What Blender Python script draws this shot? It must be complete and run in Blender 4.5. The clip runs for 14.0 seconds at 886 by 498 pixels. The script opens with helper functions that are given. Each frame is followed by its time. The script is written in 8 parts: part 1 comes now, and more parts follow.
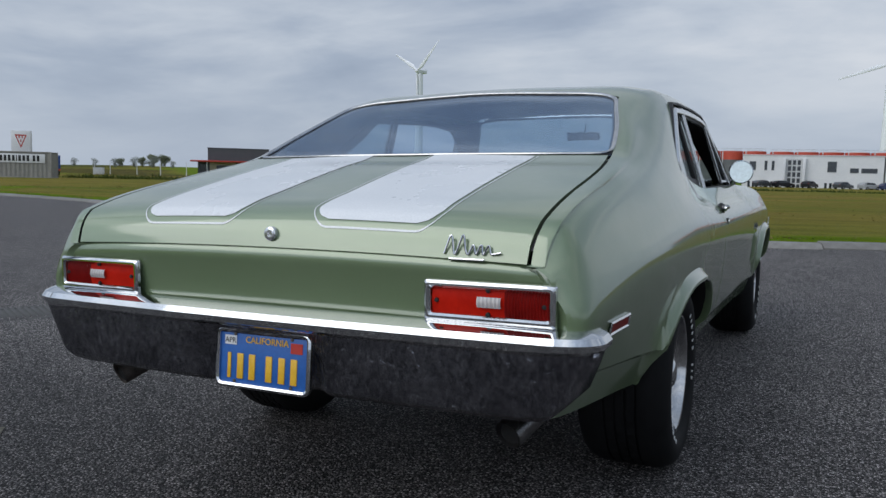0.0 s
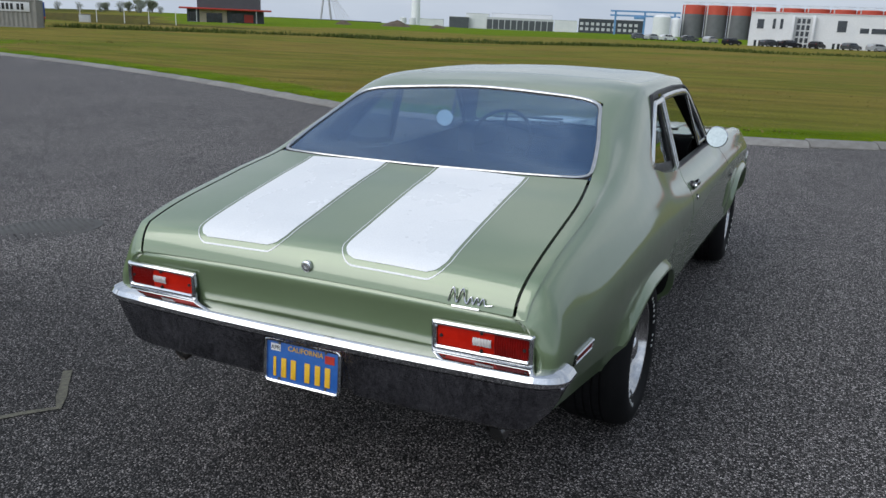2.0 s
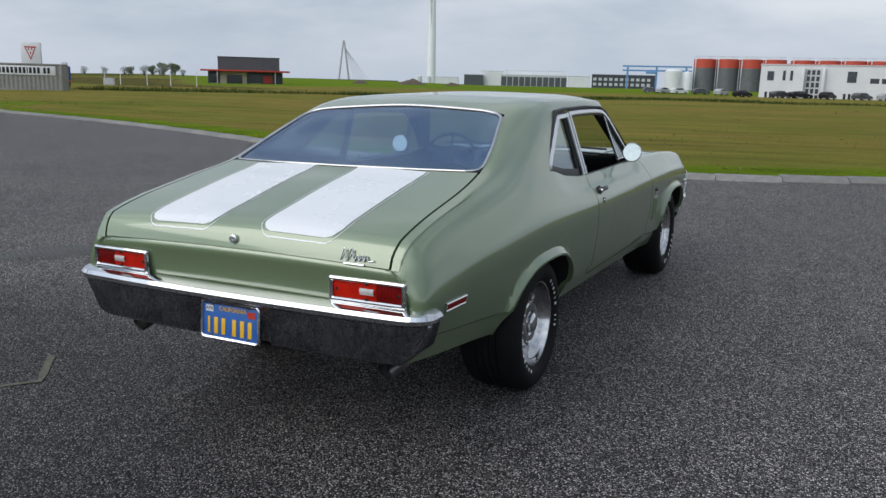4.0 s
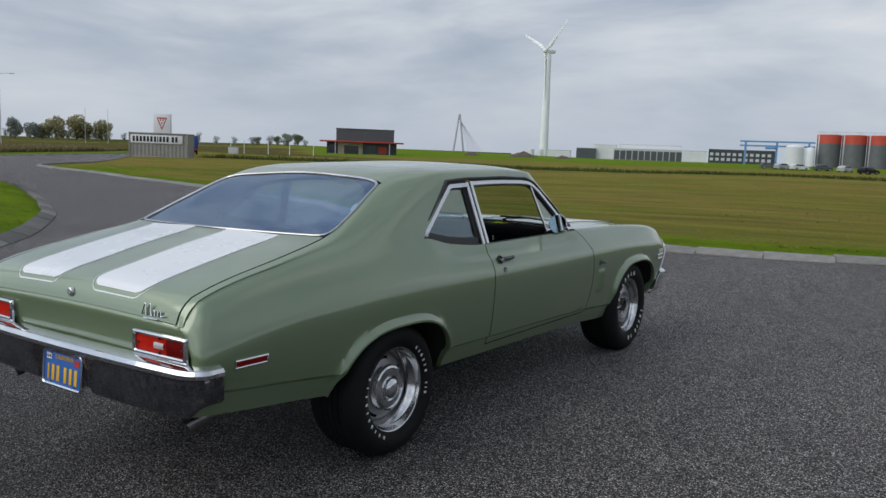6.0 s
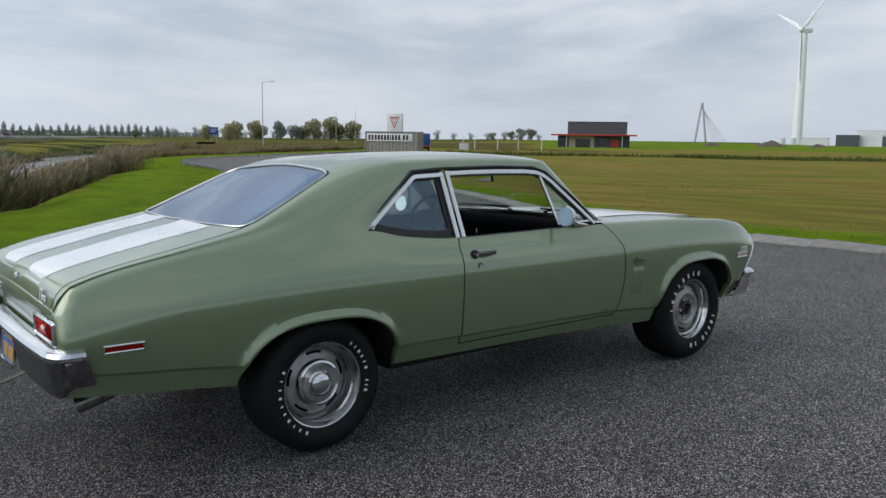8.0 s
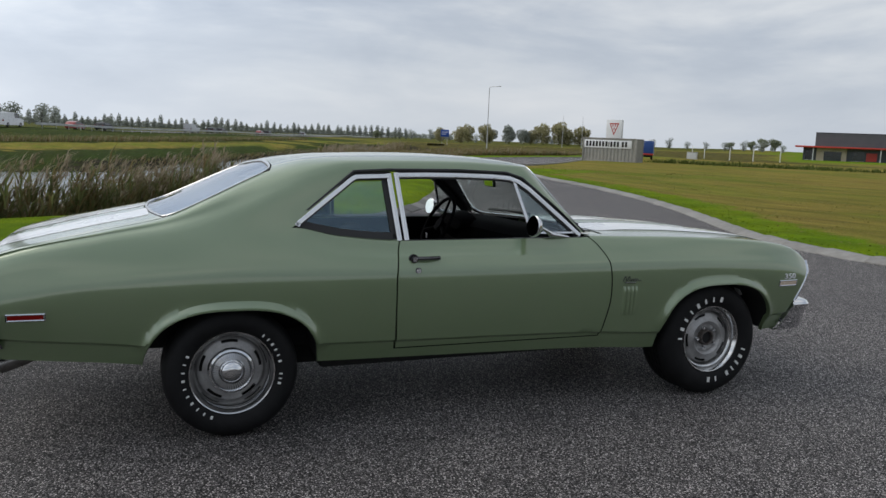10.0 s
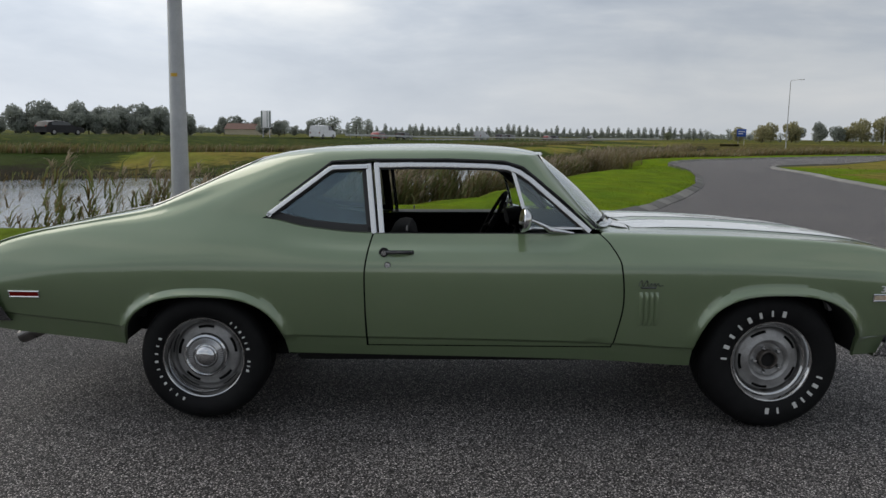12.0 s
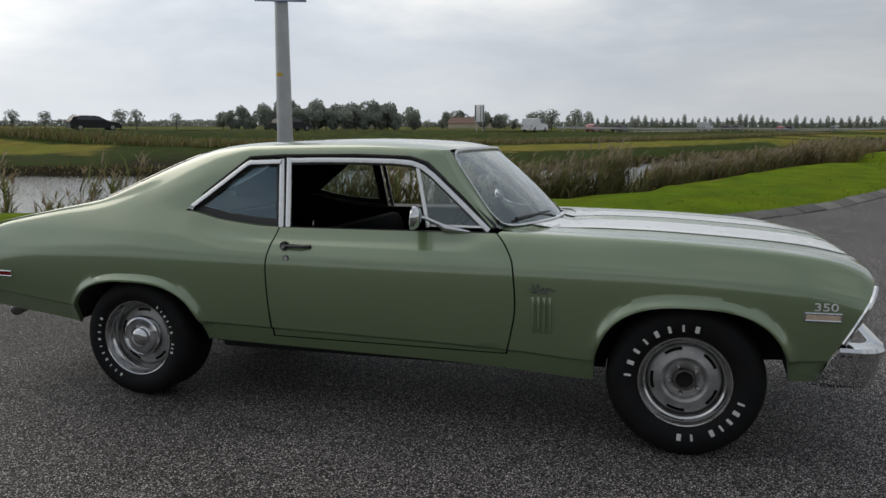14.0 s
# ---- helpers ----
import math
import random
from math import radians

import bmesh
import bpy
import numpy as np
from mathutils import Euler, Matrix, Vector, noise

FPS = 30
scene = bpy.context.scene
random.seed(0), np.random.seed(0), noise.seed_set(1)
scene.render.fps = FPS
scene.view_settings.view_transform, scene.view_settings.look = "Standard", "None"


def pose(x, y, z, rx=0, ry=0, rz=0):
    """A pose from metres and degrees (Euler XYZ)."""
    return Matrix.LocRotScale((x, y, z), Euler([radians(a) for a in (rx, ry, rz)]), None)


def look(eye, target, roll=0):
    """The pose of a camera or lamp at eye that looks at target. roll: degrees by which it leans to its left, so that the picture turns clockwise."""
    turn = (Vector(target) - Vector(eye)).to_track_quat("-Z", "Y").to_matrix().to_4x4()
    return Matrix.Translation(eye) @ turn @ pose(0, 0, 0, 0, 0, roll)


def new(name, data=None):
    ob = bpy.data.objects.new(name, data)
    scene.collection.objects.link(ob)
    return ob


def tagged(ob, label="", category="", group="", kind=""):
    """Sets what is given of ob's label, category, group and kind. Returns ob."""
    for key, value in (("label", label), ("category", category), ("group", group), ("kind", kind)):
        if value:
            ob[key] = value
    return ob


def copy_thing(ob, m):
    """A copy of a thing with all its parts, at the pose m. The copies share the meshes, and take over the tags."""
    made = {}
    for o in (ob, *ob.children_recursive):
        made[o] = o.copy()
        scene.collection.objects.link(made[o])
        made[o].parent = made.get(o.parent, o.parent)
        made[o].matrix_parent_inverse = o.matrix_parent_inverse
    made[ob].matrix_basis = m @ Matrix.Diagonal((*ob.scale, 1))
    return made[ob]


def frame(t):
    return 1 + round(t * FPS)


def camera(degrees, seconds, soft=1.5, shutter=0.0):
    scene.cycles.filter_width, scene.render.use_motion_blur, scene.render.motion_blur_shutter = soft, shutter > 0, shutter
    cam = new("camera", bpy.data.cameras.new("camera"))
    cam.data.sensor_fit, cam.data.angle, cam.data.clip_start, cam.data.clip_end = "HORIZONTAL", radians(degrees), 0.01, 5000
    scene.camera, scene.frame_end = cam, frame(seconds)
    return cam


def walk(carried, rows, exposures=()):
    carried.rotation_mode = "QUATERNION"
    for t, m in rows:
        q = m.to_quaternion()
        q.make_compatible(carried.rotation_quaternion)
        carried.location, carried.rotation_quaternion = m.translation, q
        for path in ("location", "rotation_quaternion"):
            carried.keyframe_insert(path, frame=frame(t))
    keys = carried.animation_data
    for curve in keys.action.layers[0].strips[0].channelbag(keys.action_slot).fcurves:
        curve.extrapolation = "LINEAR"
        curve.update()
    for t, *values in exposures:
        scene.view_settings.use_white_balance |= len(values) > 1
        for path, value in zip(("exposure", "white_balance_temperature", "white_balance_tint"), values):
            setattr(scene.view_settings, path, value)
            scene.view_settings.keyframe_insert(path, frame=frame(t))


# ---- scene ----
from mathutils import geometry

cam = camera(58.9, 14.0)
# The car stands on a road with a slight crossfall; TILTED turns its upright into the world's.
TILTED = pose(0, 0, 0, 0.4, -1.3, 0)
PATH = [
    (0, (1.282, -2.755, 0.98), (0.418, -0.96, 0.802), 0.1),
    (0.5, (1.269, -2.731, 1.165), (0.412, -0.948, 0.868), 0.6),
    (1, (1.302, -2.806, 1.411), (0.468, -1.032, 1.016), 0.9),
    (1.5, (1.303, -2.985, 1.53), (0.48, -1.225, 1.053), 1.0),
    (2, (1.413, -3.098, 1.573), (0.591, -1.357, 1.034), 1.1),
    (2.2, (1.476, -3.142, 1.581), (0.652, -1.405, 1.032), 1.0),
    (4.3, (2.195, -3.443, 1.399), (1.305, -1.687, 1.043), -0.0),
    (4.5, (2.28, -3.403, 1.393), (1.386, -1.642, 1.074), -0.2),
    (5, (2.526, -3.241, 1.424), (1.57, -1.5, 1.185), 0.5),
    (5.5, (2.836, -3.092, 1.431), (1.812, -1.388, 1.213), 1.0),
    (6, (3.119, -2.889, 1.415), (1.985, -1.257, 1.185), 0.9),
    (6.5, (3.349, -2.613, 1.429), (2.086, -1.083, 1.18), -0.3),
    (7, (3.656, -2.37, 1.407), (2.268, -0.95, 1.17), -0.7),
    (7.5, (3.877, -2.104, 1.399), (2.412, -0.765, 1.153), -0.5),
    (8, (4.004, -1.773, 1.395), (2.442, -0.548, 1.147), -0.3),
    (8.2, (4.062, -1.642, 1.397), (2.452, -0.483, 1.146), -0.1),
    (10.3, (4.698, -0.23, 1.391), (2.825, 0.428, 1.145), 1.5),
    (10.5, (4.71, -0.067, 1.39), (2.818, 0.532, 1.139), 1.4),
    (11, (4.693, 0.33, 1.396), (2.76, 0.782, 1.149), 1.4),
    (11.5, (4.734, 0.72, 1.368), (2.76, 0.937, 1.129), 1.0),
    (12, (4.708, 1.119, 1.34), (2.723, 1.146, 1.097), 0.4),
    (12.5, (4.665, 1.503, 1.362), (2.682, 1.401, 1.118), 0.5),
    (13, (4.663, 1.905, 1.371), (2.691, 1.67, 1.131), 0.6),
    (13.5, (4.547, 2.273, 1.362), (2.597, 1.899, 1.122), 0.5),
    (14, (4.438, 2.668, 1.357), (2.525, 2.148, 1.094), 0.1),
]
walk(cam, [(t, TILTED @ look(eye, target, roll)) for t, eye, target, roll in PATH],
     [(0.0, -0.32, 6200, 10), (1.5, 0.0, 6300, 10), (5.0, -0.07, 6480, 10), (5.6, -0.20, 6500, 10), (6.1, -0.16, 6510, 10), (6.7, -0.01, 6520, 10), (8.0, 0.03, 6580, 10), (10.5, 0.0, 6800, 10), (11.2, 0.0, 6860, 10), (12.0, -0.19, 6940, 10), (12.6, -0.21, 6980, 10), (14.0, -0.29, 7120, 10)])

# ---- sky, sun ----
SUN_AZ, SUN_EL = radians(212), radians(38)
world = bpy.data.worlds.new("overcast_sky")
scene.world = world
world.use_nodes = True
wn, wl = world.node_tree.nodes, world.node_tree.links
wn.clear()
w_out = wn.new("ShaderNodeOutputWorld")
w_bg = wn.new("ShaderNodeBackground")
w_sky = wn.new("ShaderNodeTexSky")
w_sky.sky_type, w_sky.sun_disc = "NISHITA", False
w_sky.sun_elevation, w_sky.sun_rotation = SUN_EL, SUN_AZ
w_sky.dust_density, w_sky.air_density = 2.5, 1.2
w_tc = wn.new("ShaderNodeTexCoord")
w_map = wn.new("ShaderNodeVectorMath")
w_map.operation = "MULTIPLY"
w_map.inputs[1].default_value = (1.0, 1.0, 3.6)
wl.new(w_tc.outputs["Generated"], w_map.inputs[0])


def cloud_noise(scale, detail, rough, distort):
    n = wn.new("ShaderNodeTexNoise")
    n.inputs["Scale"].default_value, n.inputs["Detail"].default_value = scale, detail
    n.inputs["Roughness"].default_value, n.inputs["Distortion"].default_value = rough, distort
    wl.new(w_map.outputs[0], n.inputs["Vector"])
    return n


def sky_ramp(stops):
    r = wn.new("ShaderNodeValToRGB")
    while len(r.color_ramp.elements) < len(stops):
        r.color_ramp.elements.new(0.5)
    for e, (p, c) in zip(r.color_ramp.elements, stops):
        e.position, e.color = p, (*c, 1)
    return r


big, small = cloud_noise(1.5, 6, 0.52, 0.5), cloud_noise(4.5, 7, 0.55, 0.3)
w_mix = wn.new("ShaderNodeMix")
w_mix.data_type = "FLOAT"
w_mix.inputs["Factor"].default_value = 0.32
wl.new(big.outputs["Fac"], w_mix.inputs["A"])
wl.new(small.outputs["Fac"], w_mix.inputs["B"])
# Grey-blue undersides, lighter gaps in the cloud sheet.
clouds = sky_ramp([(0.34, (0.33, 0.40, 0.52)), (0.47, (0.50, 0.57, 0.68)), (0.57, (0.70, 0.755, 0.83)), (0.68, (0.92, 0.94, 0.97))])
wl.new(w_mix.outputs["Result"], clouds.inputs["Fac"])
# Paler towards the horizon.
w_sep = wn.new("ShaderNodeSeparateXYZ")
wl.new(w_tc.outputs["Generated"], w_sep.inputs[0])
w_low = wn.new("ShaderNodeMapRange")
w_low.inputs["From Min"].default_value, w_low.inputs["From Max"].default_value = 0.0, 0.16
w_low.inputs["To Min"].default_value, w_low.inputs["To Max"].default_value = 0.75, 0.0
wl.new(w_sep.outputs["Z"], w_low.inputs["Value"])
w_haze = wn.new("ShaderNodeMix")
w_haze.data_type = "RGBA"
w_haze.inputs["B"].default_value = (0.58, 0.65, 0.75, 1)
wl.new(w_low.outputs["Result"], w_haze.inputs["Factor"])
wl.new(clouds.outputs["Color"], w_haze.inputs["A"])
# Brighter round the veiled sun.
w_dot = wn.new("ShaderNodeVectorMath")
w_dot.operation = "DOT_PRODUCT"
w_dot.inputs[1].default_value = (math.sin(SUN_AZ) * math.cos(SUN_EL), math.cos(SUN_AZ) * math.cos(SUN_EL), math.sin(SUN_EL))
wl.new(w_tc.outputs["Generated"], w_dot.inputs[0])
w_glow = wn.new("ShaderNodeMapRange")
w_glow.interpolation_type = "SMOOTHSTEP"
w_glow.inputs["From Min"].default_value, w_glow.inputs["From Max"].default_value = 0.14, 1.0
w_glow.inputs["To Min"].default_value, w_glow.inputs["To Max"].default_value = 1.0, 1.85
wl.new(w_dot.outputs["Value"], w_glow.inputs["Value"])
w_bright = wn.new("ShaderNodeVectorMath")
w_bright.operation = "SCALE"
wl.new(w_haze.outputs["Result"], w_bright.inputs[0])
wl.new(w_glow.outputs["Result"], w_bright.inputs["Scale"])
# A little of the clear sky behind the clouds.
w_dim = wn.new("ShaderNodeVectorMath")
w_dim.operation = "SCALE"
w_dim.inputs["Scale"].default_value = 0.05
wl.new(w_sky.outputs["Color"], w_dim.inputs[0])
w_sum = wn.new("ShaderNodeMix")
w_sum.data_type = "RGBA"
w_sum.inputs["Factor"].default_value = 0.88
wl.new(w_dim.outputs[0], w_sum.inputs["A"])
wl.new(w_bright.outputs[0], w_sum.inputs["B"])
wl.new(w_sum.outputs["Result"], w_bg.inputs["Color"])
w_bg.inputs["Strength"].default_value = 1.03
wl.new(w_bg.outputs[0], w_out.inputs["Surface"])

sun = new("sun", bpy.data.lights.new("sun", "SUN"))
sun.data.energy, sun.data.angle, sun.data.color = 1.3, radians(52), (1.0, 0.95, 0.87)
sun.matrix_world = look((math.sin(SUN_AZ) * math.cos(SUN_EL) * 50, math.cos(SUN_AZ) * math.cos(SUN_EL) * 50, math.sin(SUN_EL) * 50), (0, 0, 0))
scene.view_settings.exposure = 0.0


# ---- materials ----
def material(name):
    m = bpy.data.materials.new(name)
    m.use_nodes = True
    return m, m.node_tree.nodes, m.node_tree.links, m.node_tree.nodes["Principled BSDF"]


def coords(n, l, scale=(1, 1, 1), kind="Object"):
    tc, mp = n.new("ShaderNodeTexCoord"), n.new("ShaderNodeMapping")
    mp.inputs["Scale"].default_value = scale
    l.new(tc.outputs[kind], mp.inputs["Vector"])
    return mp.outputs["Vector"]


def noise_tex(n, l, vec, scale, detail=4, rough=0.5, distort=0.0):
    t = n.new("ShaderNodeTexNoise")
    t.inputs["Scale"].default_value, t.inputs["Detail"].default_value = scale, detail
    t.inputs["Roughness"].default_value, t.inputs["Distortion"].default_value = rough, distort
    l.new(vec, t.inputs["Vector"])
    return t.outputs["Fac"]


def ramp(n, l, fac, stops):
    r = n.new("ShaderNodeValToRGB")
    while len(r.color_ramp.elements) < len(stops):
        r.color_ramp.elements.new(0.5)
    for e, (p, c) in zip(r.color_ramp.elements, stops):
        e.position, e.color = p, (*c, 1) if len(c) == 3 else c
    l.new(fac, r.inputs["Fac"])
    return r.outputs["Color"]


def mixed(n, l, fac, a, b, mode="MIX"):
    m = n.new("ShaderNodeMix")
    m.data_type, m.blend_type = "RGBA", mode
    for key, v in (("Factor", fac), ("A", a), ("B", b)):
        if isinstance(v, bpy.types.NodeSocket):
            l.new(v, m.inputs[key])
        elif key == "Factor":
            m.inputs[key].default_value = v
        else:
            m.inputs[key].default_value = (*v, 1)
    return m.outputs["Result"]


def bump(n, l, height, strength, distance, b, normal=None):
    node = n.new("ShaderNodeBump")
    node.inputs["Strength"].default_value, node.inputs["Distance"].default_value = strength, distance
    l.new(height, node.inputs["Height"])
    if normal is not None:
        l.new(normal, node.inputs["Normal"])
    l.new(node.outputs["Normal"], b.inputs["Normal"])
    return node.outputs["Normal"]


def simple(name, c1, c2, rough, metal=0.0, scale=8.0, relief=0.0, coat=0.0, fine=60.0, rough_var=0.12, spec=0.5):
    """A surface with two scales of colour variation, uneven gloss and fine relief."""
    m, n, l, b = material(name)
    vec = coords(n, l)
    a, f = noise_tex(n, l, vec, scale, 5, 0.6), noise_tex(n, l, vec, fine, 3, 0.6)
    col = ramp(n, l, a, [(0.3, c1), (0.7, c2)])
    dark = ramp(n, l, f, [(0.25, (0.82,) * 3), (0.75, (1.0,) * 3)])
    l.new(mixed(n, l, 0.7, col, dark, "MULTIPLY"), b.inputs["Base Color"])
    r = n.new("ShaderNodeMapRange")
    r.inputs["To Min"].default_value, r.inputs["To Max"].default_value = max(0.0, rough - rough_var), min(1.0, rough + rough_var)
    l.new(a, r.inputs["Value"])
    l.new(r.outputs["Result"], b.inputs["Roughness"])
    b.inputs["Metallic"].default_value = metal
    b.inputs["Coat Weight"].default_value = coat
    b.inputs["Coat Roughness"].default_value = 0.06
    b.inputs["Specular IOR Level"].default_value = spec
    if relief:
        bump(n, l, f, 0.5, relief, b)
    return m


def paint_mat():
    """Light olive-green metallic lacquer: fine flake, faint dust and orange peel."""
    m, n, l, b = material("green_lacquer")
    vec = coords(n, l)
    broad, flake = noise_tex(n, l, vec, 2.2, 4, 0.5), noise_tex(n, l, vec, 900, 1, 0.5)
    col = ramp(n, l, broad, [(0.3, (0.148, 0.211, 0.104)), (0.7, (0.162, 0.225, 0.116))])
    col = mixed(n, l, 0.35, col, ramp(n, l, flake, [(0.35, (0.72,) * 3), (0.65, (1.0,) * 3)]), "MULTIPLY")
    l.new(col, b.inputs["Base Color"])
    b.inputs["Metallic"].default_value = 0.34
    dust = noise_tex(n, l, vec, 14, 6, 0.65)
    r = n.new("ShaderNodeMapRange")
    r.inputs["To Min"].default_value, r.inputs["To Max"].default_value = 0.34, 0.46
    l.new(dust, r.inputs["Value"])
    l.new(r.outputs["Result"], b.inputs["Roughness"])
    b.inputs["Coat Weight"].default_value, b.inputs["Coat Roughness"].default_value = 1.0, 0.075
    b.inputs["Coat IOR"].default_value = 1.88
    bump(n, l, noise_tex(n, l, vec, 320, 2, 0.5), 0.04, 0.0006, b)
    return m


def glass_mat(name, tint, rough=0.0, ior=1.5, sheen=(1, 1, 1)):
    m, n, l, b = material(name)
    b.inputs["Base Color"].default_value = (*tint, 1)
    b.inputs["Specular Tint"].default_value = (*sheen, 1)
    b.inputs["Transmission Weight"].default_value, b.inputs["IOR"].default_value = 1.0, ior
    vec = coords(n, l)
    r = n.new("ShaderNodeMapRange")
    r.inputs["From Min"].default_value = 0.45
    r.inputs["To Min"].default_value, r.inputs["To Max"].default_value = rough, rough + 0.03
    l.new(noise_tex(n, l, vec, 5, 5, 0.6), r.inputs["Value"])
    l.new(r.outputs["Result"], b.inputs["Roughness"])
    return m


def asphalt_mat():
    """Worn stone-mastic road: pale and dark chippings in dark binder, stained."""
    m, n, l, b = material("asphalt")
    vec = coords(n, l)
    v = n.new("ShaderNodeTexVoronoi")
    v.inputs["Scale"].default_value = 135
    l.new(vec, v.inputs["Vector"])
    grey = n.new("ShaderNodeSeparateColor")
    l.new(v.outputs["Color"], grey.inputs[0])
    chips = ramp(n, l, grey.outputs[0], [(0.0, (0.014, 0.0138, 0.0135)), (0.35, (0.046, 0.0452, 0.0445)), (0.65, (0.110, 0.108, 0.106)), (0.85, (0.190, 0.186, 0.182)), (1.0, (0.380, 0.371, 0.361))])
    gap = ramp(n, l, v.outputs["Distance"], [(0.38, (1, 1, 1)), (0.60, (0.07, 0.07, 0.07))])
    col = mixed(n, l, 1.0, chips, gap, "MULTIPLY")
    patches = ramp(n, l, noise_tex(n, l, vec, 0.35, 6, 0.62), [(0.3, (0.87, 0.87, 0.885)), (0.7, (1.15, 1.145, 1.135))])
    col = mixed(n, l, 1.0, col, patches, "MULTIPLY")
    stain = ramp(n, l, noise_tex(n, l, vec, 2.3, 5, 0.6), [(0.28, (0.72, 0.72, 0.73)), (0.46, (1, 1, 1))])
    col = mixed(n, l, 1.0, col, stain, "MULTIPLY")
    # a broad darker patch behind the car, frayed at its edge, paler road beyond
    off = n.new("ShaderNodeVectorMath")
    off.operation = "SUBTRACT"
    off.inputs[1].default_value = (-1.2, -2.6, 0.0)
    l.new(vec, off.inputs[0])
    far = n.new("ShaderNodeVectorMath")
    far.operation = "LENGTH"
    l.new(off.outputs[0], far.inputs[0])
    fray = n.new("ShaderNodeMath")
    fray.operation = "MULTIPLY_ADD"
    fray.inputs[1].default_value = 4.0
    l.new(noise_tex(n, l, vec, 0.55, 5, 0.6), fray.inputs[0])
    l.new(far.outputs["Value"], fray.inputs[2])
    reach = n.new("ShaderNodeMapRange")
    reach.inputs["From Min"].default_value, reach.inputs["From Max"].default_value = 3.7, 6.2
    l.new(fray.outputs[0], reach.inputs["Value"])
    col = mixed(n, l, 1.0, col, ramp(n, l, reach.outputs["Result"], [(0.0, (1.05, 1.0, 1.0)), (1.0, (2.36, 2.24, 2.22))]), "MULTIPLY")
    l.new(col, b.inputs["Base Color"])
    rr = n.new("ShaderNodeMapRange")
    rr.inputs["To Min"].default_value, rr.inputs["To Max"].default_value = 0.55, 0.85
    l.new(grey.outputs[1], rr.inputs["Value"])
    l.new(rr.outputs["Result"], b.inputs["Roughness"])
    b.inputs["Specular IOR Level"].default_value = 0.22
    inv = n.new("ShaderNodeMath")
    inv.operation = "SUBTRACT"
    inv.inputs[0].default_value = 1.0
    l.new(v.outputs["Distance"], inv.inputs[1])
    bump(n, l, inv.outputs[0], 0.9, 0.010, b)
    return m


def grass_colour(n, l, lush, dry, dark, patch, share, streak):
    """Patches, streaks and fine dark gaps of a sward."""
    vec, drawn, long = coords(n, l), coords(n, l, (streak, 1.0, 1.0)), coords(n, l, (min(1.0, streak * 2.2), 1.0, 1.0))
    big, mid, fine = noise_tex(n, l, long, patch, 6, 0.62, 0.4), noise_tex(n, l, drawn, 1.1, 6, 0.65), noise_tex(n, l, vec, 24, 4, 0.7)
    col = ramp(n, l, big, [(share - 0.12, dry), (share + 0.12, lush)])
    col = mixed(n, l, 0.8, col, ramp(n, l, mid, [(0.30, (0.44, 0.43, 0.38)), (0.64, (1.24, 1.24, 1.14))]), "MULTIPLY")
    return mixed(n, l, ramp(n, l, fine, [(0.36, (0.8,) * 3), (0.58, (0.0,) * 3)]), col, dark), fine


def ground_mat():
    """Meadow, mown verge, shade-darkened bank and reed stubble, blended by the 'cover' weights of the ground with
    frayed edges.
    """
    m, n, l, b = material("grassland")
    at = n.new("ShaderNodeAttribute")
    at.attribute_name = "cover"
    sep = n.new("ShaderNodeSeparateColor")
    l.new(at.outputs["Color"], sep.inputs[0])
    vec = coords(n, l)
    fray = noise_tex(n, l, vec, 0.9, 6, 0.65)
    col, fine = grass_colour(n, l, (0.128, 0.172, 0.012), (0.255, 0.190, 0.044), (0.092, 0.088, 0.020), 0.11, 0.545, 0.20)
    # bank grass and stubble carry the far slope's shade in their colour
    for k, args in enumerate((((0.112, 0.196, 0.002), (0.156, 0.206, 0.003), (0.066, 0.124, 0.002), 0.30, 0.50, 0.6),
                              ((0.030, 0.056, 0.004), (0.042, 0.056, 0.007), (0.014, 0.026, 0.003), 0.25, 0.50, 0.4),
                              ((0.022, 0.019, 0.009), (0.034, 0.027, 0.014), (0.012, 0.010, 0.006), 0.30, 0.50, 0.5))):
        c, _ = grass_colour(n, l, *args)
        w = n.new("ShaderNodeMath")
        w.operation = "ADD"
        l.new(sep.outputs[k], w.inputs[0])
        l.new(fray, w.inputs[1])
        edge = n.new("ShaderNodeMapRange")
        edge.inputs["From Min"].default_value, edge.inputs["From Max"].default_value = 0.86, 1.10
        l.new(w.outputs[0], edge.inputs["Value"])
        col = mixed(n, l, edge.outputs["Result"], col, c)
    l.new(col, b.inputs["Base Color"])
    b.inputs["Roughness"].default_value, b.inputs["Specular IOR Level"].default_value = 0.95, 0.06
    bump(n, l, fine, 0.9, 0.06, b)
    return m


def leaf_mat(name, c1, c2, rough=0.7):
    m, n, l, b = material(name)
    geo = n.new("ShaderNodeNewGeometry")
    col = ramp(n, l, geo.outputs["Random Per Island"], [(0.0, c1), (1.0, c2)])
    f = noise_tex(n, l, coords(n, l), 1.2, 3, 0.6)
    l.new(mixed(n, l, 0.6, col, ramp(n, l, f, [(0.3, (0.6,) * 3), (0.7, (1.1,) * 3)]), "MULTIPLY"), b.inputs["Base Color"])
    b.inputs["Roughness"].default_value, b.inputs["Specular IOR Level"].default_value = rough, 0.2
    # thin leaves let light through
    thin, mix = n.new("ShaderNodeBsdfTranslucent"), n.new("ShaderNodeMixShader")
    l.new(b.inputs["Base Color"].links[0].from_socket, thin.inputs["Color"])
    mix.inputs["Fac"].default_value = 0.42
    l.new(b.outputs[0], mix.inputs[1])
    l.new(thin.outputs[0], mix.inputs[2])
    l.new(mix.outputs[0], n["Material Output"].inputs["Surface"])
    return m


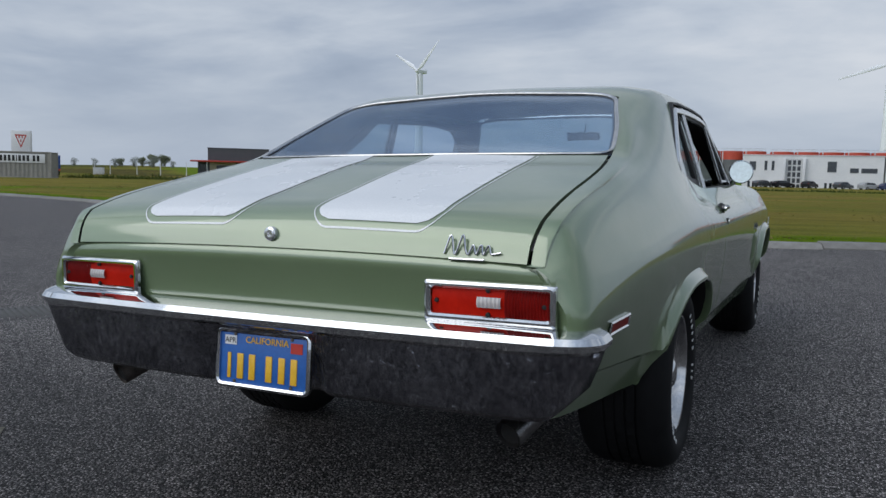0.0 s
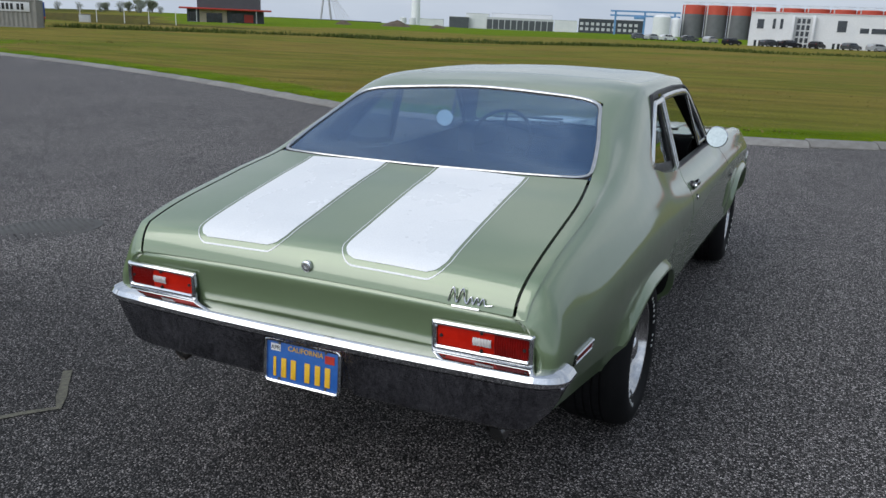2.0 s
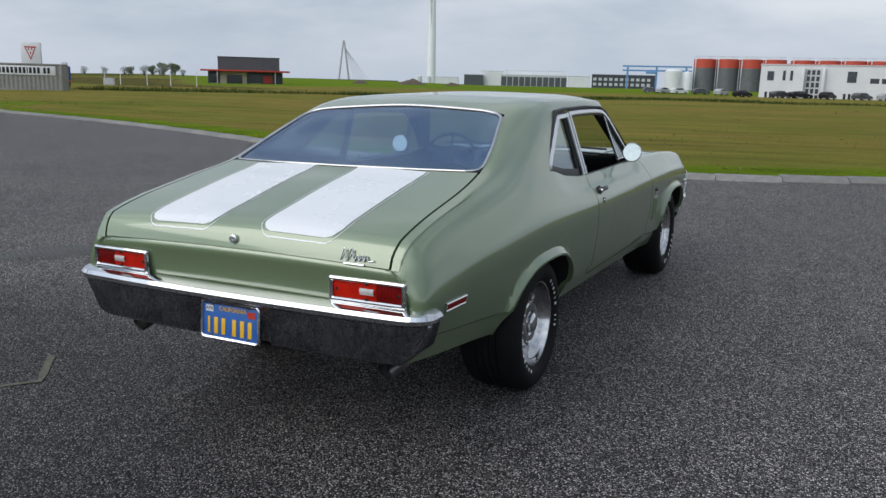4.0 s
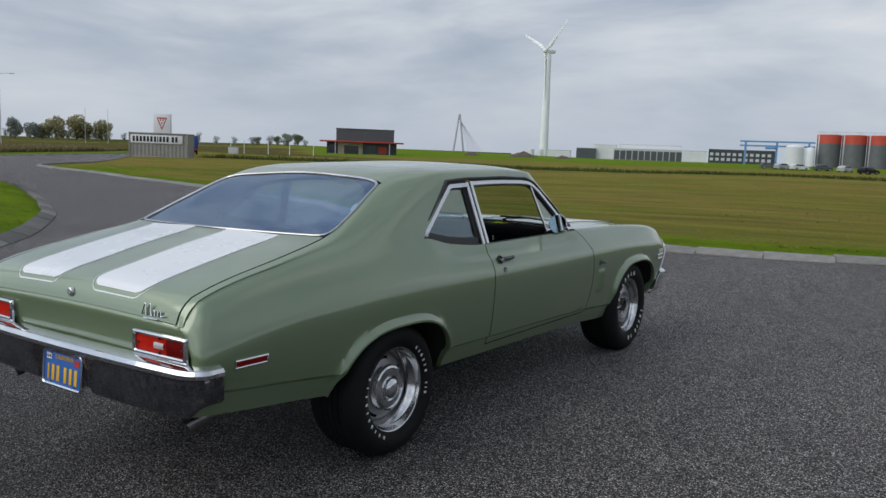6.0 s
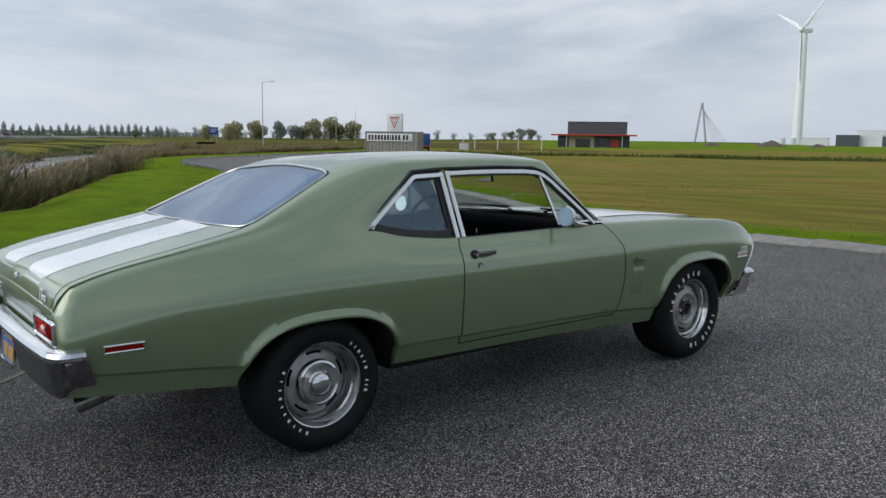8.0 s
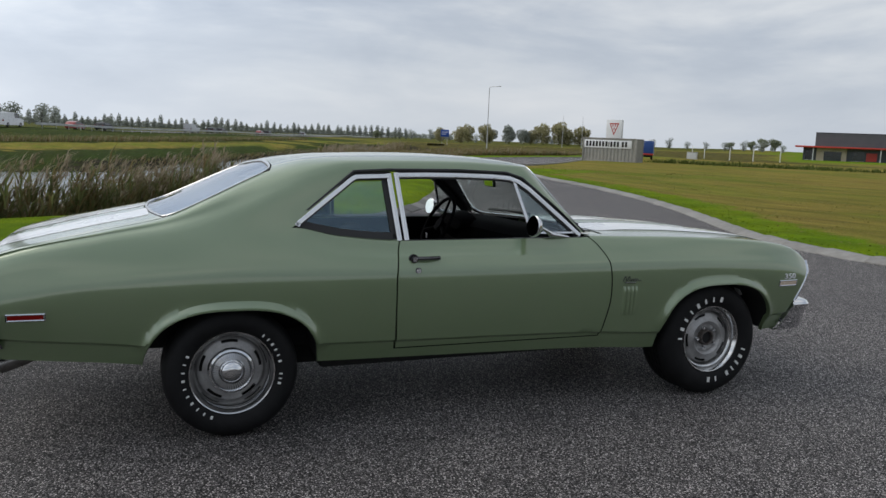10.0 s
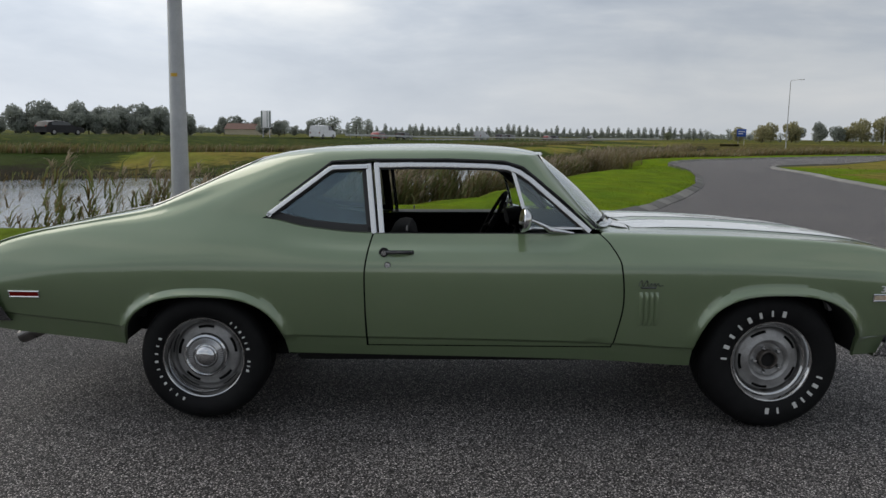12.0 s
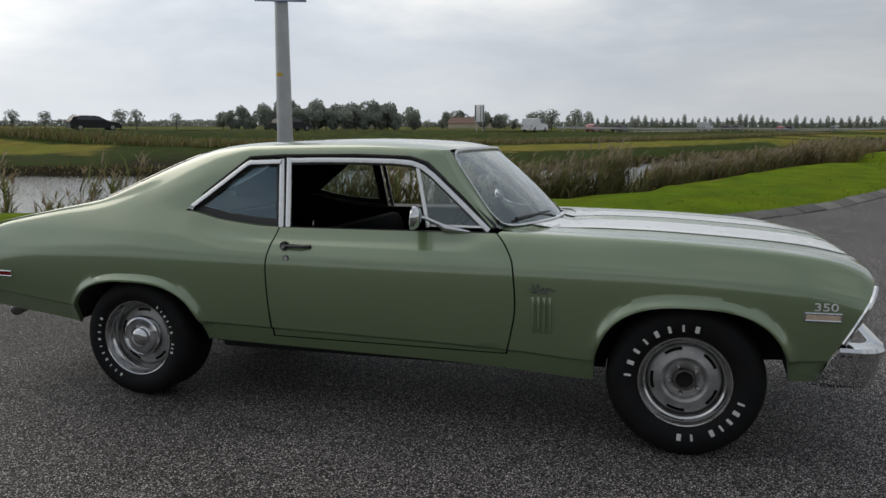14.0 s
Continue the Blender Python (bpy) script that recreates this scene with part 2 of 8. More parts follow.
def water_mat():
    m, n, l, b = material("ditch_water")
    vec = coords(n, l, (1.0, 1.0, 1.0))
    l.new(ramp(n, l, noise_tex(n, l, vec, 0.3, 4), [(0.3, (0.020, 0.024, 0.020)), (0.7, (0.035, 0.040, 0.032))]), b.inputs["Base Color"])
    b.inputs["Roughness"].default_value, b.inputs["Specular IOR Level"].default_value = 0.06, 0.6
    bump(n, l, noise_tex(n, l, coords(n, l, (1.0, 2.2, 1.0)), 2.6, 4, 0.55, 0.4), 0.35, 0.05, b)
    return m


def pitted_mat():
    """Old chrome gone dull and pitted: short wavering ripples, flecks, base darkened as reflected ground."""
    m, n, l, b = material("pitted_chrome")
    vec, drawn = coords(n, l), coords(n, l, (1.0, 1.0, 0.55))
    mottle, pits = noise_tex(n, l, vec, 7, 6, 0.65), noise_tex(n, l, drawn, 62, 3, 0.6, 1.2)
    col = ramp(n, l, mottle, [(0.28, (0.17, 0.17, 0.19)), (0.72, (0.34, 0.34, 0.37))])
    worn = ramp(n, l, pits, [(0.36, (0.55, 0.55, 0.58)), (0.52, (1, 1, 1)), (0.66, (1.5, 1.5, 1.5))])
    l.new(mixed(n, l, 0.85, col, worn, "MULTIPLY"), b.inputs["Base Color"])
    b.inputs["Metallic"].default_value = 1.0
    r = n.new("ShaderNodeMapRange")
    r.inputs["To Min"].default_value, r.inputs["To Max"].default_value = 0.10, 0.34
    l.new(mottle, r.inputs["Value"])
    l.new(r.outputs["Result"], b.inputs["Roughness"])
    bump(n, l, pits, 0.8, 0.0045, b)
    return m


PAINT = paint_mat()
WHITE = simple("white_stripe_paint", (0.74, 0.76, 0.78), (0.80, 0.81, 0.82), 0.28, coat=0.6, scale=3, fine=200)
CHROME = simple("chrome", (0.66, 0.67, 0.69), (0.74, 0.75, 0.76), 0.045, 1.0, 6, fine=150, rough_var=0.035)
WORN_CHROME = pitted_mat()
# chrome of handles and wing badges, dark reflections put into its colour
DARKENED_CHROME = simple("darkened_chrome", (0.07, 0.07, 0.072), (0.16, 0.16, 0.165), 0.16, 1.0, 30, fine=150, rough_var=0.06)
TRIM = simple("wheel_trim_chrome", (0.52, 0.52, 0.52), (0.64, 0.64, 0.64), 0.12, 1.0, 20, 0.0004, fine=150, rough_var=0.07)
BRIGHT = simple("polished_aluminium", (0.70, 0.71, 0.72), (0.78, 0.79, 0.80), 0.24, 0.9, 12, fine=180, rough_var=0.07)
STEEL = simple("silver_wheel_paint", (0.25, 0.245, 0.24), (0.40, 0.395, 0.39), 0.38, 0.5, 18, 0.0004, fine=140)
BARE = simple("rusty_bare_steel", (0.05, 0.042, 0.038), (0.16, 0.14, 0.125), 0.6, 0.6, 30, 0.001, fine=160)
RUBBER = simple("black_rubber", (0.006, 0.006, 0.0065), (0.012, 0.012, 0.0125), 0.66, 0, 14, 0.0006, fine=150, spec=0.16)
PIPE = simple("sooty_bright_pipe", (0.14, 0.135, 0.13), (0.26, 0.25, 0.245), 0.30, 0.9, 24, 0.0006, fine=120)
LETTER = simple("raised_white_rubber", (0.60, 0.60, 0.58), (0.74, 0.74, 0.72), 0.6, 0, 40, fine=180)
BLACK = simple("black_trim", (0.006, 0.006, 0.006), (0.012, 0.012, 0.013), 0.5, 0, 20, fine=120)
UNDER = simple("underbody_black", (0.004, 0.004, 0.004), (0.010, 0.0095, 0.009), 0.9, 0, 8, 0.001, fine=80)
VINYL = simple("black_vinyl", (0.004, 0.004, 0.005), (0.007, 0.007, 0.008), 0.85, 0, 20, 0.0006, fine=240, spec=0.05)
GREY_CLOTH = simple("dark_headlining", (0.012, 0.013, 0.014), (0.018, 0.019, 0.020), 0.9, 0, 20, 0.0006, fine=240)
GLASS = glass_mat("window_glass", (0.80, 0.88, 0.86), ior=1.72, sheen=(0.78, 0.90, 1.0))
TINTED = glass_mat("tinted_rear_glass", (0.34, 0.48, 0.66), ior=2.35, sheen=(0.35, 0.60, 1.0))
SIDE_GLASS = glass_mat("tinted_side_glass", (0.60, 0.72, 0.76), ior=1.8, sheen=(0.66, 0.86, 1.0))
MIRROR = simple("mirror_glass", (0.66, 0.72, 0.70), (0.70, 0.76, 0.74), 0.03, 1.0, 4, rough_var=0.02)
RED_LENS = simple("red_lens", (0.36, 0.008, 0.003), (0.52, 0.014, 0.004), 0.4, 0, 20, coat=0.0, fine=90, rough_var=0.05, spec=0.08)
DARK_RED = simple("dark_red_lens", (0.15, 0.004, 0.003), (0.24, 0.007, 0.005), 0.35, 0, 20, coat=0.0, fine=90, rough_var=0.05, spec=0.15)
CLEAR_LENS = simple("clear_ribbed_lens", (0.52, 0.48, 0.46), (0.66, 0.62, 0.60), 0.2, 0, 30, coat=0.6, fine=120)
AMBER = simple("pale_amber_lens", (0.56, 0.42, 0.31), (0.66, 0.54, 0.42), 0.25, 0, 30, coat=0.6, fine=120)
PLATE_BLUE = simple("plate_blue", (0.020, 0.105, 0.38), (0.028, 0.130, 0.44), 0.4, 0, 30, fine=120)
PLATE_GOLD = simple("plate_gold", (0.74, 0.42, 0.02), (0.82, 0.50, 0.04), 0.4, 0, 40, fine=120)
WHITE_P = simple("white_enamel", (0.72, 0.73, 0.74), (0.80, 0.80, 0.80), 0.4, 0, 10, fine=80)
RED_P = simple("red_enamel", (0.42, 0.030, 0.020), (0.52, 0.045, 0.030), 0.4, 0, 10, fine=80)
ASPHALT = asphalt_mat()
GROUND = ground_mat()
def kerb_mat(name, dark, mid, pale):
    """Weathered concrete, each stone a shade of its own."""
    m, n, l, b = material(name)
    info, vec = n.new("ShaderNodeObjectInfo"), coords(n, l)
    col = ramp(n, l, info.outputs["Random"], [(f, (k, k * 0.967, k * 0.912)) for f, k in ((0.0, dark), (0.45, mid), (1.0, pale))])
    dirt = ramp(n, l, noise_tex(n, l, vec, 7, 6, 0.65), [(0.3, (0.62, 0.60, 0.56)), (0.6, (1, 1, 1))])
    l.new(mixed(n, l, 0.8, col, dirt, "MULTIPLY"), b.inputs["Base Color"])
    b.inputs["Roughness"].default_value = 0.88
    bump(n, l, noise_tex(n, l, vec, 60, 4, 0.6), 0.5, 0.002, b)
    return m


KERB = kerb_mat("pale_kerb_concrete", 0.185, 0.215, 0.25)
# darker range of concrete for the kerb round the mown verge
DARK_KERB = kerb_mat("dark_kerb_concrete", 0.065, 0.105, 0.18)
CONCRETE = simple("kerb_concrete", (0.20, 0.192, 0.178), (0.32, 0.31, 0.285), 0.85, 0, 5, 0.002, fine=70)
GALV = simple("galvanised_steel", (0.42, 0.43, 0.44), (0.52, 0.53, 0.54), 0.45, 0.35, 5, 0.0005, fine=60)
# ---- mesh helpers ----
def finish(name, bm, mat, smooth=True, sharp=40.0):
    me = bpy.data.meshes.new(name)
    bm.normal_update()
    if smooth:
        for f in bm.faces:
            f.smooth = True
        for e in bm.edges:
            if len(e.link_faces) == 2 and e.calc_face_angle(0) > radians(sharp):
                e.smooth = False
    bm.to_mesh(me)
    bm.free()
    for m in (mat if isinstance(mat, (list, tuple)) else [mat]):
        me.materials.append(m)
    return new(name, me)


def part(name, bm, mat, parent, label="", smooth=True, sharp=40.0):
    """One mesh under a thing or under a part, with its coordinates in the thing's own frame."""
    ob = finish(name, bm, mat, smooth, sharp)
    ob.parent = parent
    if label:
        ob["label"] = label
    return ob


def thing(name, label, category, m=None, group=""):
    ob = new(name)
    if m is not None:
        ob.matrix_world = m
    return tagged(ob, label, category, group)


def structure(name, bm, mat, label="", smooth=True, category=""):
    return tagged(finish(name, bm, mat, smooth), label, category, kind="structure")


def add_grid(bm, rows, closed_u=False, closed_v=False, mat=0):
    """Faces between rows of points."""
    vs = [[bm.verts.new(p) for p in r] for r in rows]
    nr, nc = len(vs), len(vs[0])
    for i in range(nr if closed_v else nr - 1):
        for j in range(nc if closed_u else nc - 1):
            q = [vs[i][j], vs[i][(j + 1) % nc], vs[(i + 1) % nr][(j + 1) % nc], vs[(i + 1) % nr][j]]
            q = list(dict.fromkeys(q))
            if len(q) >= 3:
                f = bm.faces.new(q)
                f.material_index = mat
    return vs


def grid_bm(rows, **k):
    bm = bmesh.new()
    add_grid(bm, rows, **k)
    bmesh.ops.remove_doubles(bm, verts=bm.verts, dist=1e-5)
    return bm


def thick(bm, depth):
    """Gives a sheet a thickness against its normals, with rims."""
    bm.normal_update()
    geo = bm.faces[:]
    off = {v: v.co - v.normal * depth for v in bm.verts}
    rim = [e for e in bm.edges if e.is_boundary]
    twin = {v: bm.verts.new(p) for v, p in off.items()}
    for f in geo:
        g = bm.faces.new([twin[v] for v in reversed(f.verts)])
        g.material_index = f.material_index
    for e in rim:
        a, b = e.verts
        loop = e.link_loops[0]
        if loop.vert is not a:
            a, b = b, a
        bm.faces.new([b, a, twin[a], twin[b]])
    return bm


def add_box(bm, c, size, rot=None, bevel=0.0, mat=0):
    m = Matrix.Translation(c) @ (rot.to_4x4() if rot is not None else Matrix()) @ Matrix.Diagonal((*size, 1))
    r = bmesh.ops.create_cube(bm, size=1.0, matrix=m)
    fs = {f for v in r["verts"] for f in v.link_faces}
    for f in fs:
        f.material_index = mat
    if bevel:
        es = list({e for v in r["verts"] for e in v.link_edges})
        bmesh.ops.bevel(bm, geom=es, offset=bevel, segments=2, affect="EDGES", profile=0.5)
    return bm


def box(c, size, bevel=0.0, rot=None):
    return add_box(bmesh.new(), c, size, rot, bevel)


def add_tube(bm, pts, radius, sides=10, closed=False, caps=True, flat=None):
    """A tube along points; radius may be a list. flat: (a, b) half-sizes of an oval section."""
    pts = [Vector(p) for p in pts]
    n = len(pts)
    rad = radius if isinstance(radius, (list, tuple)) else [radius] * n
    rows, side = [], None
    for i, p in enumerate(pts):
        t = (pts[(i + 1) % n] - pts[i - 1]) if closed else (pts[min(i + 1, n - 1)] - pts[max(i - 1, 0)])
        t.normalize()
        if side is None:
            side = t.orthogonal().normalized() if abs(t.z) > 0.95 else t.cross(Vector((0, 0, 1))).normalized()
        side = (side - t * side.dot(t)).normalized()
        up = side.cross(t)
        a, b = (flat if flat else (rad[i], rad[i]))
        rows.append([p + side * math.cos(2 * math.pi * k / sides) * a + up * math.sin(2 * math.pi * k / sides) * b for k in range(sides)])
    vs = add_grid(bm, rows, closed_u=True, closed_v=closed)
    if caps and not closed:
        bm.faces.new(list(reversed(vs[0])))
        bm.faces.new(vs[-1])
    return bm


def tube(pts, radius, sides=10, **k):
    return add_tube(bmesh.new(), pts, radius, sides, **k)


def lathe(profile, segs=64, axis="X", skip=None):
    """Turns (r, a) pairs round an axis. skip(i, k): faces left out."""
    bm = bmesh.new()
    rings = []
    for r, a in profile:
        ring = []
        for k in range(segs):
            w = 2 * math.pi * k / segs
            c, s = r * math.cos(w), r * math.sin(w)
            ring.append(bm.verts.new({"X": (a, c, s), "Y": (c, a, s), "Z": (c, s, a)}[axis]))
        rings.append(ring)
    for i in range(len(rings) - 1):
        for k in range(segs):
            if skip and skip(i, k):
                continue
            j = (k + 1) % segs
            bm.faces.new((rings[i][k], rings[i][j], rings[i + 1][j], rings[i + 1][k]))
    bmesh.ops.remove_doubles(bm, verts=bm.verts, dist=1e-5)
    bmesh.ops.recalc_face_normals(bm, faces=bm.faces)
    return bm


def curve(*pts):
    """A smooth function through (t, value) pairs, straight on past its ends."""
    t = [p[0] for p in pts]
    v = [p[1] for p in pts]
    n = len(t)
    sl = [(v[i + 1] - v[i]) / (t[i + 1] - t[i]) for i in range(n - 1)]
    tan = [sl[0]] + [0 if sl[i - 1] * sl[i] <= 0 else 2 * sl[i - 1] * sl[i] / (sl[i - 1] + sl[i]) for i in range(1, n - 1)] + [sl[-1]]

    def f(x):
        if x <= t[0]:
            return v[0] + tan[0] * (x - t[0]) * 0.3
        if x >= t[-1]:
            return v[-1] + tan[-1] * (x - t[-1]) * 0.3
        i = max(k for k in range(n - 1) if t[k] <= x)
        h = t[i + 1] - t[i]
        s = (x - t[i]) / h
        return (v[i] * (1 + 2 * s) * (1 - s) ** 2 + tan[i] * h * s * (1 - s) ** 2 + v[i + 1] * s * s * (3 - 2 * s) + tan[i + 1] * h * s * s * (s - 1))
    return f


def lin(a, b, n):
    return [a + (b - a) * i / (n - 1) for i in range(n)]


def smoothstep(a, b, x):
    s = min(1.0, max(0.0, (x - a) / (b - a)))
    return s * s * (3 - 2 * s)


def words(text, size, depth=0.002, align="CENTER"):
    """A bmesh of lettering in the built-in font, in the XY plane."""
    cu = bpy.data.curves.new("lettering", "FONT")
    cu.body, cu.size, cu.align_x, cu.extrude = text, size, align, depth
    cu.resolution_u = 3
    ob = bpy.data.objects.new("lettering", cu)
    me = bpy.data.meshes.new_from_object(ob)
    bm = bmesh.new()
    bm.from_mesh(me)
    bpy.data.objects.remove(ob)
    bpy.data.meshes.remove(me)
    bpy.data.curves.remove(cu)
    return bm
# ---- the car ----
# x to its right, y ahead, z up; the rear axle stands over the origin. Curves along its length:
HALF = curve((-1.125, 0.806), (-1.115, 0.828), (-1.10, 0.837), (-1.05, 0.847), (-0.9, 0.859), (-0.4, 0.893), (0, 0.908), (0.6, 0.916), (1.2, 0.927), (2.0, 0.940), (2.8, 0.946), (3.2, 0.945), (3.4, 0.936), (3.52, 0.923), (3.58, 0.905))
SILL_Z = curve((-1.125, 0.446), (-0.9, 0.421), (-0.6, 0.394), (-0.42, 0.374), (-0.2, 0.356), (0.42, 0.336), (1.7, 0.316), (2.05, 0.304), (2.4, 0.284), (3.24, 0.342), (3.4, 0.352), (3.58, 0.39))
WIDE_Z = curve((-1.125, 0.68), (-0.6, 0.755), (0, 0.768), (2.5, 0.768), (3.3, 0.735), (3.58, 0.67))
UPPER_Z = curve((-1.125, 0.735), (-1.06, 0.800), (-0.6, 0.845), (0, 0.872), (0.8, 0.850), (2.2, 0.845), (3.2, 0.822), (3.5, 0.768), (3.58, 0.725))
BELT_X = curve((-1.125, 0.764), (-1.10, 0.778), (-1.06, 0.785), (-0.6, 0.802), (0, 0.805), (0.27, 0.806), (0.5, 0.816), (0.8, 0.826), (1.9, 0.838), (2.3, 0.842), (3.0, 0.862), (3.2, 0.866), (3.4, 0.862), (3.56, 0.845))
BELT_Z = curve((-1.125, 0.765), (-1.105, 0.800), (-1.06, 0.852), (-0.6, 0.940), (-0.2, 0.988), (0.0, 1.004), (0.27, 1.012), (0.5, 0.968), (0.8, 0.942), (1.9, 0.945), (2.3, 0.937), (2.6, 0.931), (3.0, 0.913), (3.2, 0.897), (3.39, 0.868), (3.486, 0.838), (3.546, 0.802), (3.58, 0.774))
RAIL_X = curve((-1.125, 0.735), (-1.06, 0.758), (-0.6, 0.766), (-0.3, 0.755), (0.0, 0.734), (0.2, 0.720), (0.4, 0.708), (0.6, 0.700), (1.55, 0.700), (1.75, 0.715), (1.95, 0.775), (2.15, 0.785), (3.0, 0.798), (3.4, 0.795), (3.56, 0.775))
RAIL_Z = curve((-1.125, 0.785), (-1.105, 0.825), (-1.06, 0.876), (-0.6, 0.977), (-0.3, 1.028), (0.0, 1.112), (0.2, 1.185), (0.4, 1.250), (0.6, 1.288), (1.0, 1.296), (1.55, 1.285), (1.75, 1.255), (1.95, 0.950), (2.15, 0.945), (2.6, 0.936), (3.0, 0.918), (3.2, 0.904), (3.39, 0.877), (3.5, 0.846), (3.58, 0.802))
SEAM_X = curve((-1.125, 0.712), (-1.06, 0.724), (-0.6, 0.718), (-0.315, 0.690), (-0.1, 0.655), (0.2, 0.588), (0.4, 0.585), (0.6, 0.585), (1.67, 0.600), (1.95, 0.69), (2.15, 0.70), (3.0, 0.71), (3.4, 0.70), (3.56, 0.67))
SEAM_Z = curve((-1.125, 0.790), (-1.11, 0.835), (-1.09, 0.864), (-1.06, 0.888), (-0.6, 0.996), (-0.40, 1.036), (-0.315, 1.056), (-0.1, 1.150), (0.2, 1.285), (0.4, 1.338), (0.6, 1.358), (1.2, 1.366), (1.5, 1.352), (1.67, 1.330), (1.95, 0.955), (2.15, 0.948), (2.6, 0.938), (3.0, 0.918), (3.3, 0.893), (3.5, 0.857), (3.58, 0.820))
CROWN_Z = curve((-1.125, 0.802), (-1.11, 0.850), (-1.09, 0.882), (-1.06, 0.904), (-0.9, 0.945), (-0.6, 1.014), (-0.42, 1.050), (-0.1, 1.168), (0.2, 1.310), (0.35, 1.352), (0.6, 1.380), (1.1, 1.394), (1.5, 1.382), (1.73, 1.346), (1.95, 0.975), (2.15, 0.952), (2.6, 0.947), (3.0, 0.927), (3.3, 0.902), (3.5, 0.872), (3.58, 0.838))


def section(y):
    w, sx, cz, sz = HALF(y), SEAM_X(y), CROWN_Z(y), SEAM_Z(y)
    lo = SILL_Z(y)
    return [(w - 0.068, lo), (w - 0.036, lo + 0.095), (w - 0.008, 0.5 * (lo + 0.095 + WIDE_Z(y))), (w, WIDE_Z(y)), (w - 0.031, UPPER_Z(y)),
            (BELT_X(y), BELT_Z(y)), (RAIL_X(y), RAIL_Z(y)), (sx, sz), (0.52 * sx, cz - 0.27 * (cz - sz)), (0.0, cz)]


def shell(u, y, arch=True):
    """The point of the right half of the body at u (0 sill to 9 middle line) and y."""
    p = section(y)
    p = [(2 * p[0][0] - p[1][0], 2 * p[0][1] - p[1][1])] + p + [(-p[8][0], p[8][1])]
    i = min(8, max(0, int(u)))
    s = u - i
    out = []
    for k in (0, 1):
        a, b, c, d = (p[i + j][k] for j in range(4))
        # chord-limited tangents keep the section from overshooting
        out.append(0.5 * (2 * b + (c - a) * s + (2 * a - 5 * b + 4 * c - d) * s * s + (3 * b - a - 3 * c + d) * s ** 3))
    x, z = out
    if arch and u < 5:
        x += arch_swell(y, z) - 0.017 * (1 - smoothstep(-0.007, 0.004, z - SILL_Z(y) - 0.098))
    return x, y, z


ARCHES = ((-0.016, 0.416, 0.636), (2.832, 0.416, 0.662))


def arch_z(y):
    """The wheel opening's edge at y, or None outside the two openings."""
    for c, half, top in ARCHES:
        d = abs(y - c) / half
        if d < 1:
            return 0.26 + (top - 0.26) * (1 - d ** 2.75) ** (1 / 2.75)
    return None


def arch_swell(y, z):
    """The pressed lip round each wheel opening."""
    best = 0.0
    for c, half, top in ARCHES:
        d = (abs((y - c) / half) ** 2.75 + abs(max(0.0, z - 0.26) / (top - 0.26)) ** 2.75) ** (1 / 2.75) - 1
        best = max(best, 0.030 * (1 - smoothstep(0.012, 0.105, d)) * smoothstep(0.35, 0.50, z))
    return best


def u_at(y, z):
    lo, hi = 0.0, 5.0
    for _ in range(22):
        m = 0.5 * (lo + hi)
        lo, hi = (m, hi) if shell(m, y, False)[2] < z else (lo, m)
    return lo


def top_at(x, y, lift=0.0):
    """The point of the deck, roof or hood over (x, y)."""
    lo, hi = 7.0, 9.0
    for _ in range(24):
        m = 0.5 * (lo + hi)
        lo, hi = (m, hi) if shell(m, y)[0] > abs(x) else (lo, m)
    return Vector((x, y, shell(lo, y)[2] + lift))


def flip(p, s):
    return (p[0] * s, p[1], p[2])


def side_us(lo, top, n, y):
    """Steps up the body side, with a pair set at the lower crease."""
    c = SILL_Z(y) + 0.098
    a = max(u_at(y, c - 0.009), lo + 0.16)
    b = max(u_at(y, c + 0.006), a + 0.07)
    return lin(lo, a, 4) + lin(b, top, n - 4)


def lower_rows(cols, n, top=5.0, gap=0.0):
    """Columns of the body side from the sill or the wheel opening up to the belt."""
    rows = []
    for y in cols:
        za = arch_z(y)
        lo = u_at(y, za) if za and za > shell(0, y)[2] else 0.0
        rows.append([shell(u, y) for u in side_us(lo, top, n, y)])
    return rows


def arch_cols(a, b, n):
    """Stations from a to b, crowded where a wheel opening begins and ends."""
    out = set(lin(a, b, n))
    for c, half, top in ARCHES:
        for k in range(25):
            y = c + half * math.cos(math.pi * k / 24) * 0.9999
            out.add(y)
        out.update((c - half * 1.0001, c + half * 1.0001))
    return sorted(y for y in out if a - 1e-9 <= y <= b + 1e-9)


def mirrored(build):
    """Calls build(s) for the right (1) and the left side (-1)."""
    for s in (1, -1):
        build(s)


car = thing("car", "olive-green two-door coupe with white stripes parked on the asphalt", "car", TILTED)

WIN_REAR_Y = 0.27
SAIL_REACH = 0.33


def sail_y(c, u):
    """Columns of the rear quarter lean forward over the rear side window."""
    k = smoothstep(-0.45, WIN_REAR_Y, c) * SAIL_REACH
    lean = min(1.0, max(0.0, u - 5))
    return c + k * lean


def solve_col(target):
    lo, hi = -0.45, WIN_REAR_Y
    for _ in range(30):
        m = (lo + hi) / 2
        lo, hi = (m, hi) if sail_y(m, 7) < target else (lo, m)
    return lo


ROOF_BACK, ROOF_FRONT = 0.2, 1.66
C_CORNER = solve_col(ROOF_BACK)
QUARTER_COLS = sorted(set([-1.125, -1.12, -1.112, -1.10, -1.085, -1.065] + arch_cols(-1.04, WIN_REAR_Y, 40) + [C_CORNER]))
# ---- body shell: rear quarters, tail panel and roof in one welded pressing ----
bm = bmesh.new()


